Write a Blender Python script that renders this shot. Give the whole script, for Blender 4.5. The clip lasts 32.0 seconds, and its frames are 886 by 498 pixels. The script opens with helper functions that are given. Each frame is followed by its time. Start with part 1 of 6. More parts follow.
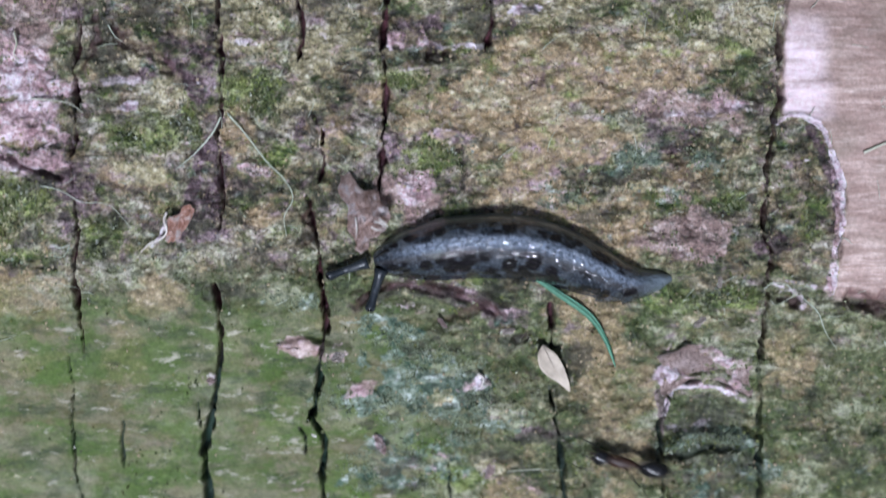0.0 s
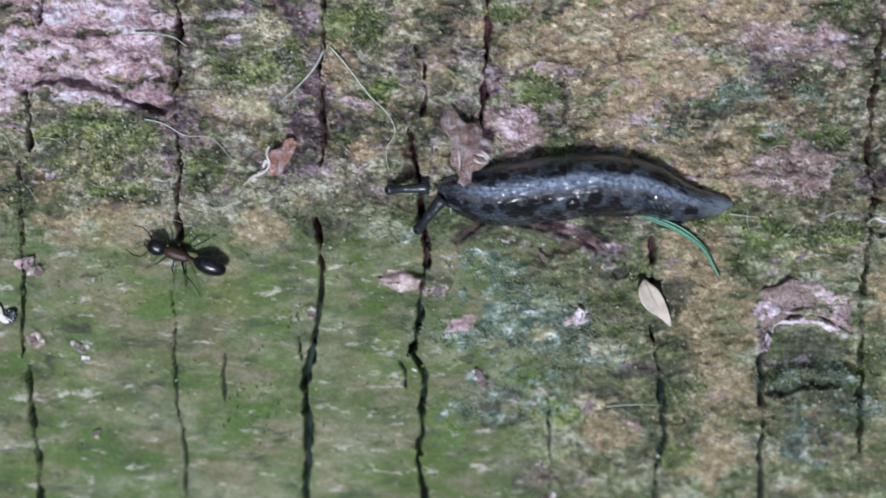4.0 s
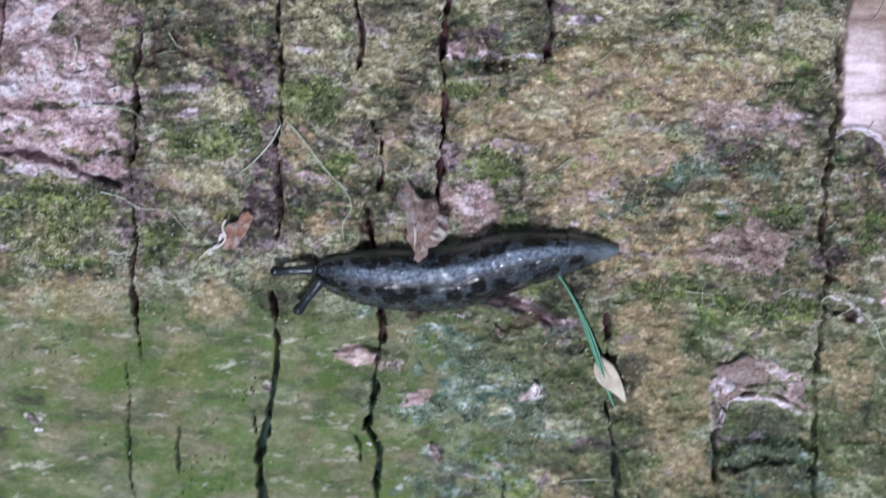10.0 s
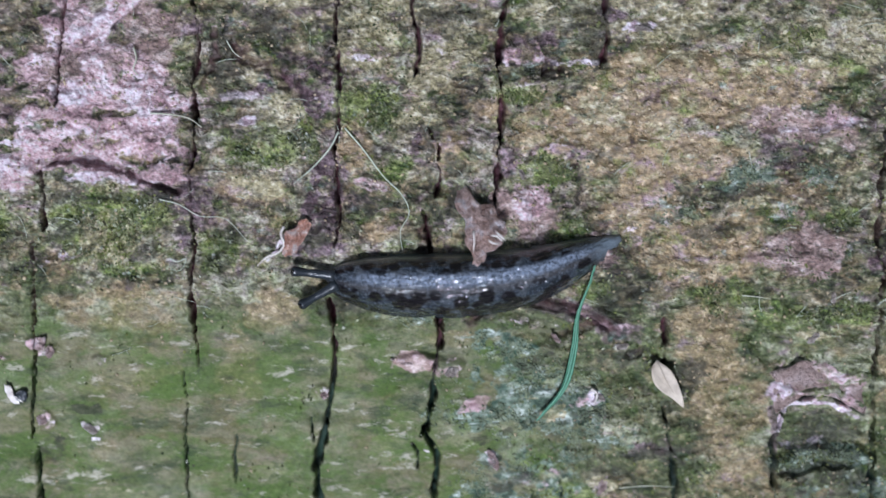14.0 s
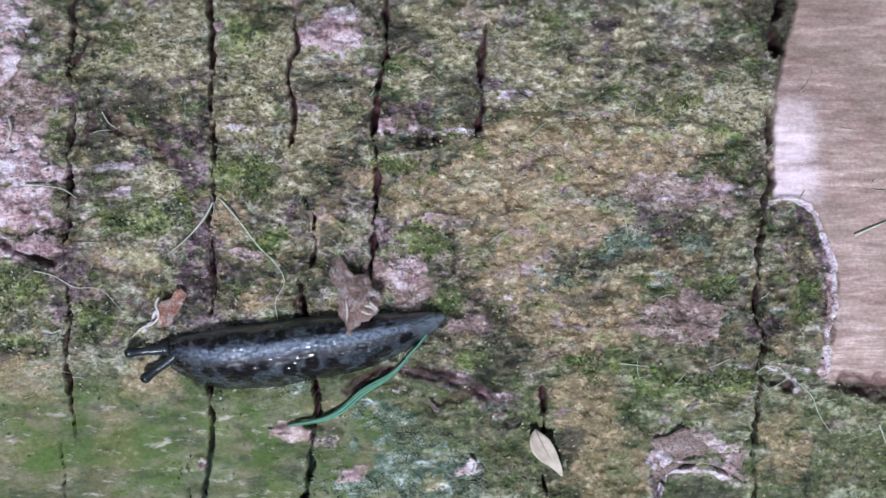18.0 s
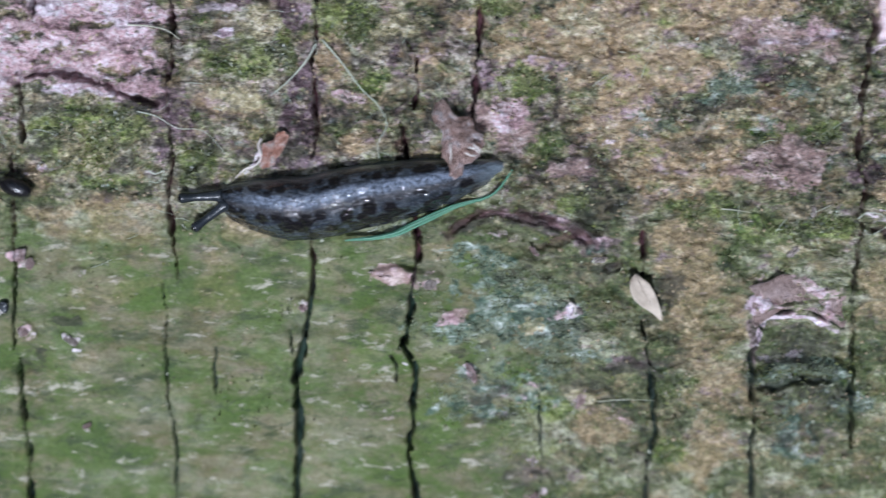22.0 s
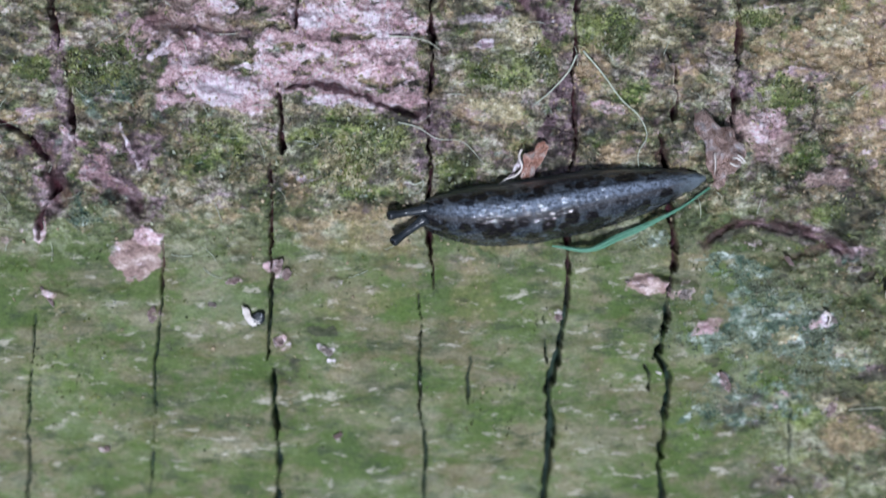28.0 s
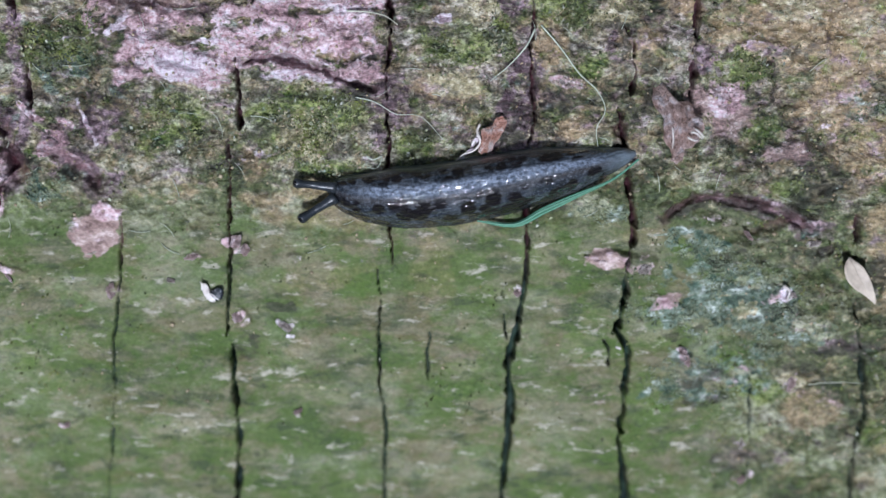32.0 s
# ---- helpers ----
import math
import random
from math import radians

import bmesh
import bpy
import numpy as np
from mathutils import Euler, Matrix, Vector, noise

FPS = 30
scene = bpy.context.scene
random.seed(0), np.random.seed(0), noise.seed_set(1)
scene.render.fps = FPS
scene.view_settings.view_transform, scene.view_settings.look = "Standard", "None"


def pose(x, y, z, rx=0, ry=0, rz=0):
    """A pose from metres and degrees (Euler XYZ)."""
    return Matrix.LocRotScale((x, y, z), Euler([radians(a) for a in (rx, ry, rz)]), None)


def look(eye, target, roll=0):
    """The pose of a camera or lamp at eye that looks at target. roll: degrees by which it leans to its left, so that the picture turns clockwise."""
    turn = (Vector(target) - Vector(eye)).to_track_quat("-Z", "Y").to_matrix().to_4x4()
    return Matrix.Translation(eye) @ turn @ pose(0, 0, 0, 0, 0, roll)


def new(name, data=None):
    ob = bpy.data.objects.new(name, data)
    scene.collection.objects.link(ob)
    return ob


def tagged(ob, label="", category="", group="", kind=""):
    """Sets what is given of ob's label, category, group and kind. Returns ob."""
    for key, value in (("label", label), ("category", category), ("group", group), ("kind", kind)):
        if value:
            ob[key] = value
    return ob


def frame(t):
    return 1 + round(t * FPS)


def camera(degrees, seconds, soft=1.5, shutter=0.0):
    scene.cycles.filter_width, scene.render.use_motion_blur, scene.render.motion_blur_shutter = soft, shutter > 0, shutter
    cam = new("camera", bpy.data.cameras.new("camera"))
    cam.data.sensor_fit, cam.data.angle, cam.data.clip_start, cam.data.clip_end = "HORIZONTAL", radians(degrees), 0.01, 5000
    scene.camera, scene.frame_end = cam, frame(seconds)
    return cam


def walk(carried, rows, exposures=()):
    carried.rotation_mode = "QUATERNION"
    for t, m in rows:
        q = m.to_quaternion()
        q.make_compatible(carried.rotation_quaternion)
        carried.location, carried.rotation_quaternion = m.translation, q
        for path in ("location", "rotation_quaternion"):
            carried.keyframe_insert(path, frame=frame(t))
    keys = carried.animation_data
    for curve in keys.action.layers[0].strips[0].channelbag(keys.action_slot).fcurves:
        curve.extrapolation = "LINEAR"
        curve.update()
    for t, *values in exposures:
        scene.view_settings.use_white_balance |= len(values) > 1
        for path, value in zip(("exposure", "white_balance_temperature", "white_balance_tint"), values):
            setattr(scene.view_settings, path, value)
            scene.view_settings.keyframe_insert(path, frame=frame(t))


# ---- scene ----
cam = camera(30.0, 32.0, soft=1.35, shutter=0.9)
# a wide aperture close up: only the band round the slug is sharp
cam.data.dof.use_dof, cam.data.dof.focus_distance, cam.data.dof.aperture_fstop = True, 0.1662, 8.5
# seconds; eye in metres; turn in degrees
PATH = [
    (0, 0.00634, 0.02405, 0.16530, -7.997, -0.712, -0.020),
    (0.5, 0.00587, 0.02321, 0.16572, -8.581, -0.732, 0.136),
    (1, 0.00358, 0.02326, 0.16601, -8.580, -0.860, 0.182),
    (1.5, 0.00100, 0.02470, 0.16568, -8.186, -0.701, 0.221),
    (2, -0.00354, 0.02475, 0.16535, -7.609, -1.084, 0.253),
    (2.5, -0.00593, 0.02136, 0.16563, -7.102, -0.781, 0.183),
    (4.5, 0.00353, 0.01978, 0.16605, -9.224, 0.992, -0.296),
    (5, 0.00612, 0.02044, 0.16618, -9.276, 1.047, -0.434),
    (5.5, 0.00686, 0.01971, 0.16631, -8.074, 0.890, -0.123),
    (6, 0.00249, 0.02143, 0.16612, -6.731, 0.151, 0.073),
    (6.5, -0.00041, 0.02376, 0.16574, -7.169, 0.205, 0.059),
    (7, -0.00112, 0.02236, 0.16616, -7.120, 0.628, -0.189),
    (7.5, -0.00221, 0.02456, 0.16593, -7.594, 0.597, 0.005),
    (8, -0.00323, 0.02370, 0.16590, -6.733, 0.158, 0.238),
    (8.5, -0.00049, 0.02512, 0.16564, -6.808, 0.446, 0.229),
    (9, 0.00242, 0.02499, 0.16549, -6.773, 0.462, 0.231),
    (9.5, 0.00323, 0.02500, 0.16540, -7.258, 0.075, 0.351),
    (10, 0.00174, 0.02488, 0.16531, -7.960, -0.228, 0.454),
    (10.5, 0.00027, 0.02639, 0.16532, -9.160, -0.002, 0.396),
    (11, -0.00127, 0.02293, 0.16573, -8.491, -0.136, 0.462),
    (11.5, 0.00054, 0.02247, 0.16598, -8.401, 0.287, 0.373),
    (12, 0.00094, 0.02312, 0.16588, -8.308, 0.065, 0.368),
    (12.5, 0.00052, 0.02449, 0.16579, -8.348, -0.158, 0.407),
    (13, -0.00133, 0.02279, 0.16593, -7.794, -0.357, 0.343),
    (13.5, -0.00415, 0.02000, 0.16625, -6.729, -0.570, 0.289),
    (15.5, -0.00174, 0.01958, 0.16650, -5.005, 1.198, -0.542),
    (16, 0.00380, 0.02297, 0.16626, -4.714, 0.727, -0.363),
    (16.5, 0.00861, 0.02291, 0.16611, -4.861, 0.712, -0.330),
    (17, 0.01013, 0.02238, 0.16616, -5.087, 0.664, -0.247),
    (17.5, 0.00999, 0.02280, 0.16607, -4.894, 0.507, -0.234),
    (18, 0.00913, 0.02358, 0.16556, -4.918, -0.075, -0.255),
    (18.5, 0.00971, 0.02309, 0.16553, -5.122, -0.217, -0.259),
    (19, 0.01031, 0.02428, 0.16547, -6.628, 0.192, -0.203),
    (19.5, 0.00718, 0.02127, 0.16609, -6.978, 0.336, -0.200),
    (20, 0.00268, 0.02141, 0.16618, -8.111, 0.434, -0.174),
    (20.5, 0.00264, 0.01912, 0.16611, -8.011, 0.988, -0.309),
    (21, 0.00388, 0.01714, 0.16631, -7.645, 1.030, -0.218),
    (21.5, 0.00383, 0.01650, 0.16651, -7.612, 0.816, -0.096),
    (22, 0.00130, 0.01671, 0.16656, -7.952, 0.795, 0.082),
    (22.5, -0.00361, 0.01462, 0.16700, -7.501, 0.448, 0.029),
    (23, -0.00518, 0.01582, 0.16680, -7.655, 0.946, -0.161),
    (23.5, -0.00930, 0.01868, 0.16658, -7.792, 0.706, -0.086),
    (24, -0.01136, 0.02087, 0.16624, -7.975, 1.141, -0.242),
    (24.5, -0.01408, 0.02172, 0.16660, -8.314, 1.143, -0.370),
    (25, -0.01661, 0.01886, 0.16751, -7.488, 1.187, -0.470),
    (25.5, -0.01713, 0.01786, 0.16822, -6.459, 1.607, -0.586),
    (27.5, -0.02646, 0.01759, 0.16733, -6.043, 0.354, -0.067),
    (28, -0.02665, 0.01732, 0.16751, -7.788, 0.180, 0.035),
    (28.5, -0.02569, 0.01509, 0.16772, -8.016, 0.271, 0.094),
    (29, -0.02584, 0.01726, 0.16779, -8.873, -0.015, 0.134),
    (29.5, -0.02401, 0.01866, 0.16745, -8.880, 0.246, -0.002),
    (30, -0.02247, 0.01688, 0.16773, -8.395, 0.186, -0.205),
    (30.5, -0.02134, 0.01302, 0.16791, -7.642, 0.302, -0.267),
    (31, -0.02136, 0.01236, 0.16780, -7.421, 0.387, -0.256),
    (31.5, -0.02310, 0.01397, 0.16768, -7.643, 0.040, -0.113),
    (32, -0.02291, 0.01652, 0.16737, -8.382, 0.007, -0.044),
]
walk(cam, [(t, pose(x, y, z, rx, ry, rz)) for t, x, y, z, rx, ry, rz in PATH])

# ---- light: bright shade, sky narrowed by an added ring of woods, open towards the near side ----
SUN_ELEVATION, SUN_AZIMUTH = 67, 190
world = bpy.data.worlds.new("sky")
scene.world = world
world.use_nodes = True
wn = world.node_tree
wn.nodes.clear()
w_out = wn.nodes.new("ShaderNodeOutputWorld")
w_back = wn.nodes.new("ShaderNodeBackground")
w_sky = wn.nodes.new("ShaderNodeTexSky")
w_sky.sky_type = "NISHITA"
w_sky.sun_disc = False
w_sky.sun_elevation = radians(SUN_ELEVATION)
w_sky.sun_rotation = radians(SUN_AZIMUTH)
w_back.inputs["Strength"].default_value = 0.135
wn.links.new(w_sky.outputs["Color"], w_back.inputs["Color"])
wn.links.new(w_back.outputs["Background"], w_out.inputs["Surface"])
sun = new("sun", bpy.data.lights.new("sun", "SUN"))
sun.data.energy = 3.2
sun.data.angle = radians(8)
sun.data.color = (0.76, 0.835, 1.0)
_az, _el = radians(SUN_AZIMUTH), radians(SUN_ELEVATION)
SUN_FROM = Vector((math.sin(_az) * math.cos(_el), math.cos(_az) * math.cos(_el), math.sin(_el)))
sun.matrix_world = look(SUN_FROM * 2, (0, 0, 0))
scene.view_settings.exposure = 0.42

MM = 0.001


# ---- materials ----
class Nodes:
    """A small helper to write a node material line by line."""

    def __init__(self, name):
        self.mat = bpy.data.materials.new(name)
        self.mat.use_nodes = True
        self.tree = self.mat.node_tree
        self.tree.nodes.clear()
        self.out = self.tree.nodes.new("ShaderNodeOutputMaterial")
        self.bsdf = self.tree.nodes.new("ShaderNodeBsdfPrincipled")
        self.tree.links.new(self.bsdf.outputs[0], self.out.inputs["Surface"])

    def link(self, a, b):
        self.tree.links.new(a, b)
        return b

    def feed(self, socket, value):
        if isinstance(value, bpy.types.NodeSocket):
            self.tree.links.new(value, socket)
        elif isinstance(value, tuple) and len(value) == 3 and socket.type == "RGBA":
            socket.default_value = (*value, 1)
        else:
            socket.default_value = value

    def attr(self, name, vector=False):
        n = self.tree.nodes.new("ShaderNodeAttribute")
        n.attribute_name = name
        return n.outputs["Vector" if vector else "Fac"]

    def coords(self, stretch=(1, 1, 1), source="Object"):
        if isinstance(source, str):
            c = self.tree.nodes.new("ShaderNodeTexCoord").outputs[source]
        else:
            c = source
        m = self.tree.nodes.new("ShaderNodeMapping")
        self.tree.links.new(c, m.inputs["Vector"])
        m.inputs["Scale"].default_value = stretch
        return m.outputs["Vector"]

    def noise(self, vec, scale, detail=4, rough=0.6, distort=0.0):
        n = self.tree.nodes.new("ShaderNodeTexNoise")
        self.tree.links.new(vec, n.inputs["Vector"])
        n.inputs["Scale"].default_value = scale
        n.inputs["Detail"].default_value = detail
        n.inputs["Roughness"].default_value = rough
        n.inputs["Distortion"].default_value = distort
        return n.outputs["Fac"]

    def voronoi(self, vec, scale, feature="F1", out="Distance", random_=1.0):
        n = self.tree.nodes.new("ShaderNodeTexVoronoi")
        n.feature = feature
        self.tree.links.new(vec, n.inputs["Vector"])
        n.inputs["Scale"].default_value = scale
        n.inputs["Randomness"].default_value = random_
        return n.outputs[out]

    def ramp(self, value, *stops):
        n = self.tree.nodes.new("ShaderNodeValToRGB")
        self.tree.links.new(value, n.inputs["Fac"])
        el = n.color_ramp.elements
        while len(el) < len(stops):
            el.new(0.5)
        for e, (p, c) in zip(el, stops):
            e.position = p
            e.color = (*c, 1) if isinstance(c, tuple) else (c, c, c, 1)
        return n.outputs["Color"]

    def mix(self, fac, a, b, kind="MIX"):
        n = self.tree.nodes.new("ShaderNodeMix")
        n.data_type, n.blend_type = "RGBA", kind
        self.feed(n.inputs[0], fac)
        self.feed(n.inputs[6], a)
        self.feed(n.inputs[7], b)
        return n.outputs[2]

    def math(self, op, a, b=0.0, clamp=False):
        n = self.tree.nodes.new("ShaderNodeMath")
        n.operation, n.use_clamp = op, clamp
        self.feed(n.inputs[0], a)
        self.feed(n.inputs[1], b)
        return n.outputs[0]

    def bump(self, height, distance, strength=1.0, normal=None):
        n = self.tree.nodes.new("ShaderNodeBump")
        n.inputs["Distance"].default_value = distance
        self.feed(n.inputs["Strength"], strength)
        self.tree.links.new(height, n.inputs["Height"])
        if normal is not None:
            self.tree.links.new(normal, n.inputs["Normal"])
        return n.outputs["Normal"]

    def finish(self, **values):
        for key, value in values.items():
            self.feed(self.bsdf.inputs[key.replace("_", " ")], value)
        return self.mat

    def rand(self):
        return self.tree.nodes.new("ShaderNodeObjectInfo").outputs["Random"]

    def island(self):
        return self.tree.nodes.new("ShaderNodeNewGeometry").outputs["Random Per Island"]


def bark_material():
    n = Nodes("mossy_bark")
    c = n.coords()
    flat = n.coords((0.8, 1.15, 1))  # bands that lie across the cracks
    mid = n.noise(flat, 560, 6, 0.7, 0.25)
    small = n.noise(flat, 1250, 5, 0.68, 0.2)
    fine = n.noise(c, 2300, 3, 0.6)
    film = n.attr("film")  # a smooth film of algae
    crisp = n.math("SUBTRACT", 1.0, n.math("MULTIPLY", n.attr("smooth"), 0.68))
    grain_ = n.math("ADD", n.math("MULTIPLY", mid, 0.5), n.math("MULTIPLY", small, 0.5))
    grain_ = n.math("ADD", n.math("MULTIPLY", n.math("SUBTRACT", grain_, 0.5), n.math("MULTIPLY", crisp, 1.9)), 0.5)

    grain_ = n.math("ADD", grain_, n.math("MULTIPLY", n.math("SUBTRACT", n.attr("tone"), 0.5), 0.3))

    def where(key, scale, lo, hi, shift, most=1.0, reach=0.24):
        """How much a cover shows: ragged patches of noise that grow together where the plan asks for it."""
        v = n.coords((0.78, 1.18, 1))
        v.node.inputs["Location"].default_value = (shift, shift * 0.7, 0)
        f = n.math("ADD", n.noise(v, scale, 6, 0.68, 0.35), n.math("MULTIPLY", n.attr(key), reach))
        f = n.math("SUBTRACT", f, n.math("MULTIPLY", n.math("MULTIPLY", film, n.math("SUBTRACT", 1.0, n.attr(key), True)), 0.14))
        return n.math("MULTIPLY", n.ramp(f, (lo, 0.0), (hi, 1.0)), most)

    olive = n.ramp(grain_, (0.3, (0.014, 0.022, 0.01)), (0.45, (0.075, 0.096, 0.036)), (0.56, (0.16, 0.174, 0.085)), (0.69, (0.44, 0.45, 0.31)))
    bark = n.ramp(grain_, (0.3, (0.045, 0.028, 0.03)), (0.45, (0.2, 0.14, 0.13)), (0.56, (0.4, 0.3, 0.275)), (0.7, (0.78, 0.67, 0.63)))
    base = n.mix(n.math("MULTIPLY", n.math("SUBTRACT", 1.0, n.attr("moss")), n.ramp(n.noise(flat, 430, 4, 0.6, 0.8), (0.4, 0.1), (0.58, 1.0)), True), olive, bark)
    tan = n.ramp(n.noise(n.coords((0.85, 1.1, 1)), 1000, 5, 0.66), (0.27, (0.15, 0.1, 0.054)), (0.45, (0.27, 0.19, 0.105)), (0.56, (0.4, 0.28, 0.155)), (0.66, (0.8, 0.63, 0.43)))
    base = n.mix(where("tan", 420, 0.48, 0.68, 0.31, 0.92, 0.42), base, tan)
    purple = n.ramp(grain_, (0.3, (0.024, 0.012, 0.017)), (0.5, (0.145, 0.088, 0.108)), (0.68, (0.42, 0.29, 0.34)))
    base = n.mix(where("purple", 480, 0.52, 0.66, 0.57, 0.9, 0.26), base, purple)
    lush = n.ramp(grain_, (0.28, (0.012, 0.028, 0.008)), (0.42, (0.045, 0.085, 0.016)), (0.52, (0.1, 0.155, 0.026)), (0.66, (0.28, 0.33, 0.1)))
    base = n.mix(where("green", 440, 0.52, 0.68, 0.83, 0.85, 0.22), base, lush)
    soft = n.noise(n.coords((0.8, 1.1, 1)), 150, 5, 0.62, 0.3)
    algae = n.ramp(soft, (0.3, (0.085, 0.11, 0.085)), (0.39, (0.042, 0.086, 0.018)), (0.46, (0.066, 0.104, 0.018)), (0.53, (0.1, 0.108, 0.026)), (0.6, (0.13, 0.105, 0.042)), (0.68, (0.06, 0.088, 0.034)))
    algae = n.mix(n.ramp(n.noise(n.coords((0.32, 1.5, 1)), 420, 4, 0.6, 0.15), (0.5, 0.0), (0.8, 0.45)), algae, (0.27, 0.27, 0.17))
    algae = n.mix(n.ramp(n.noise(n.coords((0.4, 1.5, 1)), 380, 4, 0.6, 0.15), (0.34, 0.85), (0.48, 0.0)), algae, (0.024, 0.046, 0.02))
    algae = n.mix(n.ramp(n.attr("green"), (0.15, 0.0), (0.75, 0.75)), algae, n.ramp(soft, (0.35, (0.05, 0.11, 0.016)), (0.62, (0.1, 0.18, 0.03))))
    algae = n.mix(n.ramp(n.noise(n.coords((0.55, 1.3, 1)), 520, 6, 0.7, 0.3), (0.4, 0.12), (0.6, 0.75)), algae, (0.255, 0.225, 0.15))
    algae = n.mix(n.ramp(n.noise(n.coords((0.7, 1.2, 1)), 190, 6, 0.72, 0.3), (0.46, 0.0), (0.57, 0.85)), algae, (0.066, 0.125, 0.018))
    algae = n.mix(n.ramp(n.noise(n.coords((0.6, 1.25, 1)), 430, 6, 0.7, 0.3), (0.37, 0.8), (0.47, 0.0)), algae, (0.034, 0.054, 0.024))
    algae = n.mix(n.ramp(n.noise(n.coords((0.55, 1.35, 1)), 640, 5, 0.68, 0.3), (0.58, 0.0), (0.67, 0.75)), algae, (0.56, 0.51, 0.43))
    base = n.mix(n.math("MULTIPLY", film, 0.84), base, algae)
    cream = n.ramp(small, (0.32, (0.17, 0.145, 0.072)), (0.5, (0.4, 0.345, 0.2)), (0.66, (0.82, 0.74, 0.56)))
    base = n.mix(where("light", 480, 0.55, 0.68, 1.13, 0.9), base, cream)
    lich = n.ramp(n.noise(flat, 620, 5, 0.66, 0.7), (0.32, (0.008, 0.03, 0.024)), (0.43, (0.05, 0.1, 0.07)), (0.54, (0.19, 0.245, 0.19)), (0.68, (0.66, 0.72, 0.68)))
    base = n.mix(where("lichen", 560, 0.58, 0.7, 1.41, 0.9, 0.36), base, lich)
    rose = n.ramp(n.noise(flat, 700, 5, 0.68, 0.3), (0.3, (0.14, 0.085, 0.08)), (0.44, (0.31, 0.205, 0.185)), (0.55, (0.45, 0.325, 0.295)), (0.68, (0.76, 0.63, 0.6)))
    base = n.mix(where("rose", 480, 0.6, 0.74, 3.11, 0.95, 0.36), base, rose)
    pink = n.ramp(n.noise(flat, 480, 6, 0.68, 0.7), (0.26, (0.11, 0.05, 0.065)), (0.39, (0.4, 0.245, 0.26)), (0.51, (0.68, 0.48, 0.5)), (0.64, (0.95, 0.81, 0.87)))
    base = n.mix(where("pink", 480, 0.6, 0.74, 1.77, 1.0, 0.34), base, pink)
    # white rims and chips; glints on the pink bark are painted with it too
    white = n.ramp(n.noise(flat, 760, 4, 0.68, 0.5), (0.33, (0.48, 0.32, 0.37)), (0.6, (0.93, 0.83, 0.89)))
    base = n.mix(where("pale", 650, 0.66, 0.8, 2.03, 1.0, 0.36), base, white)
    wood = n.ramp(n.noise(n.coords((0.22, 1.7, 1)), 760, 5, 0.66, 0.2), (0.26, (0.24, 0.145, 0.125)), (0.45, (0.375, 0.25, 0.215)), (0.56, (0.47, 0.33, 0.29)), (0.7, (0.72, 0.56, 0.51)))
    wood = n.mix(n.ramp(n.noise(n.coords((1.0, 1.4, 1)), 150, 4, 0.6, 0.4), (0.42, 0.0), (0.68, 0.55)), wood, (0.27, 0.21, 0.165))
    # pale inner bark, with the light on its rolled edge put into the colour
    wood = n.mix(n.math("MULTIPLY", n.attr("lit_strip"), n.ramp(n.noise(n.coords((0.3, 1.4, 1)), 420, 4, 0.6, 0.3), (0.34, 0.35), (0.62, 1.0))), wood, (0.93, 0.74, 0.79))
    base = n.mix(n.math("MULTIPLY", n.attr("bare"), n.math("SUBTRACT", 1.0, n.ramp(n.attr("pale"), (0.3, 0.0), (0.7, 1.0)))), base, wood)
    # dark blotches of bark, and shade put into the colour in places
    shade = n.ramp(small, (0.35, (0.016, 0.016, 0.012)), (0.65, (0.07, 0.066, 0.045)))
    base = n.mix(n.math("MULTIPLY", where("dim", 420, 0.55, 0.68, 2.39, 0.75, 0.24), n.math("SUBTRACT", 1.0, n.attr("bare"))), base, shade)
    speck = n.ramp(n.noise(n.coords((0.9, 1.1, 1)), 2700, 3, 0.7), (0.34, (0.12, 0.12, 0.12)), (0.5, (0.5, 0.5, 0.5)), (0.66, (0.9, 0.9, 0.9)))
    base = n.mix(n.math("MULTIPLY", crisp, 0.7), base, speck, "OVERLAY")
    # dark wood inside cracks; the hollows' painted shade takes this colour as well
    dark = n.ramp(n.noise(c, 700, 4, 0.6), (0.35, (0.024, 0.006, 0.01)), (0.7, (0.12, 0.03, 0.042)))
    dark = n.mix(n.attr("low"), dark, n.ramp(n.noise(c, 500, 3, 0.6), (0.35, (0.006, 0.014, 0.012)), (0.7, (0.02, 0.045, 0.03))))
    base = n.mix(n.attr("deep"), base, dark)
    nrm = n.bump(grain_, 0.0011, n.math("MULTIPLY", crisp, 0.7))
    nrm = n.bump(fine, 0.0004, n.math("MULTIPLY", crisp, 0.6), nrm)
    dry = n.math("MAXIMUM", n.math("MAXIMUM", film, n.attr("deep")), n.attr("bare"))
    wet = n.math("MULTIPLY", n.math("SUBTRACT", 1.0, n.math("MULTIPLY", dry, 0.9)), 0.5)
    wet = n.math("MULTIPLY", wet, n.math("SUBTRACT", 1.0, n.math("MULTIPLY", n.attr("bare"), 0.75)))
    rough = n.mix(dry, n.ramp(n.noise(c, 800, 3), (0.35, 0.2), (0.65, 0.5)), (0.62, 0.62, 0.62))
    rough = n.mix(film, rough, (0.72, 0.72, 0.72))
    wet = n.math("MULTIPLY", wet, n.math("SUBTRACT", 1.0, film))
    spec = n.math("SUBTRACT", 0.5, n.math("MULTIPLY", film, 0.2))
    return n.finish(Base_Color=base, Roughness=rough, Specular_IOR_Level=spec, Normal=nrm, Coat_Weight=wet, Coat_Roughness=0.12, Coat_Normal=nrm)


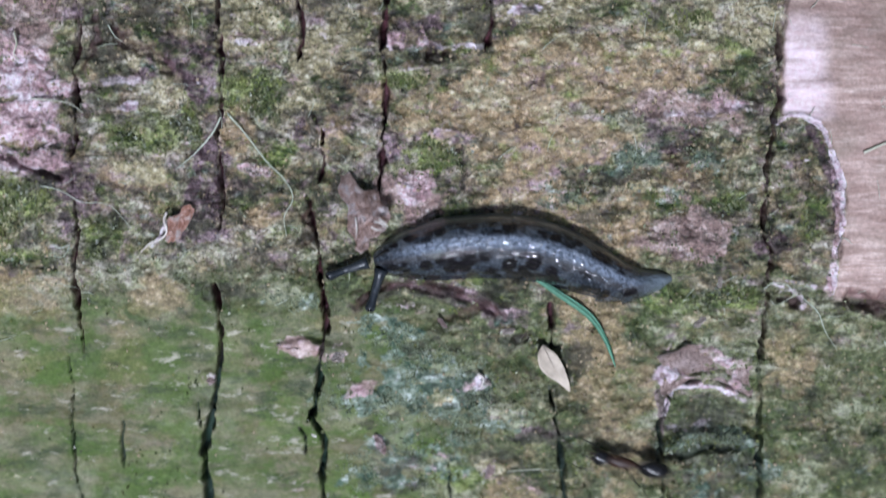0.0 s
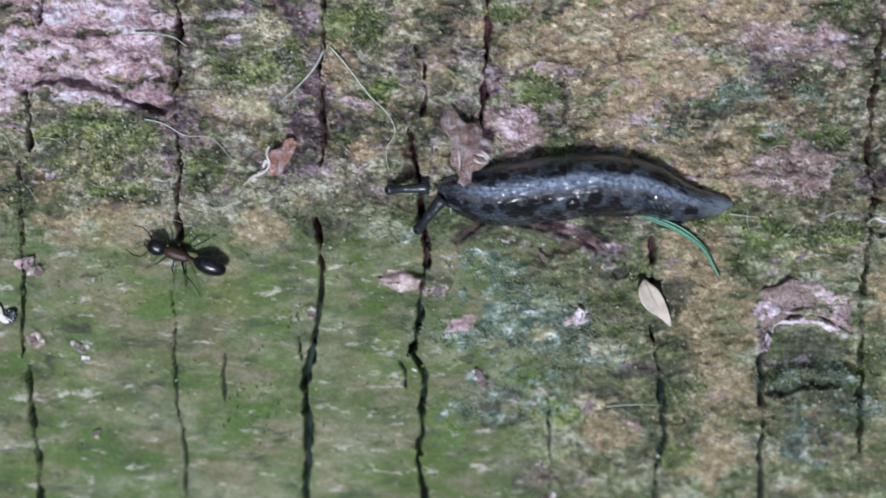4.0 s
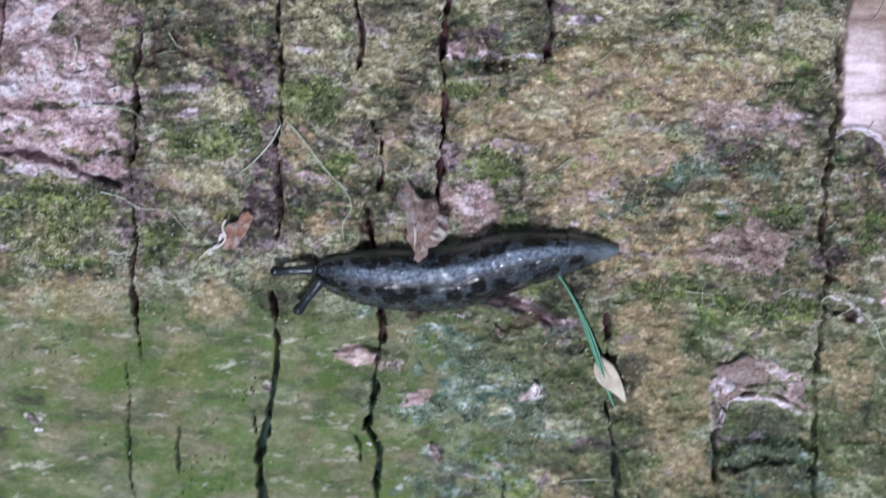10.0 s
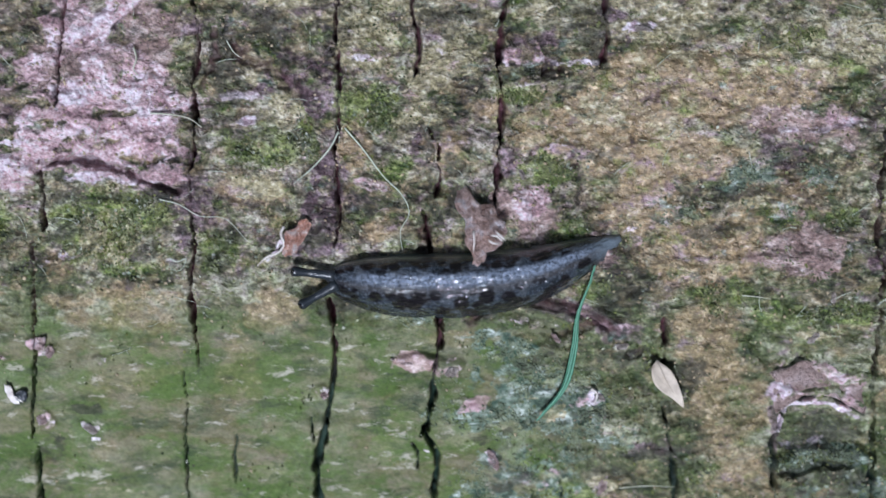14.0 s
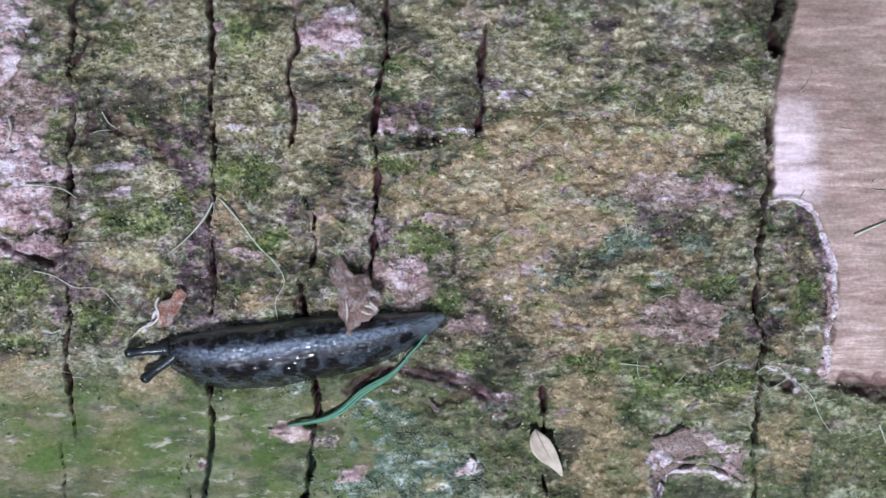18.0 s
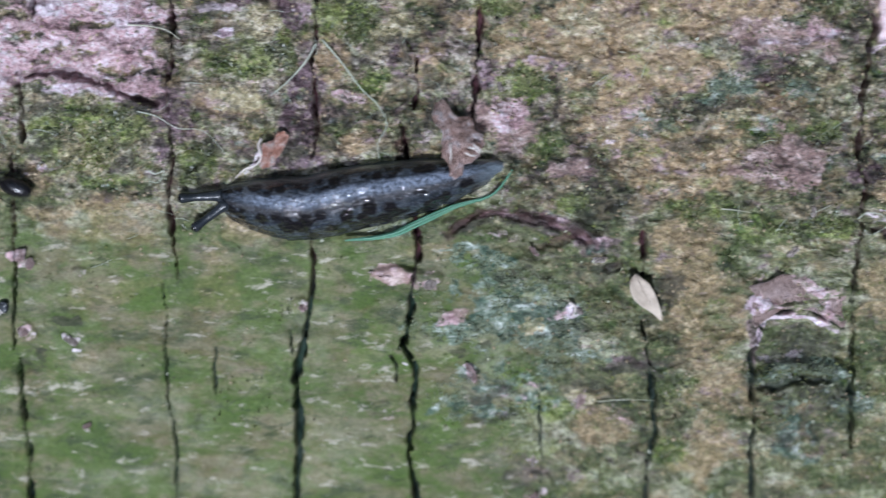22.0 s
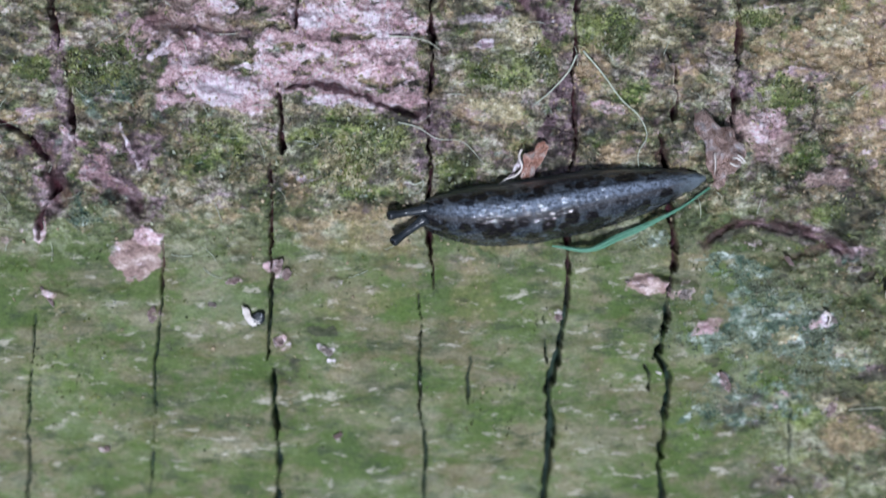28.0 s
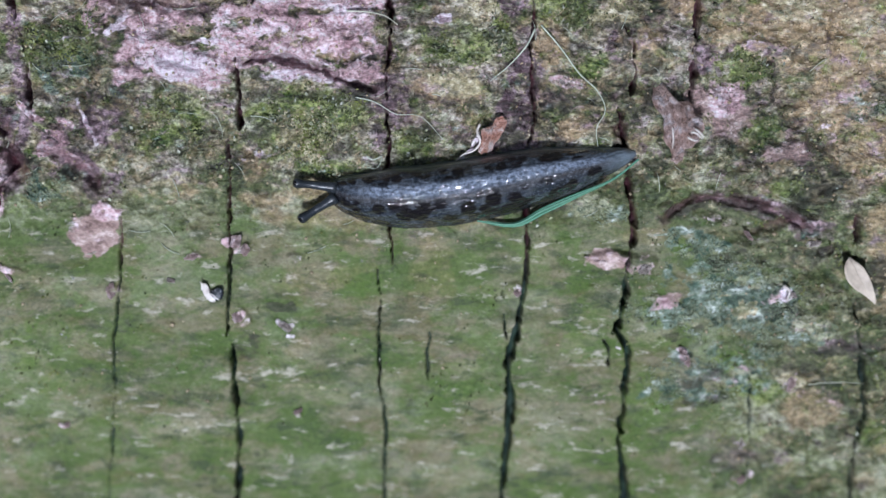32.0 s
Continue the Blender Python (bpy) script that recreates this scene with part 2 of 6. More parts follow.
def simple(name, lo, hi, scale=900, rough=0.7, bump=0.0002, detail=4, random_tint=None, **more):
    n = Nodes(name)
    c = n.coords()
    f = n.noise(c, scale, detail, 0.65, 0.3)
    base = n.ramp(f, (0.3, lo), (0.7, hi))
    if random_tint:
        base = n.mix(n.ramp(n.island() if random_tint[1] else n.rand(), (0.0, 0.0), (1.0, 1.0)), base, random_tint[0])
    return n.finish(Base_Color=base, Roughness=rough, Normal=n.bump(f, bump, 0.8), **more)


def slug_material():
    """Wet grey skin with rows of black spots; flat holds (along, across) in spot steps, across runs 0 to 1 over the back."""
    n = Nodes("slug_skin")
    rest = n.attr("rest", True)
    v = n.coords((1, 1, 1), rest)
    across = n.attr("across")
    plan = n.coords((1, 1, 1), n.attr("flat", True))
    plan.node.inputs["Rotation"].default_value = (0, 0, 0.22)
    spots = n.voronoi(plan, 1.0, random_=0.8)
    spots = n.math("ADD", spots, n.math("MULTIPLY", n.math("SUBTRACT", n.noise(v, 1300, 4, 0.65), 0.5), 0.55))
    spots = n.math("SUBTRACT", spots, n.ramp(across, (0.55, 0.0), (0.72, 0.14)))
    rows = n.ramp(across, (0.19, 0.0), (0.25, 1.0), (0.37, 1.0), (0.43, 0.05), (0.55, 0.15), (0.62, 1.0), (0.93, 1.0))
    some = n.ramp(n.noise(v, 330, 2, 0.5), (0.3, 0.5), (0.42, 1.0))
    tone = n.ramp(n.noise(v, 420, 4, 0.62), (0.34, (0.009, 0.014, 0.021)), (0.5, (0.028, 0.036, 0.047)), (0.66, (0.075, 0.086, 0.1)))
    tone = n.mix(n.ramp(across, (0.5, 0.0), (0.58, 0.45), (0.68, 0.0)), tone, (0.09, 0.08, 0.076))
    tone = n.mix(n.ramp(n.noise(v, 3400, 3, 0.65), (0.5, 0.0), (0.66, 0.45)), tone, (0.16, 0.18, 0.215))
    # the +y flank is painted lighter, as if light fell on it
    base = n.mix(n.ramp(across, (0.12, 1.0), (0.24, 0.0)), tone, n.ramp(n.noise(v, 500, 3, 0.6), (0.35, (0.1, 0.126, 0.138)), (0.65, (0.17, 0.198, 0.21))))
    # wet sheen put into the colour: a pale bluish band along the crest
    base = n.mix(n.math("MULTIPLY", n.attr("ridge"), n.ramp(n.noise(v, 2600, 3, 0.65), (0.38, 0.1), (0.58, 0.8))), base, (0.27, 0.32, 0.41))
    spot = n.math("MULTIPLY", n.math("MULTIPLY", n.ramp(spots, (0.42, 1.0), (0.54, 0.0)), rows), some)
    base = n.mix(spot, base, (0.007, 0.006, 0.008))
    base = n.mix(n.attr("tail"), base, (0.15, 0.185, 0.215))
    # shade along the opposite flank's foot, put into the colour
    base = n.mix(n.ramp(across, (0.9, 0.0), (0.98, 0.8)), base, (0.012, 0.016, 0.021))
    worm = n.coords((0.55, 1.15, 1.0), rest)
    worm.node.inputs["Rotation"].default_value = (0, 0, 0.5)
    folds = n.math("ADD", n.voronoi(worm, 2100, random_=1.0), n.math("MULTIPLY", n.noise(v, 1600, 3, 0.6), 0.5))
    grit = n.voronoi(n.coords((0.8, 1.1, 1.0), rest), 3600, "SMOOTH_F1")
    lumps = n.noise(n.coords((0.8, 1.0, 1.0), rest), 480, 2, 0.5)
    body = n.ramp(across, (0.14, 0.15), (0.3, 1.0))
    nrm = n.bump(lumps, 0.00038, n.math("MULTIPLY", body, 0.9))
    nrm = n.bump(folds, 0.0002, n.math("MULTIPLY", body, 0.8), nrm)
    nrm = n.bump(grit, 0.00005, n.math("MULTIPLY", body, 0.6), nrm)
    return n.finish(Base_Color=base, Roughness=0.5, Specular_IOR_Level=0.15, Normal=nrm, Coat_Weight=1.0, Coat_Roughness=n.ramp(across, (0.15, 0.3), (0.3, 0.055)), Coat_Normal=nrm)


BARK = bark_material()
SLUG = slug_material()
TENTACLE = simple("tentacle_skin", (0.012, 0.015, 0.018), (0.04, 0.047, 0.055), 1500, 0.25, 0.0001)
EYE = simple("eye_black", (0.004, 0.004, 0.005), (0.01, 0.01, 0.012), 1500, 0.15, 0.00005)
ANT_BLACK = simple("ant_black", (0.006, 0.006, 0.007), (0.018, 0.017, 0.018), 2500, 0.22, 0.00005)
ANT_RED = simple("ant_red", (0.022, 0.011, 0.008), (0.06, 0.024, 0.014), 2500, 0.5, 0.00005)
def grass_material():
    n = Nodes("grass_green")
    veins = n.noise(n.coords((0.15, 6.0, 1)), 900, 3, 0.6)
    spots = n.noise(n.coords(), 380, 3, 0.6)
    base = n.ramp(veins, (0.35, (0.04, 0.17, 0.095)), (0.65, (0.16, 0.4, 0.27)))
    base = n.mix(n.ramp(spots, (0.4, 0.0), (0.7, 0.5)), base, (0.04, 0.14, 0.075))
    return n.finish(Base_Color=base, Roughness=0.5, Normal=n.bump(veins, 0.0001, 0.6))


GRASS = grass_material()
STRAW = simple("straw_fibre", (0.35, 0.36, 0.26), (0.66, 0.66, 0.55), 700, 0.5, 0.0001)
HAIR = simple("pale_fibre", (0.4, 0.45, 0.36), (0.62, 0.66, 0.55), 700, 0.5, 0.0001)
LEAF = simple("dry_leaf", (0.4, 0.325, 0.255), (0.68, 0.58, 0.47), 600, 0.6, 0.0002)
def scale_material(name, dark, mid_, light, pale, pits=0.45):
    n = Nodes(name)
    c = n.coords()
    f = n.noise(c, 820, 6, 0.72, 0.3)
    g = n.noise(c, 2300, 4, 0.7)
    base = n.ramp(f, (0.26, dark), (0.38, mid_), (0.5, light), (0.63, pale))
    base = n.mix(n.ramp(g, (0.32, pits), (0.45, 0.0)), base, dark)
    return n.finish(Base_Color=base, Roughness=n.ramp(f, (0.4, 0.65), (0.6, 0.4)), Normal=n.bump(g, 0.0008, 0.9, n.bump(f, 0.0022, 0.9)))


SCALE = scale_material("bark_scale", (0.16, 0.075, 0.06), (0.44, 0.27, 0.215), (0.66, 0.46, 0.41), (0.93, 0.84, 0.86))
SCALE_ORANGE = scale_material("bark_scale_orange", (0.2, 0.05, 0.035), (0.55, 0.22, 0.15), (0.8, 0.46, 0.36), (0.97, 0.86, 0.84), 0.2)
SCALE_PINK = scale_material("bark_scale_pink", (0.2, 0.1, 0.095), (0.46, 0.31, 0.285), (0.62, 0.46, 0.44), (0.86, 0.73, 0.75), 0.3)
SCALE_DULL = scale_material("bark_scale_dull", (0.26, 0.155, 0.135), (0.46, 0.315, 0.275), (0.57, 0.41, 0.37), (0.76, 0.6, 0.58), 0.06)
CHIP_PALE = scale_material("bark_chip_pale", (0.2, 0.15, 0.13), (0.42, 0.34, 0.3), (0.6, 0.52, 0.48), (0.85, 0.79, 0.77))
PAPER = simple("pale_rind", (0.5, 0.42, 0.38), (0.85, 0.8, 0.76), 900, 0.5, 0.0002)
def moss_material():
    n = Nodes("moss_leaves")
    c = n.coords((0.7, 1.2, 1))
    a = n.noise(c, 620, 4, 0.65, 0.6)
    base = n.ramp(a, (0.34, (0.024, 0.036, 0.013)), (0.45, (0.06, 0.085, 0.025)), (0.54, (0.1, 0.125, 0.04)), (0.66, (0.22, 0.235, 0.11)))
    base = n.mix(n.ramp(n.noise(n.coords((0.8, 1.2, 1)), 260, 4, 0.62, 0.3), (0.42, 0.85), (0.56, 0.0)), base, (0.016, 0.028, 0.012))
    base = n.mix(n.ramp(n.noise(n.coords((1.2, 0.9, 1)), 330, 3, 0.6, 0.3), (0.5, 0.0), (0.64, 0.7)), base, (0.22, 0.25, 0.06))
    base = n.mix(n.math("MULTIPLY", n.island(), 0.3), base, (0.2, 0.18, 0.1))
    return n.finish(Base_Color=base, Roughness=0.4)


MOSS = moss_material()
LICHEN = simple("lichen_grains", (0.03, 0.055, 0.03), (0.34, 0.38, 0.24), 480, 0.5, 0.0001, 6)
CRUMB = simple("bark_crumbs", (0.16, 0.115, 0.07), (0.62, 0.5, 0.34), 420, 0.7, 0.0001, 5)
UNSEEN_WOODS = simple("unseen_woods", (0.012, 0.02, 0.008), (0.06, 0.08, 0.03), 1.5, 0.9, 0.1, 8)
FLOOR = simple("forest_floor", (0.02, 0.017, 0.01), (0.1, 0.075, 0.04), 12, 0.9, 0.02, 8)


# ---- mesh helpers ----
def thing(name, label, category, group="", kind="", at=(0, 0, 0)):
    ob = tagged(new(name), label, category, group, kind)
    ob.location = at
    return ob


def mesh_of(name, verts, faces, material, smooth=True):
    me = bpy.data.meshes.new(name)
    me.from_pydata([tuple(v) for v in verts], [], faces)
    me.materials.append(material)
    if smooth:
        me.polygons.foreach_set("use_smooth", [True] * len(me.polygons))
    me.update()
    return me


def part(name, me, parent, label=""):
    ob = new(name, me)
    ob.parent = parent
    return tagged(ob, label)


def tube(path, radii, sides=8, cap=True):
    """A round tube along points with a radius for each: verts and faces."""
    pts = [Vector(p) for p in path]
    verts, faces = [], []
    for i, p in enumerate(pts):
        ahead = (pts[min(i + 1, len(pts) - 1)] - pts[max(i - 1, 0)]).normalized()
        side = ahead.cross(Vector((0, 0, 1)))
        side = side.normalized() if side.length > 1e-6 else Vector((1, 0, 0))
        up = side.cross(ahead)
        for k in range(sides):
            a = 2 * math.pi * k / sides
            verts.append(p + float(radii[i]) * (math.cos(a) * side + math.sin(a) * up))
    for i in range(len(pts) - 1):
        for k in range(sides):
            j = (k + 1) % sides
            faces.append((i * sides + k, i * sides + j, (i + 1) * sides + j, (i + 1) * sides + k))
    if cap:
        faces.append(tuple(range(sides))[::-1])
        faces.append(tuple((len(pts) - 1) * sides + k for k in range(sides)))
    return verts, faces


def smooth_line(points, count):
    """A rounded line through the points, count points at even steps (Catmull-Rom)."""
    p = np.array(points, float)
    q = np.vstack([2 * p[0] - p[1], p, 2 * p[-1] - p[-2]])
    fine = []
    for i in range(len(p) - 1):
        for a in np.linspace(0, 1, 16, endpoint=False):
            p0, p1, p2, p3 = q[i], q[i + 1], q[i + 2], q[i + 3]
            fine.append(0.5 * (2 * p1 + (p2 - p0) * a + (2 * p0 - 5 * p1 + 4 * p2 - p3) * a * a + (3 * p1 - p0 - 3 * p2 + p3) * a**3))
    fine = np.array(fine + [p[-1]])
    s = np.r_[0, np.cumsum(np.linalg.norm(np.diff(fine, axis=0), axis=1))]
    at = np.linspace(0, s[-1], count)
    return np.stack([np.interp(at, s, fine[:, k]) for k in range(p.shape[1])], 1)


# ---- the bark: relief and cover over a plan in millimetres ----
_lattice = np.random.RandomState(7).rand(256, 256)


def grain(x, y, size, seed=0, octaves=4, rough=0.55):
    """Smooth noise, 0 to 1, over arrays of millimetres."""
    total, weight, amp = 0.0, 0.0, 1.0
    for o in range(octaves):
        u, v = x / size + 37.7 * seed + 11.3 * o, y / size + 91.1 * seed + 5.9 * o
        iu, iv = np.floor(u).astype(int), np.floor(v).astype(int)
        fu, fv = u - iu, v - iv
        fu, fv = fu * fu * (3 - 2 * fu), fv * fv * (3 - 2 * fv)
        a, b = _lattice[iu % 256, iv % 256], _lattice[(iu + 1) % 256, iv % 256]
        c, d = _lattice[iu % 256, (iv + 1) % 256], _lattice[(iu + 1) % 256, (iv + 1) % 256]
        total = total + amp * ((a * (1 - fu) + b * fu) * (1 - fv) + (c * (1 - fu) + d * fu) * fv)
        weight += amp
        amp *= rough
        size = size * 0.5
    return total / weight


def step(x, lo, hi):
    t = np.clip((x - lo) / (hi - lo), 0, 1)
    return t * t * (3 - 2 * t)


def from_line(x, y, points):
    """The distance to a line of points, and how far along it (0 to 1) the nearest place lies."""
    p = np.array(points, float)
    length = np.r_[0, np.cumsum(np.linalg.norm(np.diff(p, axis=0), axis=1))]
    best, along = np.full(x.shape, 1e9), np.zeros(x.shape)
    for i in range(len(p) - 1):
        d = p[i + 1] - p[i]
        t = np.clip(((x - p[i, 0]) * d[0] + (y - p[i, 1]) * d[1]) / (d @ d + 1e-9), 0, 1)
        r = np.hypot(x - p[i, 0] - t * d[0], y - p[i, 1] - t * d[1])
        near = r < best
        best[near] = r[near]
        along[near] = ((length[i] + t * (length[i + 1] - length[i])) / length[-1])[near]
    return best, along


# Cracks: half-width and depth in millimetres, then the line.
CRACKS = []


def crack(half, depth, line):
    CRACKS.append((half, depth, line))


crack(0.5, 1.6, [(-66.7, 22.9), (-66.6, 19.6), (-65.6, 14.5), (-64.8, 11.1), (-64.7, 8.3), (-64.3, 5.1)])
crack(0.55, 1.2, [(-73.7, 8.0), (-70.9, 6.8), (-68.7, 5.7), (-67.3, 2.5), (-66.8, 0.2), (-68.2, -2.4), (-68.4, -4.4)])
crack(0.22, 0.9, [(-68.9, -11.4), (-69.4, -17.4), (-70.1, -24.5), (-70.8, -38.5)])
crack(0.22, 0.9, [(-55.7, -5.0), (-56.1, -10.2), (-56.8, -17.3), (-57.2, -24.5), (-58.1, -38.5)])
crack(0.22, 0.8, [(-41.1, 31.4), (-41.4, 24.8), (-41.8, 16.4)])
crack(0.55, 1.8, [(-43.9, 11.3), (-43.6, 7.7), (-43.7, 4.0)])
crack(0.28, 1.8, [(-44.7, 3.4), (-44.6, -2.1), (-44.7, -5.5), (-44.7, -9.1), (-44.8, -12.6), (-45.4, -17.3)])
crack(0.5, 2.2, [(-44.8, -18.2), (-44.7, -21.5), (-44.4, -24.5), (-44.1, -28.7), (-44.4, -38.5)])
crack(0.42, 2.2, [(-27.5, 37.8), (-28.0, 33.3), (-27.8, 29.4), (-28.4, 27.1), (-27.9, 23.2), (-28.4, 18.1), (-28.2, 12.9), (-28.6, 8.9), (-28.4, 2.6), (-28.7, -2.0), (-28.4, -5.5), (-28.1, -9.6)])
crack(0.22, 1.4, [(-29.6, -9.9), (-29.4, -14.9), (-29.6, -19.1), (-29.5, -22.7), (-28.8, -26.9), (-28.9, -32.9), (-29.3, -38.5)])
crack(0.45, 2.0, [(-14.5, 37.7), (-14.3, 32.1), (-13.8, 28.1), (-14.3, 24.8), (-13.7, 19.7), (-13.6, 16.3), (-14.3, 12.3), (-13.9, 9.4), (-13.6, 4.8), (-14.2, 2.5)])
crack(0.36, 2.2, [(-14.7, -2.9), (-14.2, -6.1), (-14.4, -10.8), (-14.7, -13.7), (-15.2, -16.4)])
crack(0.22, 1.2, [(-16.5, -14.6), (-16.5, -17.3)])
crack(0.6, 2.6, [(-15.2, -15.8), (-15.8, -18.2), (-16.2, -20.3), (-16.0, -24.5), (-16.1, -29.3), (-16.4, -31.8), (-16.6, -38.4)])
crack(0.35, 1.2, [(-26.1, 30.7), (-26.9, 29.1), (-27.9, 27.4)])
crack(0.35, 1.2, [(-5.8, 32.6), (-5.6, 29.2), (-6.4, 26.4), (-5.6, 23.6), (-6.0, 19.6)])
crack(0.5, 1.8, [(-4.9, 14.7), (-3.7, 13.0), (-3.7, 9.3), (-4.1, 7.6)])
crack(0.4, 2.0, [(-5.3, 6.4), (-4.6, 3.9), (-4.2, 1.9), (-4.0, -1.6), (-3.8, -5.7)])
crack(0.55, 2.5, [(-4.1, -2.0), (-3.6, -4.9), (-3.7, -7.8), (-4.2, -10.8), (-4.0, -12.8), (-4.8, -15.5), (-5.5, -16.8)])
crack(0.26, 0.9, [(-6.3, -17.6), (-5.8, -18.8), (-5.8, -20.3)])
crack(0.34, 1.8, [(-5.3, -16.4), (-4.6, -17.6), (-3.7, -18.9), (-3.8, -20.5), (-4.2, -22.2)])
crack(0.62, 2.5, [(-4.3, -21.7), (-4.1, -25.6), (-4.7, -27.8), (-3.9, -31.8), (-3.1, -38.4)])
crack(0.52, 2.6, [(3.5, 37.5), (3.3, 32.0), (3.5, 28.6), (2.4, 24.7), (2.4, 20.7), (2.6, 15.6), (2.3, 10.5), (2.0, 6.5)])
crack(0.5, 1.6, [(13.2, 31.9), (12.8, 26.8), (13.1, 23.5), (12.5, 20.6)])
crack(0.45, 2.2, [(19.2, -4.5), (19.4, -7.1), (19.4, -10.0)])
crack(0.4, 2.0, [(19.2, -13.5), (20.0, -17.1), (20.5, -20.6), (20.7, -25.9), (20.2, -29.5), (20.3, -39.2)])
crack(0.2, 0.9, [(8.8, -20.8), (9.1, -26.8), (9.6, -38.4)])
crack(0.44, 3.0, [(41.9, 23.0), (41.9, 17.8), (42.3, 15.8), (41.7, 14.4), (41.2, 11.5), (41.0, 7.5), (40.8, 4.7), (40.7, 2.2)])
crack(0.36, 2.6, [(40.8, 2.2), (41.7, 0.4), (41.3, -1.9), (41.1, -6.5), (40.7, -11.2), (41.1, -15.3), (40.7, -18.9), (41.3, -27.2)])
crack(1.1, 3.2, [(42.3, 28.4), (42.2, 31.0), (43.0, 35.5)])
crack(0.35, 1.6, [(31.9, -12.7), (31.1, -15.9), (30.6, -18.2), (30.9, -23.0), (30.8, -27.7), (31.4, -39.2)])
crack(0.2, 0.7, [(-24.4, -16.7), (-24.6, -22.1)])
crack(0.28, 1.3, [(30.4, -14.1), (32.7, -12.8), (35.9, -12.6), (38.5, -13.8), (40.0, -14.7)])
# Broad hollows along the edge of lifted bark; shade is painted into them too.
HOLLOWS = []


def hollow(half, depth, line):
    HOLLOWS.append((half, depth, line))


hollow(0.5, 1.5, [(-43.4, 10.3), (-41.7, 11.3), (-38.2, 11.3), (-35.4, 10.3), (-32.5, 8.9), (-29.4, 8.0)])
hollow(0.9, 0.7, [(-57.2, 18.5), (-54.6, 17.4), (-51.8, 17.1), (-47.9, 16.2)])
hollow(1.0, 0.8, [(-67.0, 5.4), (-67.3, 2.5), (-66.0, 0.2), (-67.8, -2.1)])
hollow(0.9, 0.7, [(-63.6, 2.6), (-61.3, 1.1), (-59.1, -0.0), (-58.0, -2.1)])
hollow(1.2, 0.7, [(48.9, -3.6), (51.8, -4.8), (56.4, -4.9), (62.1, -5.4)])
hollow(0.9, 0.8, [(-24.6, 23.2), (-23.0, 21.6), (-20.2, 20.5), (-16.8, 17.7)])
hollow(0.6, 0.9, [(31.0, -21.0), (33.4, -20.5), (36.0, -19.7), (38.8, -19.9), (40.4, -21.0)])
hollow(0.7, 0.7, [(-27.5, 18.2), (-26.1, 21.6), (-26.3, 24.9)])
hollow(0.8, 0.8, [(-5.5, 4.7), (-5.0, 2.4), (-5.5, 0.7)])
hollow(0.6, 0.6, [(8.3, -6.8), (12.3, -5.0), (15.8, -6.7)])
hollow(0.65, 1.0, [(-0.8, -5.2), (2.6, -2.9), (7.2, -3.2), (11.8, -4.3), (14.2, -5.8)])
hollow(0.7, 0.8, [(15.8, -9.1), (17.5, -7.3), (18.6, -5.9)])
hollow(1.2, 1.4, [(6.5, 20.4), (8.8, 20.4)])
hollow(1.0, 1.2, [(17.7, -8.4), (18.8, -9.1), (20.5, -9.7)])
# Raised welts: half-width, height, line.
WELTS = []


def welt(half, tall, line):
    WELTS.append((half, tall, line))


welt(1.3, 0.9, [(11.1, 1.9), (13.4, 1.9)])
welt(0.5, 0.7, [(-0.3, -3.9), (3.7, -2.5), (7.8, -3.5), (11.2, -4.0), (15.9, -6.4)])
welt(0.4, 0.6, [(-8.1, -9.2), (-5.5, -8.6), (-1.5, -9.5)])
welt(0.45, 0.6, [(-57.8, 14.5), (-56.1, 14.0), (-54.7, 16.2), (-53.0, 16.8)])
welt(0.4, 0.5, [(29.0, 14.0), (34.7, 14.3), (40.3, 14.6)])
welt(0.5, 0.6, [(30.7, -12.9), (33.6, -12.1), (37.0, -12.1), (39.6, -13.5)])
welt(0.5, 0.4, [(-59.7, 6.9), (-58.7, 3.7), (-57.8, 2.6)])
welt(0.4, 0.5, [(32.2, -18.8), (34.5, -18.2), (36.8, -18.8)])
welt(0.8, 1.1, [(30.8, -19.5), (33.0, -19.1), (35.7, -18.2), (38.6, -18.5), (40.2, -19.7)])
# Cover: kind, weight, middle and half-sizes in millimetres. Some dim patches are painted shade.
PATCHES = []


def patch(kind, weight, x, y, half_x, half_y):
    PATCHES.append((kind, weight, x, y, half_x, half_y))


patch("pink", 0.9, -40.7, 24.5, 2.6, 2.3)
patch("pink", 1, -53.2, 11.3, 3.6, 2.6)
patch("pink", 0.9, -51.1, 15.3, 3.4, 1.7)
patch("pale", 0.8, -55.8, 14.4, 1.0, 0.5)
patch("pink", 0.8, -42.0, 15.2, 6.9, 2.3)
patch("purple", 1, -57.1, 5.3, 2.4, 2.3)
patch("purple", 0.9, -48.0, 16.1, 2.1, 0.8)
patch("purple", 0.8, -61.8, 3.9, 2.3, 1.4)
patch("dim", 0.4, -61.8, 9.9, 2.3, 1.7)
patch("dim", 0.4, -62.8, 13.6, 1.7, 2.1)
patch("dim", 0.4, -63.7, 6.8, 1.5, 1.1)
patch("light", 1, 8.3, 32.2, 3.4, 2.3)
patch("light", 1, 17.6, 28.8, 3.4, 2.9)
patch("dim", 0.7, 36.1, -20.9, 5.2, 1.5)
patch("green", 0.8, 36.1, -20.0, 5.2, 0.8)
patch("lichen", 0.9, 37.9, -22.0, 5.2, 1.7)
patch("pink", 1, -36.0, 15.3, 8.6, 5.2)
patch("pink", 1, -41.2, 13.6, 4.0, 4.0)
patch("pink", 1, -31.6, 11.4, 4.0, 3.4)
patch("purple", 0.8, 12.3, 1.9, 2.4, 1.6)
patch("rose", 0.7, 12.3, 2.1, 2.4, 1.5)
patch("purple", 1, -14.9, 8.7, 1.7, 3.4)
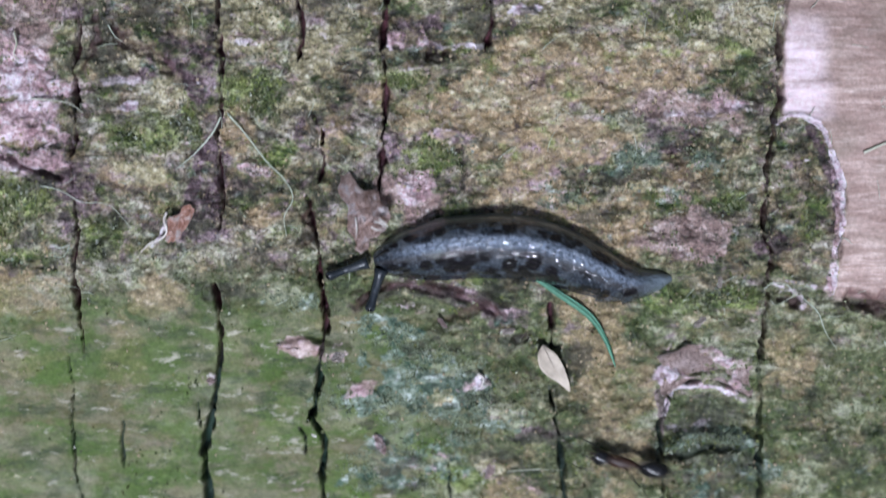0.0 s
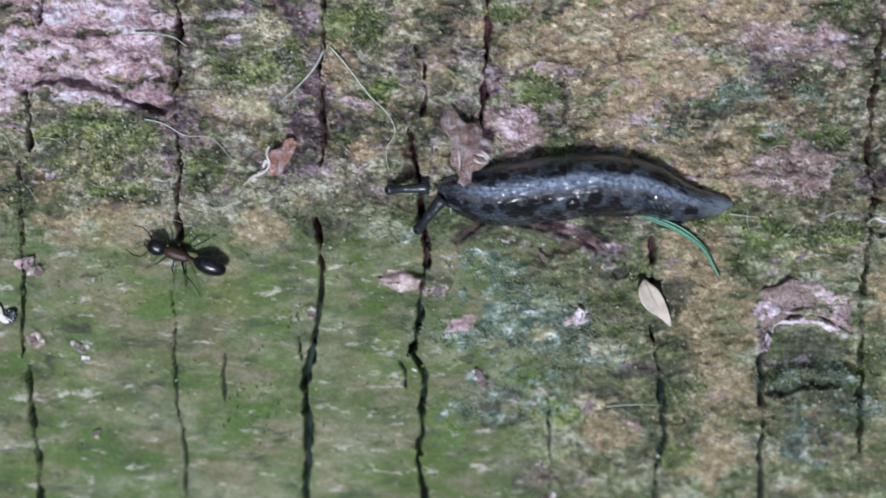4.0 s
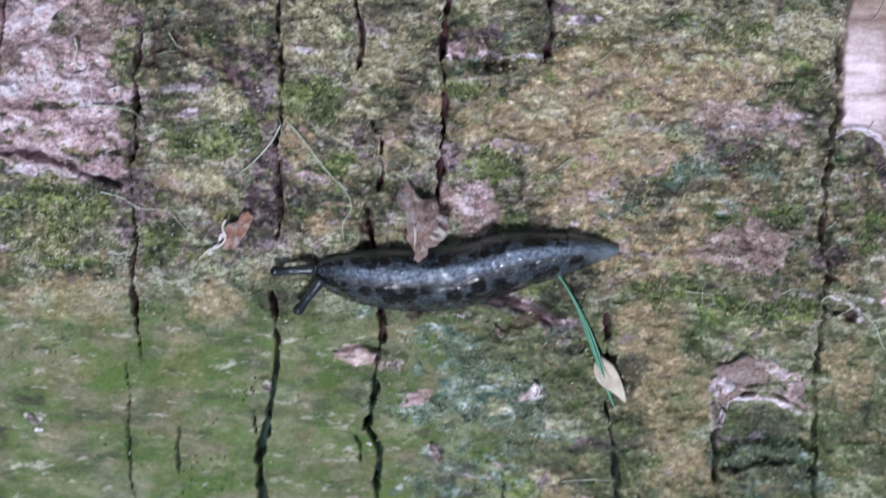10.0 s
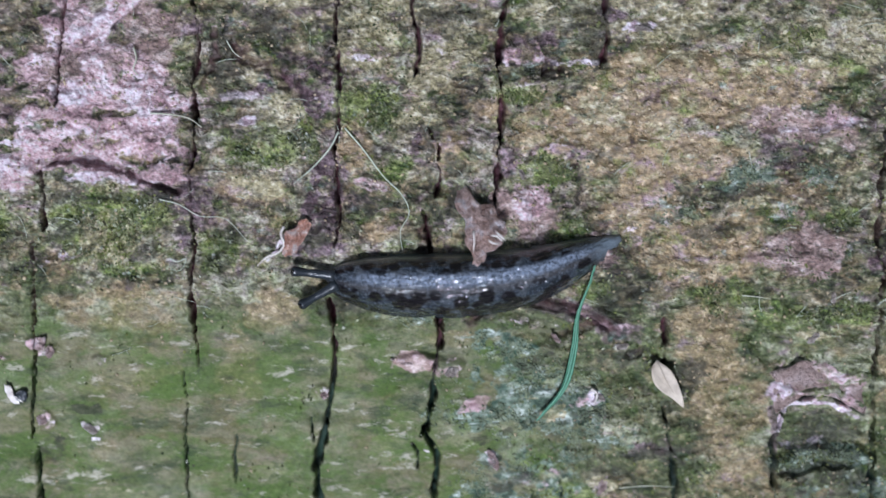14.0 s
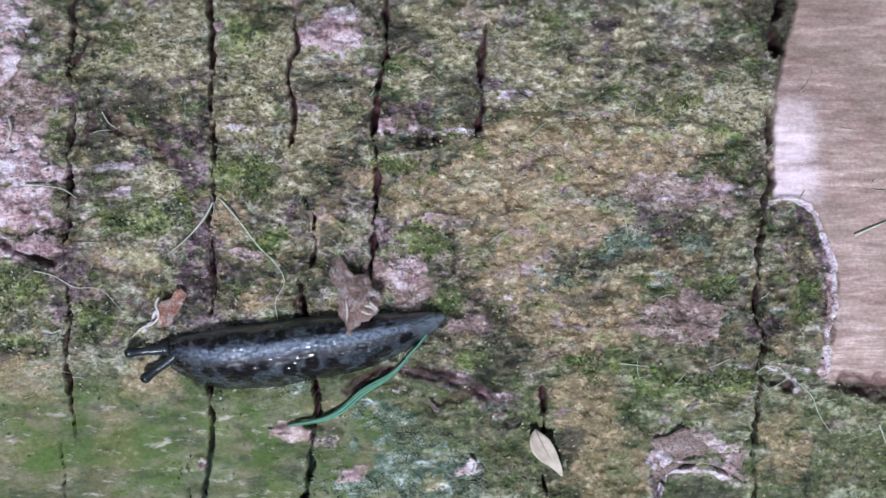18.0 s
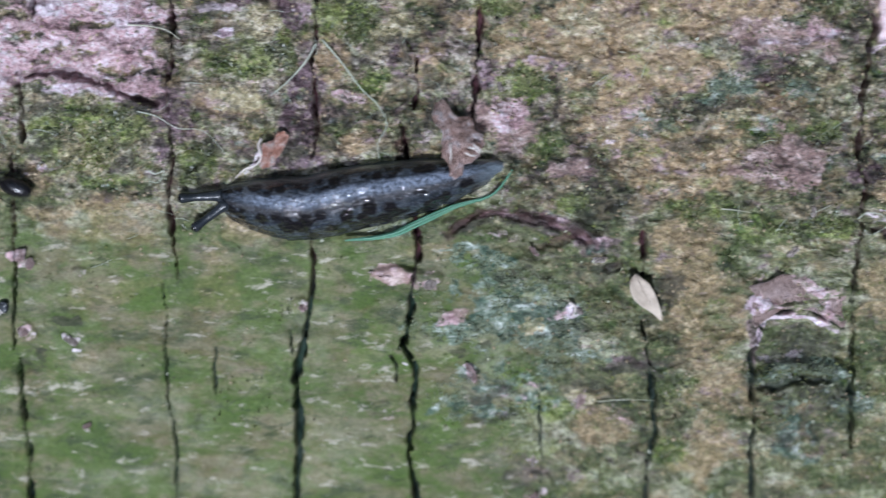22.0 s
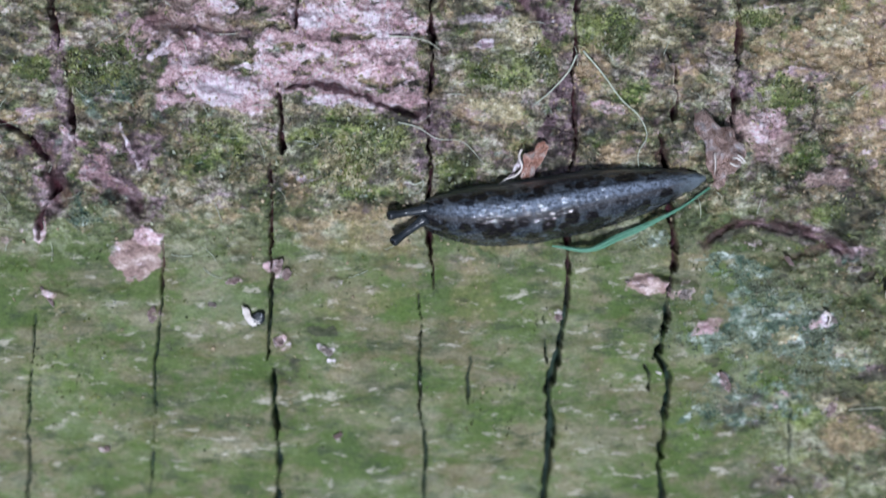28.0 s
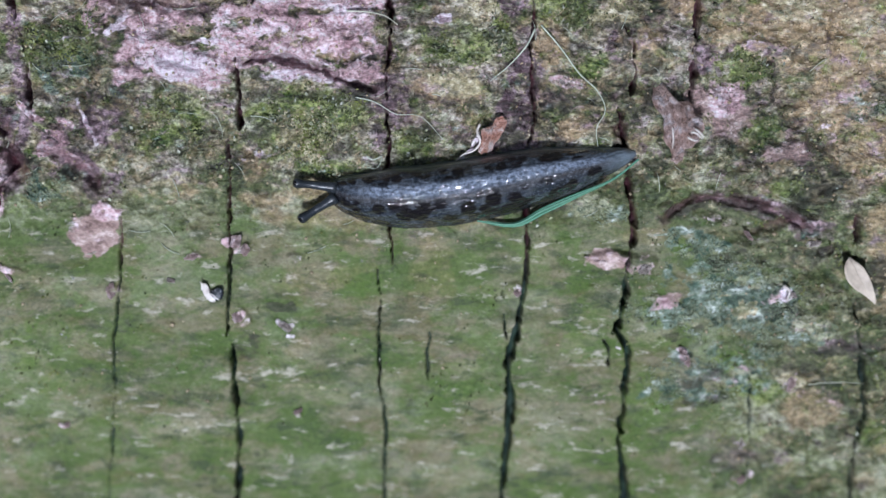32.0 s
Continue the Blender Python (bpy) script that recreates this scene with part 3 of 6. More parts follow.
patch("purple", 1, -15.5, 5.0, 2.0, 2.6)
patch("dim", 0.6, -16.1, 2.9, 1.7, 1.0)
patch("green", 0.9, -26.2, 0.9, 2.3, 1.3)
patch("dim", 0.6, -26.6, 0.5, 2.0, 1.0)
patch("pink", 0.9, 4.5, 22.3, 3.4, 1.3)
patch("pink", 0.7, 5.8, 7.4, 3.0, 2.0)
patch("rose", 1, 5.6, 6.4, 3.4, 3.0)
patch("rose", 0.75, 34.0, 15.0, 7.3, 2.2)
patch("pink", 0.4, 37.0, 15.4, 3.2, 1.0)
patch("rose", 1, 32.8, 2.4, 4.4, 3.2)
patch("rose", 1, -6.0, -9.2, 2.8, 1.3)
patch("pink", 0.9, -2.3, -10.2, 1.3, 0.8)
patch("pink", 0.8, -43.2, -8.2, 1.0, 0.8)
patch("pink", 0.7, -38.3, -8.9, 1.3, 0.5)
patch("pink", 0.9, -43.7, -15.9, 0.9, 0.9)
patch("pink", 1, 35.6, -11.6, 4.9, 2.2)
patch("pink", 0.5, -10.1, 8.7, 2.9, 0.8)
patch("pink", 0.5, 6.9, -13.1, 5.2, 0.7)
patch("pink", 0.7, -15.3, -12.8, 0.7, 0.6)
patch("pink", 0.8, 2.1, -19.5, 1.1, 0.6)
patch("pink", 0.5, 26.0, 21.0, 2.9, 1.0)
patch("pink", 0.3, 10.0, -4.2, 2.3, 0.8)
patch("pink", 0.35, 14.6, -5.9, 2.6, 0.9)
patch("pink", 0.4, 12.6, -23.1, 2.9, 0.8)
patch("pink", 0.4, -6.7, -23.1, 2.9, 0.9)
patch("pink", 0.4, -11.2, 22.5, 2.9, 0.8)
patch("pink", 0.3, 19.5, 6.6, 2.9, 2.3)
patch("pale", 1, -34.0, 19.8, 0.8, 0.5)
patch("pale", 0.9, -39.9, 17.8, 2.0, 1.4)
patch("pale", 0.6, -33.7, 17.0, 3.4, 1.3)
patch("pale", 0.9, -23.6, 17.9, 2.3, 0.6)
patch("pale", 0.9, -22.8, 15.7, 1.4, 0.6)
patch("pale", 0.7, 9.6, 21.5, 2.9, 0.5)
patch("pale", 0.6, 37.5, 15.3, 2.4, 0.6)
patch("pale", 0.9, 31.2, -12.0, 1.6, 0.9)
patch("pale", 0.7, -38.8, -17.3, 0.9, 0.6)
patch("pale", 0.8, 42.6, -3.0, 1.5, 0.5)
patch("pale", 0.6, 14.4, 4.5, 2.1, 0.4)
patch("pale", 0.5, 5.5, 7.4, 1.4, 0.9)
patch("pale", 0.5, 8.9, 12.5, 1.6, 0.5)
patch("pale", 0.6, 12.6, -22.2, 1.4, 0.5)
patch("pale", 0.6, 2.1, -19.5, 0.7, 0.3)
patch("pale", 0.4, -3.0, 23.1, 1.1, 1.0)
patch("pale", 0.4, -10.7, 8.7, 1.7, 0.3)
patch("pale", 0.5, -15.2, 17.1, 1.4, 0.6)
patch("pale", 0.5, -7.3, -9.1, 1.7, 0.3)
patch("pale", 0.5, -11.2, 21.6, 1.7, 0.5)
patch("pale", 0.4, 4.6, 18.9, 1.4, 0.5)
patch("purple", 0.9, -28.9, 6.3, 2.0, 4.0)
patch("purple", 0.9, -18.5, 19.9, 4.6, 2.4)
patch("purple", 0.9, -16.3, 17.4, 3.2, 2.3)
patch("purple", 0.8, -5.6, 13.0, 0.8, 1.7)
patch("purple", 0.8, 3.5, 11.0, 1.7, 1.6)
patch("purple", 0.5, 30.8, 12.2, 3.2, 2.2)
patch("dim", 0.6, 31.0, 12.0, 3.0, 1.4)
patch("purple", 0.9, 14.3, -5.9, 2.6, 1.3)
patch("purple", 0.8, 8.3, -3.6, 3.4, 0.7)
patch("purple", 0.5, -13.1, -19.3, 3.4, 2.3)
patch("purple", 0.4, -21.2, -19.3, 2.6, 1.7)
patch("purple", 0.7, 20.1, -18.8, 2.3, 1.0)
patch("purple", 0.4, 37.2, -24.4, 4.0, 2.9)
patch("purple", 0.4, -25.6, -7.0, 2.1, 1.1)
patch("purple", 0.7, 40.9, 0.9, 1.1, 1.1)
patch("purple", 0.5, -27.2, 6.9, 1.4, 3.4)
patch("purple", 0.5, 15.2, 23.5, 1.7, 1.1)
patch("purple", 0.5, 6.2, 23.4, 3.4, 1.1)
patch("tan", 1, 13.1, 15.1, 9.5, 3.7)
patch("tan", 0.9, 18.3, 12.0, 8.0, 2.6)
patch("tan", 0.7, 16.7, 7.1, 4.0, 3.4)
patch("tan", 0.7, 26.1, 17.9, 10.3, 3.4)
patch("tan", 0.55, 23.9, -7.0, 4.3, 4.9)
patch("tan", 0.4, 25.8, -14.4, 3.7, 5.2)
patch("tan", 0.4, 43.7, -11.3, 3.2, 4.0)
patch("tan", 0.6, -12.4, 11.8, 1.7, 2.3)
patch("tan", 0.7, -2.4, 11.6, 1.7, 2.6)
patch("tan", 0.7, -22.0, 8.1, 4.9, 1.5)
patch("tan", 0.7, -20.4, -4.0, 3.2, 2.4)
patch("tan", 0.6, -23.4, -9.9, 2.4, 3.7)
patch("tan", 0.5, -33.6, -3.5, 5.5, 3.0)
patch("tan", 0.5, -36.1, -10.5, 4.3, 1.8)
patch("tan", 0.6, -9.5, 4.1, 2.0, 1.1)
patch("tan", 0.5, 23.6, 2.6, 6.9, 4.6)
patch("tan", 0.3, 30.9, 8.3, 4.6, 2.3)
patch("tan", 0.4, -2.6, -6.8, 2.9, 1.1)
patch("tan", 0.3, 27.1, -20.9, 4.0, 3.4)
patch("light", 1, -22.4, 20.5, 1.3, 1.7)
patch("light", 1, -19.4, 16.6, 1.5, 1.8)
patch("light", 1, -2.8, 21.7, 3.4, 2.9)
patch("light", 1, -5.6, 19.4, 2.3, 2.3)
patch("light", 1, -11.2, 22.2, 3.4, 2.6)
patch("light", 1, -5.6, 15.8, 2.9, 1.7)
patch("light", 1, 14.6, 24.5, 3.4, 0.8)
patch("light", 1, 17.5, 23.9, 2.3, 0.6)
patch("light", 1, 21.4, 21.6, 2.0, 0.7)
patch("light", 1, 26.5, 21.2, 3.2, 1.0)
patch("light", 1, 37.2, 22.8, 1.8, 1.5)
patch("light", 0.45, 36.5, 11.5, 3.6, 2.4)
patch("light", 1, 28.6, 7.1, 2.0, 0.6)
patch("light", 1, -36.3, 2.8, 3.7, 1.5)
patch("light", 1, -22.0, 8.6, 4.0, 1.3)
patch("light", 0.7, 12.0, 16.2, 4.6, 1.6)
patch("light", 0.7, 19.3, 15.0, 2.5, 1.6)
patch("light", 0.8, 4.9, -14.4, 6.9, 2.1)
patch("light", 1, 14.9, -7.6, 1.5, 0.5)
patch("light", 1, 34.5, -6.7, 1.6, 0.5)
patch("light", 1, 13.2, -22.1, 1.8, 0.7)
patch("light", 0.6, 20.0, -15.7, 1.7, 1.4)
patch("light", 0.6, -26.3, -11.6, 3.4, 1.1)
patch("light", 0.4, -9.6, -12.4, 3.4, 1.1)
patch("light", 0.5, -40.9, 22.6, 2.9, 1.7)
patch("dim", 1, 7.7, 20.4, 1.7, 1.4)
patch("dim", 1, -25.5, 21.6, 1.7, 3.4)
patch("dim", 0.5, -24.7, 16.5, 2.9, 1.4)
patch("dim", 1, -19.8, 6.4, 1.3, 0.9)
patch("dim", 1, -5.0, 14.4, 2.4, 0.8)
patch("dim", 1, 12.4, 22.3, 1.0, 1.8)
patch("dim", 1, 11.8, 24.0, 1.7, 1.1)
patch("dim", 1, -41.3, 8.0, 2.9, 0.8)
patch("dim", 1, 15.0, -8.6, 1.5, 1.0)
# painted shade to the left and right of the dry leaf
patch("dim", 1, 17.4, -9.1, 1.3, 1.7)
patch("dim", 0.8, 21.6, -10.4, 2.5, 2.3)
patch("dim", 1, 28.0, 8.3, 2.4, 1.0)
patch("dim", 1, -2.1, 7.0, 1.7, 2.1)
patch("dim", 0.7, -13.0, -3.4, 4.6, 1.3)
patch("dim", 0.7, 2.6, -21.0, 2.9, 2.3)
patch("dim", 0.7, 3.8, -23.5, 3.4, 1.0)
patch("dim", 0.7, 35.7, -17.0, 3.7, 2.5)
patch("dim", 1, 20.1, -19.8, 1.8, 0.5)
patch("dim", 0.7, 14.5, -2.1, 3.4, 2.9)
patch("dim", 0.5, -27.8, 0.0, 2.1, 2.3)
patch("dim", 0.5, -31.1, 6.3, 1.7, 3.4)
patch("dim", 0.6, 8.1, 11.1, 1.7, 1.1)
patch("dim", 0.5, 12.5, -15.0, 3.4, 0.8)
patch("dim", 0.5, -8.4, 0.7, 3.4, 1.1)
patch("green", 0.8, -37.4, 4.6, 6.6, 3.0)
patch("green", 0.7, -33.4, 5.7, 3.4, 2.3)
patch("green", 0.8, -26.1, 2.3, 2.4, 1.8)
patch("green", 0.7, -10.6, 16.6, 4.1, 2.4)
patch("green", 0.8, -8.4, 9.7, 2.4, 1.8)
patch("green", 0.9, 7.5, 9.8, 2.4, 2.1)
patch("green", 0.9, 9.9, 4.1, 2.4, 1.5)
patch("green", 0.25, 31.3, 21.9, 3.2, 2.4)
patch("green", 0.35, 37.9, 19.4, 2.4, 2.4)
patch("green", 0.9, 32.1, 5.8, 3.6, 0.9)
patch("green", 0.9, 36.7, 5.4, 1.8, 1.3)
patch("green", 0.9, -34.9, -8.9, 3.6, 0.7)
patch("green", 0.9, -30.3, -11.7, 1.8, 1.1)
patch("green", 0.8, -31.0, -18.8, 3.0, 1.1)
patch("green", 0.7, -17.6, -12.8, 1.8, 1.7)
patch("green", 0.8, -21.2, -22.6, 3.6, 2.3)
patch("green", 1, -8.4, -18.2, 2.3, 1.7)
patch("green", 1, -1.5, -13.9, 1.5, 1.5)
patch("green", 0.9, -1.3, -17.4, 1.7, 1.1)
patch("green", 0.8, 31.3, -4.5, 3.6, 1.4)
patch("green", 0.9, 37.6, -4.4, 3.0, 1.1)
patch("green", 1, 33.8, -19.7, 4.1, 0.6)
patch("green", 1, 6.7, -19.9, 2.4, 0.9)
patch("green", 0.9, 9.7, -23.1, 3.6, 1.0)
patch("green", 0.7, 2.0, -8.3, 2.4, 0.9)
patch("green", 0.6, -13.0, -9.2, 2.3, 2.3)
patch("green", 0.7, 3.1, -5.6, 2.5, 0.8)
patch("green", 0.7, 12.2, -2.1, 2.1, 1.1)
patch("green", 0.6, 4.6, 17.8, 2.3, 1.1)
patch("green", 0.6, -22.0, 12.6, 4.6, 2.1)
patch("green", 0.6, -2.6, -12.7, 2.3, 1.7)
patch("green", 0.8, 17.5, -8.5, 1.1, 1.7)
patch("lichen", 0.9, 5.5, -14.4, 8.0, 2.8)
patch("lichen", 0.6, 4.3, -11.5, 6.3, 2.3)
patch("lichen", 0.6, 12.5, -16.2, 4.6, 2.3)
patch("lichen", 0.6, 4.4, -21.0, 6.9, 2.9)
patch("lichen", 0.7, 37.1, -23.2, 4.0, 2.9)
patch("lichen", 0.5, 9.6, -18.6, 5.2, 2.3)
patch("lichen", 0.4, 20.7, 6.6, 2.9, 1.7)
patch("lichen", 0.5, 29.2, 7.2, 2.9, 1.7)
patch("lichen", 0.4, -5.5, -4.5, 4.6, 1.1)
patch("pink", 0.9, -34.1, 32.8, 2.6, 2.6)
patch("pink", 0.6, -41.6, 27.8, 2.3, 2.3)
patch("pink", 0.9, -0.7, 31.1, 4.0, 2.6)
patch("pale", 0.7, -34.1, 33.1, 1.6, 1.7)
patch("pale", 0.8, -0.7, 32.8, 1.4, 0.8)
patch("pale", 0.7, -32.4, 30.8, 1.4, 0.6)
patch("pale", 0.5, 11.7, 30.5, 1.7, 0.7)
patch("pale", 0.7, 16.7, 24.6, 2.3, 0.6)
patch("light", 1, -18.8, 32.1, 4.0, 2.3)
patch("light", 1, -18.3, 28.2, 3.4, 2.0)
patch("light", 1, -8.1, 28.1, 2.1, 3.4)
patch("light", 1, 10.0, 30.8, 2.9, 1.7)
patch("light", 1, 20.1, 25.7, 3.4, 2.0)
patch("light", 1, 17.3, 24.3, 2.9, 1.1)
patch("light", 1, 38.7, 25.0, 2.9, 1.7)
patch("light", 1, 38.2, 22.7, 2.1, 0.9)
patch("light", 0.7, 28.0, 30.7, 3.4, 2.3)
patch("light", 0.7, -2.0, 20.7, 2.9, 1.7)
patch("light", 0.6, -11.0, 22.2, 2.3, 1.5)
patch("purple", 0.7, 25.2, 30.7, 2.1, 2.9)
patch("purple", 0.7, 13.9, 25.7, 1.7, 1.4)
patch("purple", 0.6, -19.0, 20.3, 4.0, 2.3)
patch("purple", 0.6, -29.2, 24.9, 2.3, 1.7)
patch("dim", 0.8, 10.5, 25.7, 3.4, 1.7)
patch("dim", 0.6, 21.2, 29.0, 1.7, 2.3)
patch("dim", 0.6, 30.8, 23.9, 2.3, 1.1)
patch("dim", 0.8, 42.0, 31.7, 2.1, 3.4)
patch("dim", 0.8, -25.3, 20.9, 1.4, 2.9)
patch("dim", 0.5, -3.0, 25.3, 3.4, 1.7)
patch("dim", 0.4, -8.6, 30.9, 1.7, 1.1)
patch("green", 0.8, -38.6, 32.2, 2.3, 2.3)
patch("green", 0.7, -10.9, 29.8, 2.9, 2.9)
patch("green", 0.9, 5.4, 27.5, 2.3, 0.7)
patch("green", 0.9, 34.2, 23.9, 1.7, 0.9)
patch("green", 0.5, 19.5, 30.2, 2.3, 2.3)
patch("green", 0.5, -23.4, 31.0, 2.3, 2.3)
patch("pink", 1, -47.4, 11.1, 4.9, 2.4)
patch("pink", 0.9, -37.6, 16.2, 6.9, 3.2)
patch("pink", 0.8, -34.8, 12.3, 4.0, 2.3)
patch("pink", 0.7, -39.9, 13.4, 4.6, 1.7)
patch("pink", 0.7, -49.0, 18.5, 5.2, 1.7)
patch("rose", 1, -58.4, -6.2, 3.4, 3.0)
patch("pink", 0.45, -58.8, -6.0, 2.6, 2.2)
patch("pink", 0.9, -57.3, -4.4, 2.3, 1.3)
patch("pink", 0.8, -63.6, 2.4, 2.4, 0.8)
patch("pink", 0.7, -62.2, 5.4, 2.4, 0.9)
patch("pink", 0.8, -48.7, -8.9, 1.1, 0.5)
patch("pink", 0.9, -44.1, -7.3, 1.1, 0.8)
patch("pink", 1, -44.1, -15.2, 0.8, 0.8)
patch("pink", 0.7, -57.0, -12.5, 1.3, 0.7)
patch("pink", 0.7, -67.7, -10.4, 2.0, 0.5)
patch("pink", 0.9, -62.1, -26.6, 0.6, 0.5)
patch("pink", 0.6, -38.0, -25.4, 0.8, 0.5)
patch("pink", 0.5, -69.1, 8.3, 3.6, 0.8)
patch("pink", 0.6, -57.5, 16.2, 1.7, 2.3)
patch("pink", 0.6, -53.0, 12.3, 2.3, 1.1)
patch("pink", 0.4, -71.3, -5.0, 1.7, 0.8)
patch("pale", 0.9, -49.7, 10.6, 2.4, 2.0)
patch("pale", 0.8, -47.3, 13.1, 3.4, 0.6)
patch("pale", 0.7, -41.0, 17.9, 1.7, 1.4)
patch("pale", 0.9, -48.7, 19.2, 2.3, 0.7)
patch("pale", 0.7, -38.3, 9.6, 3.6, 0.5)
patch("pale", 0.6, -60.6, -5.6, 1.3, 1.5)
patch("pale", 0.8, -39.2, -16.2, 1.1, 0.5)
patch("pale", 0.4, -43.5, 0.8, 0.9, 0.3)
patch("pale", 0.4, -36.1, -3.2, 1.4, 0.3)
patch("pale", 0.5, -41.2, 2.0, 1.1, 0.5)
patch("pale", 0.6, -30.8, 0.9, 1.0, 0.8)
patch("pale", 0.6, -60.4, 13.1, 1.7, 0.3)
patch("purple", 0.8, -54.7, 15.7, 2.0, 1.1)
patch("purple", 0.8, -66.1, 14.5, 1.1, 2.1)
patch("purple", 0.8, -67.8, 4.8, 2.3, 2.3)
patch("purple", 0.8, -67.7, -0.3, 1.3, 2.0)
patch("purple", 0.6, -57.4, -1.5, 1.7, 1.7)
patch("purple", 0.6, -61.3, 1.4, 2.3, 0.8)
patch("purple", 0.5, -53.6, 12.8, 2.9, 1.1)
patch("purple", 0.6, -32.0, 8.9, 2.9, 1.1)
patch("purple", 0.5, -60.3, 17.3, 2.9, 0.8)
patch("tan", 0.8, -69.2, 8.0, 3.6, 0.9)
patch("tan", 0.6, -37.9, -12.0, 2.4, 1.7)
patch("tan", 0.5, -37.9, -18.5, 1.8, 1.7)
patch("tan", 0.5, -40.1, -5.0, 2.4, 1.3)
patch("tan", 0.4, -34.8, 12.9, 3.4, 1.7)
patch("tan", 0.4, -41.2, -3.2, 3.4, 1.1)
patch("tan", 0.6, -49.6, 14.5, 1.7, 0.8)
patch("tan", 0.4, -32.0, -9.0, 2.9, 2.3)
patch("tan", 0.3, -50.5, -2.1, 3.4, 1.1)
patch("light", 0.8, -70.2, 10.3, 1.8, 0.9)
patch("light", 0.8, -70.7, 5.7, 1.3, 1.1)
patch("light", 0.9, -37.1, 4.8, 2.4, 1.5)
patch("light", 0.7, -66.3, -11.7, 3.0, 0.8)
patch("light", 0.6, -49.6, 14.0, 1.7, 0.7)
patch("light", 0.5, -51.0, -0.9, 2.3, 0.7)
patch("light", 0.5, -41.2, -2.1, 3.4, 0.7)
patch("light", 0.4, -47.3, -20.9, 3.4, 0.8)
patch("light", 0.5, -37.9, -22.1, 3.4, 0.6)
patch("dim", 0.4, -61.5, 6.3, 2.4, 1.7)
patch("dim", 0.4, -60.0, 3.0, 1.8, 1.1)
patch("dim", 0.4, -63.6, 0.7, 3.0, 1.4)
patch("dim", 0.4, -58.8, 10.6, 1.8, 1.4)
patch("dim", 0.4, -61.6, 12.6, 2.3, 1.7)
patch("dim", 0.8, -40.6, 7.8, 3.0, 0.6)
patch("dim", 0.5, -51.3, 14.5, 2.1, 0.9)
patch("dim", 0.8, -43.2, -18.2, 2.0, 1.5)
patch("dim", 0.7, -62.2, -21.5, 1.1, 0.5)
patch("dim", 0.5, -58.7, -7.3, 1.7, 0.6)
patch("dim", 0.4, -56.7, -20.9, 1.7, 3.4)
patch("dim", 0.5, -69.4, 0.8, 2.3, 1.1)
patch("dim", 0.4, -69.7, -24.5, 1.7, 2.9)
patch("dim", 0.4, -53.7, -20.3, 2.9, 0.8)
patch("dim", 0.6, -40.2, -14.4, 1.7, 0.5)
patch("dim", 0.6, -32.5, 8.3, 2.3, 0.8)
patch("green", 0.8, -69.0, 12.7, 2.4, 1.4)
patch("green", 0.8, -51.3, 15.1, 2.4, 1.1)
patch("green", 0.7, -37.7, 5.2, 6.0, 3.0)
patch("green", 0.5, -50.3, 4.6, 4.9, 3.0)
patch("green", 1, -62.4, -16.3, 3.6, 0.7)
patch("green", 0.8, -66.5, -18.7, 4.1, 1.7)
patch("green", 0.9, -32.6, -17.6, 1.8, 0.9)
patch("green", 0.9, -35.5, -8.0, 2.4, 0.9)
patch("green", 0.5, -60.4, 13.4, 3.4, 2.9)
patch("green", 0.5, -34.3, 0.3, 3.4, 0.8)
patch("green", 0.5, -55.6, -26.3, 6.9, 1.1)
patch("green", 0.5, -47.4, -28.1, 3.4, 1.7)
patch("green", 0.5, -61.4, -22.1, 4.6, 1.7)
patch("green", 0.6, -35.0, -23.3, 4.6, 1.1)
patch("green", 0.5, -63.9, 12.3, 2.3, 2.3)
patch("green", 0.4, -70.8, -6.7, 2.9, 1.1)
patch("pink", 0.7, -0.5, -13.4, 1.7, 1.4)
patch("pink", 0.7, -2.2, -9.6, 1.4, 1.1)
patch("pink", 0.3, 12.9, -22.5, 3.4, 2.3)
patch("pink", 0.5, 8.8, -21.4, 3.4, 0.7)
patch("pink", 0.4, 17.0, -24.0, 1.7, 0.7)
patch("pink", 0.8, 8.4, -32.3, 0.8, 0.6)
patch("pink", 0.6, -0.4, -33.4, 1.7, 0.6)
patch("pale", 0.8, 12.2, -12.8, 0.8, 0.6)
patch("pale", 0.8, 1.8, -18.7, 0.9, 0.4)
patch("pale", 0.5, 0.7, -22.0, 1.7, 0.3)
patch("pale", 0.5, 4.8, -23.5, 1.7, 0.3)
patch("pale", 0.8, 8.3, -28.5, 1.0, 0.3)
patch("tan", 0.3, 26.0, -9.6, 4.6, 2.9)
patch("tan", 0.6, 25.8, -27.3, 3.4, 4.0)
patch("tan", 0.5, 14.7, -24.9, 4.0, 2.3)
patch("tan", 0.3, 25.0, -16.6, 4.0, 3.4)
patch("green", 0.8, -0.5, -14.3, 1.7, 1.7)
patch("green", 0.7, 22.3, -27.3, 2.3, 2.3)
patch("green", 0.8, 33.7, -18.9, 4.0, 0.6)
patch("green", 0.7, 11.2, -23.7, 2.3, 1.1)
patch("green", 0.7, -1.0, -25.0, 2.9, 1.7)
patch("green", 0.6, 22.2, -20.2, 2.3, 1.7)
patch("green", 0.5, 7.7, -27.3, 4.6, 1.1)
patch("lichen", 0.6, 35.6, -24.9, 4.0, 3.4)
patch("lichen", 0.6, 4.7, -14.3, 9.2, 2.9)
patch("lichen", 0.6, 0.7, -22.6, 4.0, 1.7)
patch("purple", 0.5, 4.8, -29.7, 6.9, 2.3)
patch("purple", 0.5, -1.0, -32.2, 3.4, 1.7)
patch("purple", 0.6, 18.1, -18.4, 2.3, 0.8)
patch("dim", 0.7, 1.8, -16.7, 4.0, 0.9)
patch("dim", 0.5, 30.8, -19.0, 1.7, 2.3)
patch("dim", 0.5, 33.4, -26.1, 2.9, 1.1)
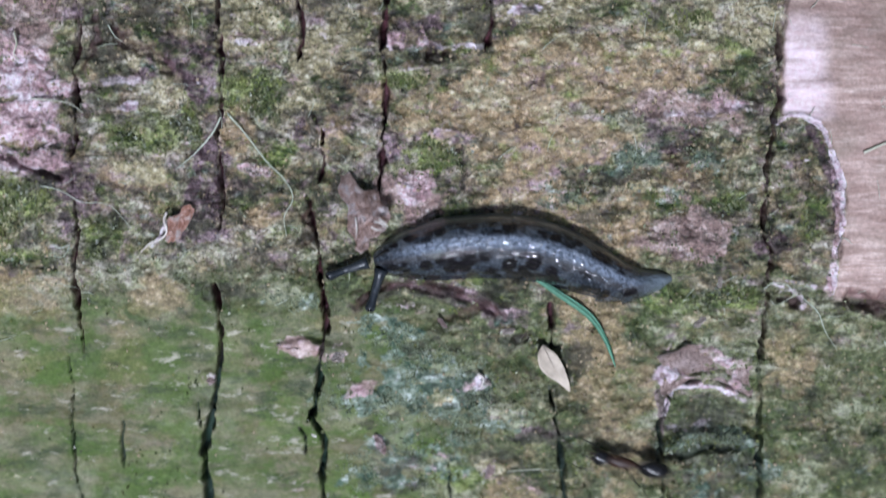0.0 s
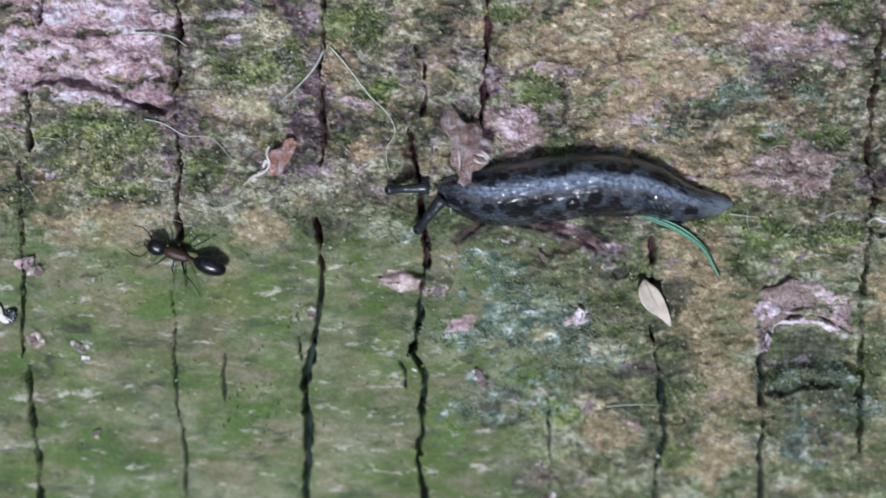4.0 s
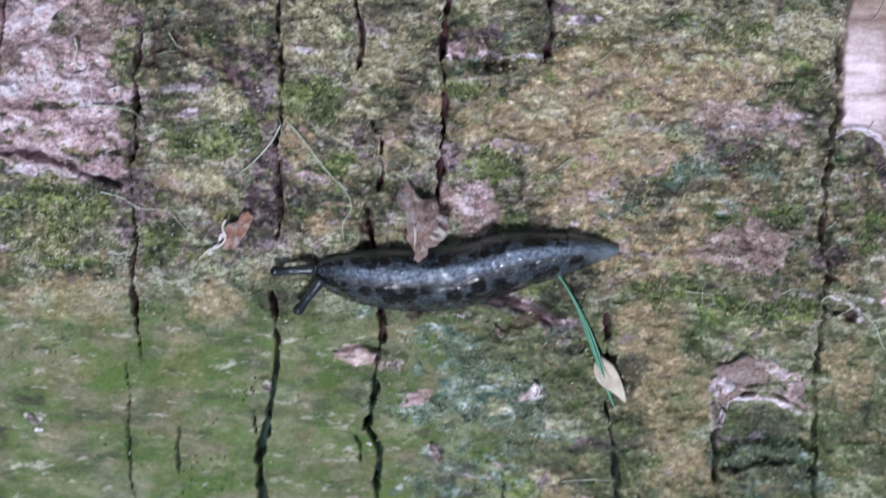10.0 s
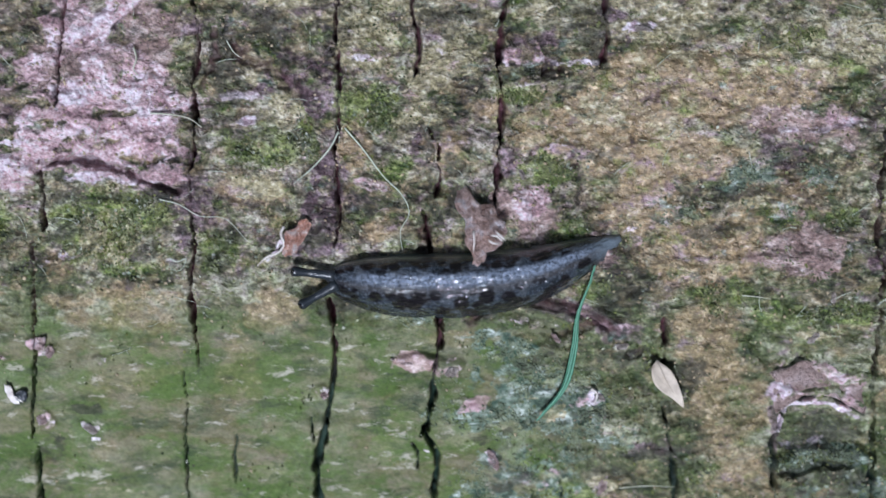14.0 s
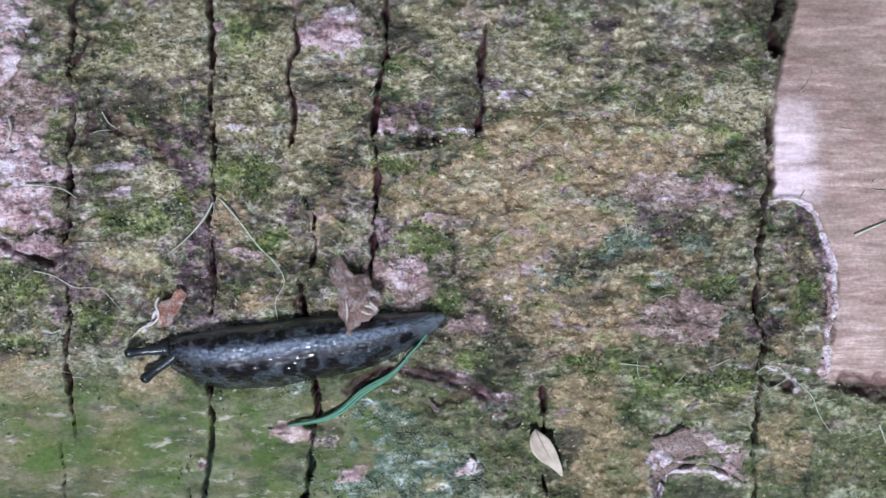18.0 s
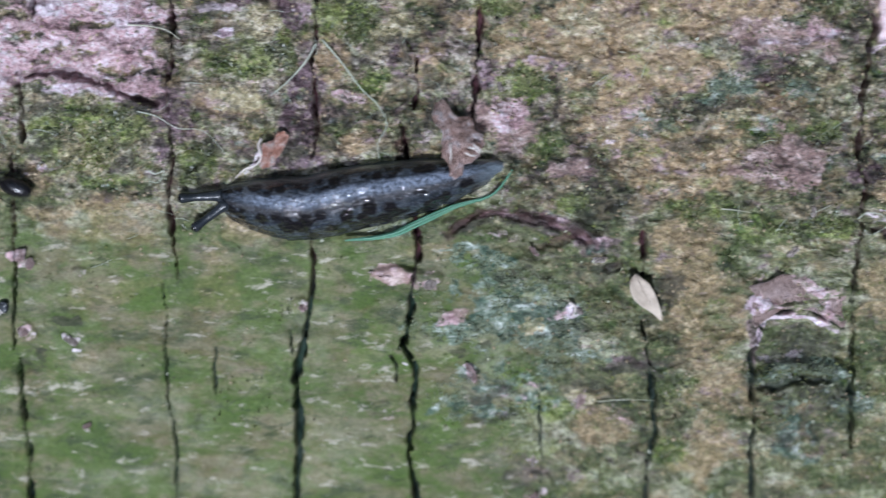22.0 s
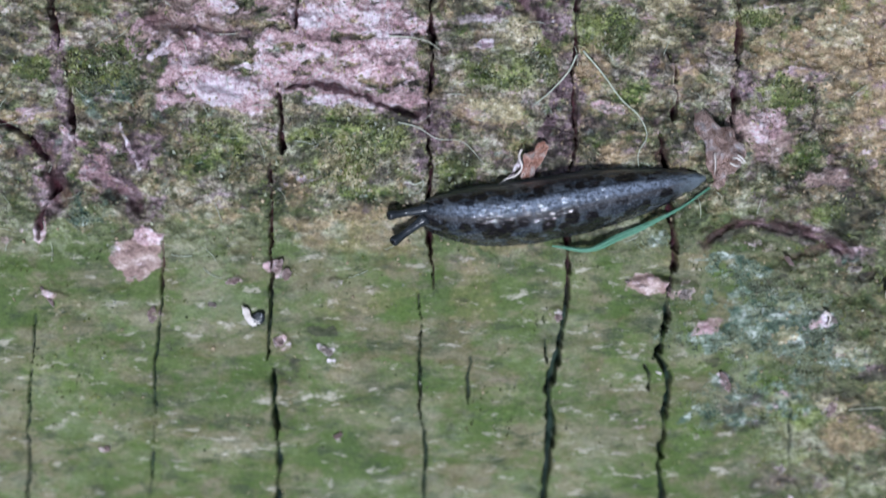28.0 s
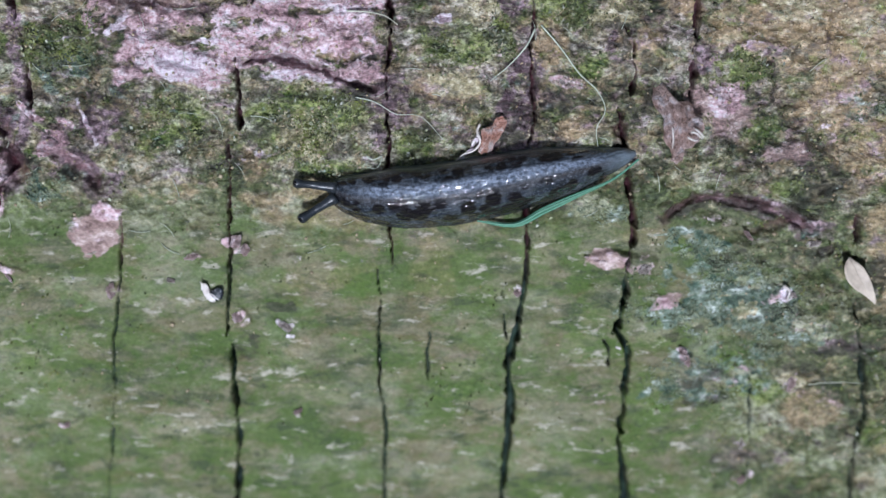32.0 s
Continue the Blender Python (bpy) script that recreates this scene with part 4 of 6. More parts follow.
patch("dim", 0.8, 18.1, -19.0, 2.9, 0.7)
patch("dim", 0.5, 5.4, -30.3, 3.4, 0.8)
patch("purple", 0.9, -17.6, 18.8, 3.2, 2.6)
patch("dim", 0.6, -24.6, 19.5, 1.6, 3.0)
patch("dim", 0.6, -37.5, 7.6, 3.4, 0.9)
patch("dim", 0.5, -41.0, 3.8, 1.8, 1.6)
patch("dim", 0.5, -33.2, 3.2, 1.6, 2.0)
patch("dim", 0.6, -24.9, 3.4, 1.6, 1.8)
patch("dim", 0.5, -10.5, 13.0, 1.6, 2.0)
patch("dim", 0.6, -2.2, 9.6, 1.4, 2.4)
patch("light", 0.55, 20.0, 27.5, 13.0, 4.5)
patch("light", 0.5, 34.0, 24.0, 6.5, 3.5)
patch("light", 0.5, -8.0, 27.0, 10.0, 4.5)
patch("light", 0.5, -22.0, 29.0, 6.0, 4.0)
patch("tan", 0.7, 24.0, 20.0, 12.0, 3.0)
patch("purple", 1, -57.0, 4.8, 2.6, 2.2)
patch("lichen", 0.7, -61.0, 9.4, 2.6, 3.0)
patch("lichen", 0.5, -62.5, -1.5, 2.6, 2.0)
patch("purple", 0.8, -16.6, 2.2, 2.6, 1.0)
patch("dim", 0.7, -18.6, 1.0, 2.6, 0.7)
patch("light", 1, 6.5, 26.6, 2.2, 1.6)
patch("light", 1, 34.4, 21.4, 2.2, 1.2)
patch("light", 1, 39.4, 22.4, 1.6, 1.6)
patch("light", 1, -9.6, 24.4, 1.8, 3.6)
patch("dim", 0.8, 4.6, 30.6, 2.4, 1.4)
patch("dim", 0.7, -20.8, 24.0, 1.6, 3.2)
patch("purple", 0.8, 17.4, 28.0, 2.0, 1.4)
patch("dim", 0.7, 26.4, 25.6, 2.6, 1.0)
patch("dim", 0.7, 35.6, 28.4, 3.0, 2.0)
patch("lichen", 0.7, 27.8, 9.6, 3.0, 2.0)
patch("lichen", 0.6, 33.4, 9.8, 3.0, 1.6)
patch("green", 0.7, 25.6, -2.4, 4.0, 1.6)
patch("dim", 0.6, 25.0, 4.0, 3.0, 1.2)
patch("lichen", 0.7, 2.6, -7.6, 3.6, 1.6)
patch("dim", 0.6, 7.6, -9.0, 3.0, 0.8)
patch("rose", 0.8, 0.6, -13.0, 1.8, 1.0)
patch("dim", 0.7, 14.8, -8.3, 1.8, 1.2)
patch("lichen", 0.8, 14.6, -6.6, 1.6, 0.7)
patch("rose", 1, -52.0, 17.2, 5.0, 4.0)
patch("pink", 0.7, -46.0, 19.4, 4.0, 2.4)
patch("rose", 0.9, -40.5, 21.0, 5.0, 3.0)
patch("pink", 0.6, -36.5, 20.6, 4.0, 2.6)
patch("rose", 0.8, -33.0, 24.0, 3.6, 4.0)
# Streaks: kind, weight, half-width, line.
STREAKS = []


def streak(kind, weight, half, line):
    STREAKS.append((kind, weight, half, line))


streak("purple", 1.0, 1.1, [(-66.1, 12.5), (-65.3, 9.1), (-64.8, 5.9), (-65.8, 2.8), (-67.4, 0.5)])
streak("purple", 1.0, 1.0, [(-64.6, 5.6), (-61.8, 2.6), (-59.3, 0.4), (-58.5, -1.9)])
streak("pink", 0.8, 0.7, [(-65.7, 6.8), (-63.2, 4.8), (-61.2, 3.0)])
streak("pale", 0.5, 0.4, [(-5.0, -18.2), (-4.8, -19.4), (-5.1, -20.5)])
streak("pink", 1.0, 1.3, [(-41.9, 22.0), (-38.7, 23.7), (-35.8, 26.4), (-34.1, 28.9)])
streak("pale", 0.8, 0.5, [(-40.7, 23.1), (-38.7, 24.5), (-36.4, 26.7)])
streak("purple", 0.9, 0.6, [(-38.8, 22.5), (-36.7, 24.2), (-34.7, 26.7)])
streak("pale", 0.7, 0.3, [(-59.8, 7.1), (-58.8, 4.7), (-57.8, 2.8)])
streak("pale", 0.9, 0.3, [(30.9, -16.2), (31.4, -14.6), (32.2, -13.7), (33.9, -13.1), (35.9, -13.2), (37.4, -14.0), (39.4, -14.9)])
streak("purple", 1.0, 0.4, [(30.5, -14.2), (30.8, -16.8), (30.4, -19.7)])
streak("pale", 0.6, 0.35, [(31.2, -18.0), (33.5, -17.7), (35.7, -17.2)])
streak("green", 0.9, 0.5, [(31.0, -19.8), (33.0, -19.4), (35.7, -18.5)])
streak("lichen", 1.0, 0.9, [(30.8, -19.5), (33.0, -19.1), (35.7, -18.2), (38.6, -18.5), (40.2, -19.7)])
streak("pale", 0.9, 0.45, [(-56.5, 14.0), (-55.3, 14.8), (-54.0, 16.5)])
streak("pale", 0.6, 0.5, [(30.7, 14.5), (35.8, 14.6), (40.3, 14.9)])
streak("pale", 0.7, 0.35, [(-21.0, 1.2), (-19.8, 2.1), (-19.2, 3.8)])
streak("purple", 0.4, 1.1, [(-0.6, -4.6), (3.7, -2.9), (8.3, -3.6), (11.8, -4.6), (16.5, -6.6)])
# shade along the wavy ridge, painted as a dark streak
streak("dim", 0.8, 0.7, [(0.4, -4.4), (4.0, -3.4), (8.0, -4.2), (11.0, -5.2)])
streak("pink", 0.45, 0.35, [(-0.6, -4.6), (3.7, -2.9), (8.3, -3.6), (11.8, -4.6), (16.5, -6.6)])
streak("pink", 0.8, 0.7, [(-43.1, 10.6), (-39.9, 11.1), (-35.4, 10.0), (-32.0, 9.2)])
streak("pale", 0.7, 0.5, [(-41.1, 9.4), (-37.7, 9.9), (-34.3, 9.2)])
streak("pink", 0.7, 0.7, [(-7.5, -9.2), (-4.9, -8.7), (-1.5, -9.5)])
streak("pink", 0.35, 0.6, [(-0.4, -5.1), (3.7, -4.8), (7.7, -5.9), (10.0, -6.8)])
streak("pink", 0.6, 0.6, [(3.8, -21.0), (6.7, -22.2), (10.2, -21.9)])
streak("pink", 0.7, 0.8, [(-68.2, 2.5), (-67.7, -0.9), (-68.4, -4.4)])
streak("pink", 0.7, 0.8, [(-65.3, 2.5), (-62.4, 2.6), (-59.6, 0.2)])
# the rim of the peeled bark: an arch over a strip of bark that stayed on
RIM = [(41.6, 13.6), (42.8, 14.2), (44.2, 14.2), (45.6, 13.5), (46.5, 12.4), (47.1, 10.9), (47.8, 9.2), (48.5, 7.5), (48.7, 5.8), (48.5, 3.5), (48.2, 1.2), (48.1, -1.1), (47.7, -3.7)]
streak("green", 0.8, 0.9, [(-21.6, 22.6), (-19.4, 19.0), (-17.0, 15.0), (-16.2, 11.5)])
streak("light", 0.7, 0.5, [(-21.2, 22.0), (-19.0, 18.4), (-17.2, 15.4)])
streak("purple", 1.0, 0.9, [(-16.0, 8.0), (-17.2, 5.0), (-18.8, 2.4)])
streak("dim", 0.9, 0.6, [(-5.4, 15.0), (-4.6, 12.0), (-4.4, 8.6), (-3.6, 5.0)])
streak("pale", 1.0, 0.36, [(x + 0.1, y + 0.1) for x, y in RIM[:8]])
streak("pale", 0.7, 0.3, [(x, y) for x, y in RIM[7:]])
streak("pink", 0.6, 0.5, [(x - 0.3, y) for x, y in RIM[8:]])
# inner bark under the rim, with the rim's shade painted in
streak("purple", 0.9, 0.55, [(x - 0.5, y - 0.6) for x, y in RIM[3:9]])
streak("pale", 0.6, 0.3, [(42.5, -4.0), (43.6, -3.4), (44.7, -4.0), (45.3, -5.1), (43.6, -5.8), (41.9, -5.2)])
streak("dim", 1.0, 0.6, [(42.6, -4.6), (43.5, -4.6), (44.4, -5.0)])
hollow(0.7, 1.0, [(42.3, -4.6), (43.4, -4.5), (44.7, -5.0)])
streak("pale", 0.8, 0.3, [(43.2, -2.4), (45.0, -2.5), (46.2, -3.2)])
patch("purple", 0.8, 42.4, 0.7, 1.1, 1.2)
patch("green", 0.5, 45.6, 4.4, 2.2, 2.6)
patch("moss", 0.8, 44.7, 5.0, 3.0, 8.0)
patch("dim", 0.5, 43.8, 10.9, 1.6, 0.7)
patch("pale", 0.5, 43.6, 9.8, 1.6, 0.2)
hollow(1.0, 1.2, [(49.0, -4.2), (51.0, -4.9), (54.0, -6.0), (60.0, -6.3)])
patch("dim", 0.9, 51.5, -5.2, 3.4, 0.9)


def peeled(x, y):
    """How far a place lies in the bare wood beside the peeled bark, and in its pale strip, painted as a lit edge."""
    edge = np.interp(-y, [-14.2, -13.5, -12.4, -10.9, -9.2, -7.5, -5.8, 3.7], [44.2, 45.6, 46.5, 47.1, 47.8, 48.5, 48.7, 47.9])
    edge = np.where(y > 14.1, 42.1 + 0.22 * np.maximum(0, y - 25), edge)
    wood = step(x - edge + 0.5 * (grain(x, y, 1.5, 50, 2) - 0.5), 0.0, 0.5) * step(y + 4.2 + 0.12 * (x - 48) + 0.8 * (grain(x, y, 3, 51, 2) - 0.5), -0.3, 0.5)
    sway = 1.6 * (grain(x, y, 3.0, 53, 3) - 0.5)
    lit_strip = step(x, 41.9, 43.0) * (1 - step(x + sway - 0.2 * np.maximum(0, 19 - y), 44.6, 47.6)) * step(y, 13.2, 14.6) * (1 - step(y + 2 * sway, 20.0, 25.5))
    return wood, lit_strip


X0, X1, Y0, Y1, PITCH = -78.0, 66.0, -36.0, 36.0, 0.14


def relief(x, y):
    """Height in millimetres and the cover of the bark over arrays of plan millimetres."""
    wx = x + 1.6 * (grain(x, y, 6, 1) - 0.5) + 1.6 * (grain(x, y, 1.6, 2) - 0.5)
    wy = y + 1.4 * (grain(x, y, 6, 3) - 0.5) + 1.4 * (grain(x, y, 1.6, 4) - 0.5)
    lx, ly = x + 0.8 * (grain(x, y, 2.5, 1) - 0.5), y + 0.8 * (grain(x, y, 2.5, 3) - 0.5)
    cover = {k: np.zeros(x.shape) for k in ("pink", "pale", "tan", "lichen", "moss", "light", "dim", "green", "purple", "rose")}
    ragged = grain(x, 1.3 * y, 3.4, 5, 5, 0.65)
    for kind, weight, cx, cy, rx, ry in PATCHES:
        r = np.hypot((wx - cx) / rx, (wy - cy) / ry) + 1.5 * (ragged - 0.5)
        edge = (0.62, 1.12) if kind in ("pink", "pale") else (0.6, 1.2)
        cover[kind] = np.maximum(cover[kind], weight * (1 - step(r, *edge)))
    for kind, weight, half, line in STREAKS:
        r, a = from_line(lx, ly, line)
        r = r / half + 1.4 * (ragged - 0.5)
        cover[kind] = np.maximum(cover[kind], weight * (1 - step(r, 0.55, 1.05)))
    speckle = grain(x, y, 1.8, 6)
    broken = step(grain(x, 1.5 * y, 2.6, 7, 5, 0.65), 0.3, 0.45)
    cover["pink"] = np.clip(cover["pink"] * (0.15 + 0.95 * broken), 0, 1) * (1 - 0.3 * step(-y, 0, 8))
    cover["lichen"] = cover["lichen"] * step(grain(x, 1.3 * y, 2.2, 25, 5, 0.66), 0.34, 0.52)
    cover["moss"] = np.clip(cover["green"] + 0.28 + 0.4 * step(grain(x, 1.6 * y, 6, 8), 0.38, 0.6) + 0.5 * step(-y, -6, 8), 0, 1) * (1 - 0.85 * cover["pink"]) * (1 - 0.5 * cover["tan"])
    cover["tone"] = np.clip(0.5 + 2.2 * (grain(x, 1.6 * y, 6.0, 22, 4, 0.6) - 0.5) , 0, 1)
    bare, lit_strip = peeled(x, y)
    for k in ("pink", "tan", "lichen", "moss", "light", "dim", "green", "purple", "rose"):
        cover[k] = cover[k] * (1 - bare)
    cover["bare"], cover["lit_strip"] = bare, lit_strip * bare
    # thin layers of bark broken off in steps, longer across the cracks
    lay = 7 * grain(0.75 * x, 1.2 * y, 5.0, 23, 5, 0.6)
    lay = (np.floor(lay) + step(lay - np.floor(lay), 0.12, 0.88)) / 7
    cover["film"] = 0.95 * step(-y, -2, 9) * (1 - step(x, 0, 14) * 0.7) * (1 - bare)
    cover["low"] = step(-y, 5, 13)
    cover["light"] = cover["light"] * (1 - 0.5 * cover["film"])
    cover["smooth"] = np.maximum(np.maximum(cover["film"], 0.5 * cover["tan"]), 0.95 * bare)
    rough = (1 - 0.45 * cover["tan"]) * (1 - 0.9 * cover["film"]) * (1 - 0.9 * bare) * (1 - 0.4 * step(y, 14, 26))
    h = 1.0 * (grain(x, y, 14, 9, 3) - 0.5) + 1.5 * (grain(0.8 * x, 1.2 * y, 5.0, 40, 2) - 0.5) + rough * (2.2 * (lay - 0.5) + 1.7 * (0.3 - np.abs(2 * grain(x, 1.1 * y, 3.2, 41, 3, 0.5) - 1)) + 1.0 * (grain(0.7 * x, 1.4 * y, 2.4, 10, 5, 0.62) - 0.5))
    crumple = 1 - np.abs(2 * grain(0.8 * x, 1.25 * y, 1.5, 26, 3, 0.6) - 1)
    h += rough * 0.5 * (crumple**2 - 0.5)
    h += 0.6 * cover["pink"] * (1 - bare) + 0.2 * cover["pale"] + 0.9 * bare + bare * 0.12 * (grain(0.12 * x, 2.2 * y, 1.6, 52, 3) - 0.5)
    h -= 0.5 * bare * (1 - step(x, 41.8, 44.5)) * step(y, 13.8, 15)
    h += 0.5 * cover["moss"] * (grain(x, y, 1.3, 12, 4) - 0.4) * rough + 1.1 * cover["lichen"] * (grain(x, 1.3 * y, 1.6, 13, 4) - 0.4)
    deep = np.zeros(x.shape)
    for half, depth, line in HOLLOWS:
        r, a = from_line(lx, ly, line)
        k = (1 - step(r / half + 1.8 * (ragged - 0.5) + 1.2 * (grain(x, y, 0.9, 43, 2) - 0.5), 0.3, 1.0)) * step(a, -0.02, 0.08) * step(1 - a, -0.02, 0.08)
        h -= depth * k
        # darkens the hollow in colour, standing in for shade under lifted bark
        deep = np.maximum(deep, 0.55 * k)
    for half, tall, line in WELTS:
        r, a = from_line(lx, ly, line)
        h += tall * np.exp(-((r / half) ** 2)) * (0.5 + 1.0 * grain(x, y, 1.5, 14, 2))
    kx = x + 0.6 * (grain(x, y, 1.8, 15, 3) - 0.5) + 0.4 * (1 - 0.85 * cover["film"]) * (grain(x, y, 0.7, 42, 2) - 0.5)
    ky = y + 0.5 * (grain(x, y, 1.4, 16, 2) - 0.5)
    for half, depth, line in CRACKS:
        r, a = from_line(kx, ky, line)
        half = (0.82 - 0.24 * step(y, -4, 6) if half > 0.3 else 0.68) * half * (0.12 + 0.15 * cover["film"] + (1.2 - 0.3 * cover["film"]) * step(grain(x, y, 2.2, 17, 4, 0.65), 0.28, 0.68)) * (0.35 + 0.65 * step(np.minimum(a, 1 - a), 0, 0.06))
        k = 1 - step(r / half, 0.5, 1.1)
        h -= (depth + 0.4) * k * (0.5 + grain(x, y, 2.2, 18, 2))
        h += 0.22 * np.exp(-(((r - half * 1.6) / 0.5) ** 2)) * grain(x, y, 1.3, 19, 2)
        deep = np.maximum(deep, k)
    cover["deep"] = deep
    far = np.maximum(np.maximum(X0 + 6 - x, x - X1 + 6), np.maximum(Y0 + 6 - y, y - Y1 + 6)) / 6
    return h, cover, np.clip(far, 0, 1)


nx, ny = int((X1 - X0) / PITCH) + 1, int((Y1 - Y0) / PITCH) + 1
gx, gy = np.meshgrid(np.linspace(X0, X1, nx), np.linspace(Y0, Y1, ny), indexing="ij")
gz, COVER, GFAR = relief(gx, gy)


def sag(y):
    """How far the log's round surface falls away towards both ends of the plan, in millimetres."""
    return np.maximum(0, y - 8) ** 2 / 105 + np.maximum(0, -12 - y) ** 2 / 140


def rounded(x, y, z):
    """Plan places on the flat rolled out, laid on the round log: lower, and a little wider, towards the ends."""
    d = sag(y)
    return np.stack([x + (0.71 * x + 6) * d / 165, y + (y - 20) * d / 165, z - d], -1)


def height(x, y):
    """The bark's height at a place of the plan, all in millimetres."""
    i = min(max(int(round((x - X0) / PITCH)), 0), nx - 1)
    j = min(max(int(round((y - Y0) / PITCH)), 0), ny - 1)
    return float(gz[i, j])


def rest_height(x, y, r=1.0):
    """The height on which a thing of radius r lies: the bark's upper level there."""
    i0, i1 = int((x - r - X0) / PITCH), int((x + r - X0) / PITCH) + 1
    j0, j1 = int((y - r - Y0) / PITCH), int((y + r - Y0) / PITCH) + 1
    some = gz[max(i0, 0) : i1, max(j0, 0) : j1]
    return float(np.percentile(some, 75)) if some.size else 0.0


def bark_mesh(name, keep):
    """The part of the bark's sheet whose cells are marked in keep."""
    ci, cj = np.nonzero(keep)
    ids = np.stack([ci * ny + cj, (ci + 1) * ny + cj, (ci + 1) * ny + cj + 1, ci * ny + cj + 1], 1)
    used, inverse = np.unique(ids, return_inverse=True)
    verts = rounded(gx.ravel()[used], gy.ravel()[used], gz.ravel()[used]) * MM
    faces = inverse.reshape(-1, 4)
    me = bpy.data.meshes.new(name)
    me.vertices.add(len(verts))
    me.vertices.foreach_set("co", verts.astype(np.float32).ravel())
    me.loops.add(faces.size)
    me.loops.foreach_set("vertex_index", faces.astype(np.int32).ravel())
    me.polygons.add(len(faces))
    me.polygons.foreach_set("loop_start", np.arange(0, faces.size, 4, dtype=np.int32))
    me.polygons.foreach_set("use_smooth", np.ones(len(faces), bool))
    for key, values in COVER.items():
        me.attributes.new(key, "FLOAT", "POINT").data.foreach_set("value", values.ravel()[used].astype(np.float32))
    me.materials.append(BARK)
    me.update(calc_edges=True)
    return me


# ---- the log ----
log = thing("fallen_log", "fallen mossy log with cracked bark in long plates", "log", kind="structure")
# The long cracks part the bark into plates; each line gives x for y.
SEAMS = []
SEAMS.append([(-70.6, -38.5), (-69.4, -17.4), (-68.4, -4.4), (-64.3, 5.1), (-66.5, 22.9)])
SEAMS.append([(-44.4, -38.5), (-45.4, -17.3), (-44.7, -5.5), (-43.7, 4.0), (-43.2, 23.0)])
SEAMS.append([(-29.3, -38.5), (-29.5, -22.7), (-28.4, -11.7), (-28.3, 14.8), (-28.5, 23.0)])
SEAMS.append([(-16.6, -38.4), (-15.2, -16.1), (-14.2, -6.1), (-13.2, 14.6), (-14.3, 23.0)])
SEAMS.append([(-3.1, -38.4), (-5.5, -16.8), (-4.1, -2.0), (-3.4, 8.3), (-5.7, 23.0)])
SEAMS.append([(41.3, -27.2), (41.1, -6.5), (40.8, 2.2), (41.9, 22.6), (43.3, 33.1)])
cell_x, cell_y = gx[:-1, :-1] + PITCH / 2, gy[:-1, :-1] + PITCH / 2
plate_of = np.zeros(cell_x.shape, int)
for seam in SEAMS:
    s = np.array(sorted(seam, key=lambda p: p[1]))
    plate_of += cell_x > np.interp(cell_y, s[:, 1], s[:, 0])
for k in range(len(SEAMS) + 1):
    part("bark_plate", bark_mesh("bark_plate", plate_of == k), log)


def log_body():
    """The rest of the log round the bark plates: a long round trunk with a hole for them."""
    verts, faces = [], []
    xs = np.r_[-300, -240, -190, -150, -120, -95, X0 + 0.0, np.linspace(X0, X1, 13)[1:-1], X1, 85, 105, 130, 160, 200, 250, 290]
    ys = np.r_[-900, -500, -250, -120, -60, Y0, np.linspace(Y0, Y1, 7)[1:-1], Y1, 60, 120, 250, 500, 900]

    def top(x, y):
        side = max(0, -70 - x, x - 60)
        inside = X0 <= x <= X1 and Y0 <= y <= Y1
        drop = 235 * (1 - math.sqrt(max(0.0, 1 - min(side / 240, 1) ** 2)))
        rough = 2.2 * (float(grain(np.array([x]), np.array([y]), 30, 20, 3)[0]) - 0.5)
        return -drop - float(sag(np.array(max(Y0, min(Y1, y))))) - 0.3 * max(0, abs(y) - 36) ** 0.9 + (height(x, y) if inside else rough)

    for x in xs:
        for y in ys:
            bx, by, _ = rounded(np.array(float(x)), np.array(float(max(Y0, min(Y1, y)))), np.array(0.0))
            verts.append((bx * MM, (by + y - max(Y0, min(Y1, y))) * MM, top(x, y) * MM))
    n = len(ys)
    for i in range(len(xs) - 1):
        for j in range(n - 1):
            if xs[i] >= X0 and xs[i + 1] <= X1 and ys[j] >= Y0 and ys[j + 1] <= Y1:
                continue
            faces.append((i * n + j, (i + 1) * n + j, (i + 1) * n + j + 1, i * n + j + 1))
    for edge in ([i * n for i in range(len(xs))], [i * n + n - 1 for i in range(len(xs))][::-1], list(range(n))[::-1], [(len(xs) - 1) * n + j for j in range(n)]):
        low = []
        for k in edge:
            low.append(len(verts))
            verts.append((verts[k][0], verts[k][1], -0.29))
        for a, b in zip(range(len(edge) - 1), range(1, len(edge))):
            faces.append((edge[b], edge[a], low[a], low[b]))
    me = mesh_of("log_side", verts, faces, BARK)
    spots = np.array([(v[0] * 1000, v[1] * 1000) for v in verts])
    for key, values in (("moss", 0.35 + 0.6 * grain(spots[:, 0], spots[:, 1], 60, 27)), ("tone", grain(spots[:, 0], spots[:, 1], 40, 28)),
                        ("green", 0.5 * grain(spots[:, 0], spots[:, 1], 50, 29)), ("purple", 0.6 * grain(spots[:, 0], spots[:, 1], 70, 30)), ("film", 0.45 + 0.4 * grain(spots[:, 0], spots[:, 1], 60, 31))):
        me.attributes.new(key, "FLOAT", "POINT").data.foreach_set("value", values.astype(np.float32))
    return me


part("log_side", log_body(), log)
# dark wood beneath the plates closes the cracks
part("heartwood", mesh_of("heartwood", [(sx * 0.29, sy * 0.9, z) for z in (-0.02, -0.3) for sx, sy in ((-0.2, -1), (0.2, -1), (0.2, 1), (-0.2, 1))],
     [(0, 1, 2, 3), (7, 6, 5, 4), (0, 4, 5, 1), (1, 5, 6, 2), (2, 6, 7, 3), (3, 7, 4, 0)], FLOOR, False), log)
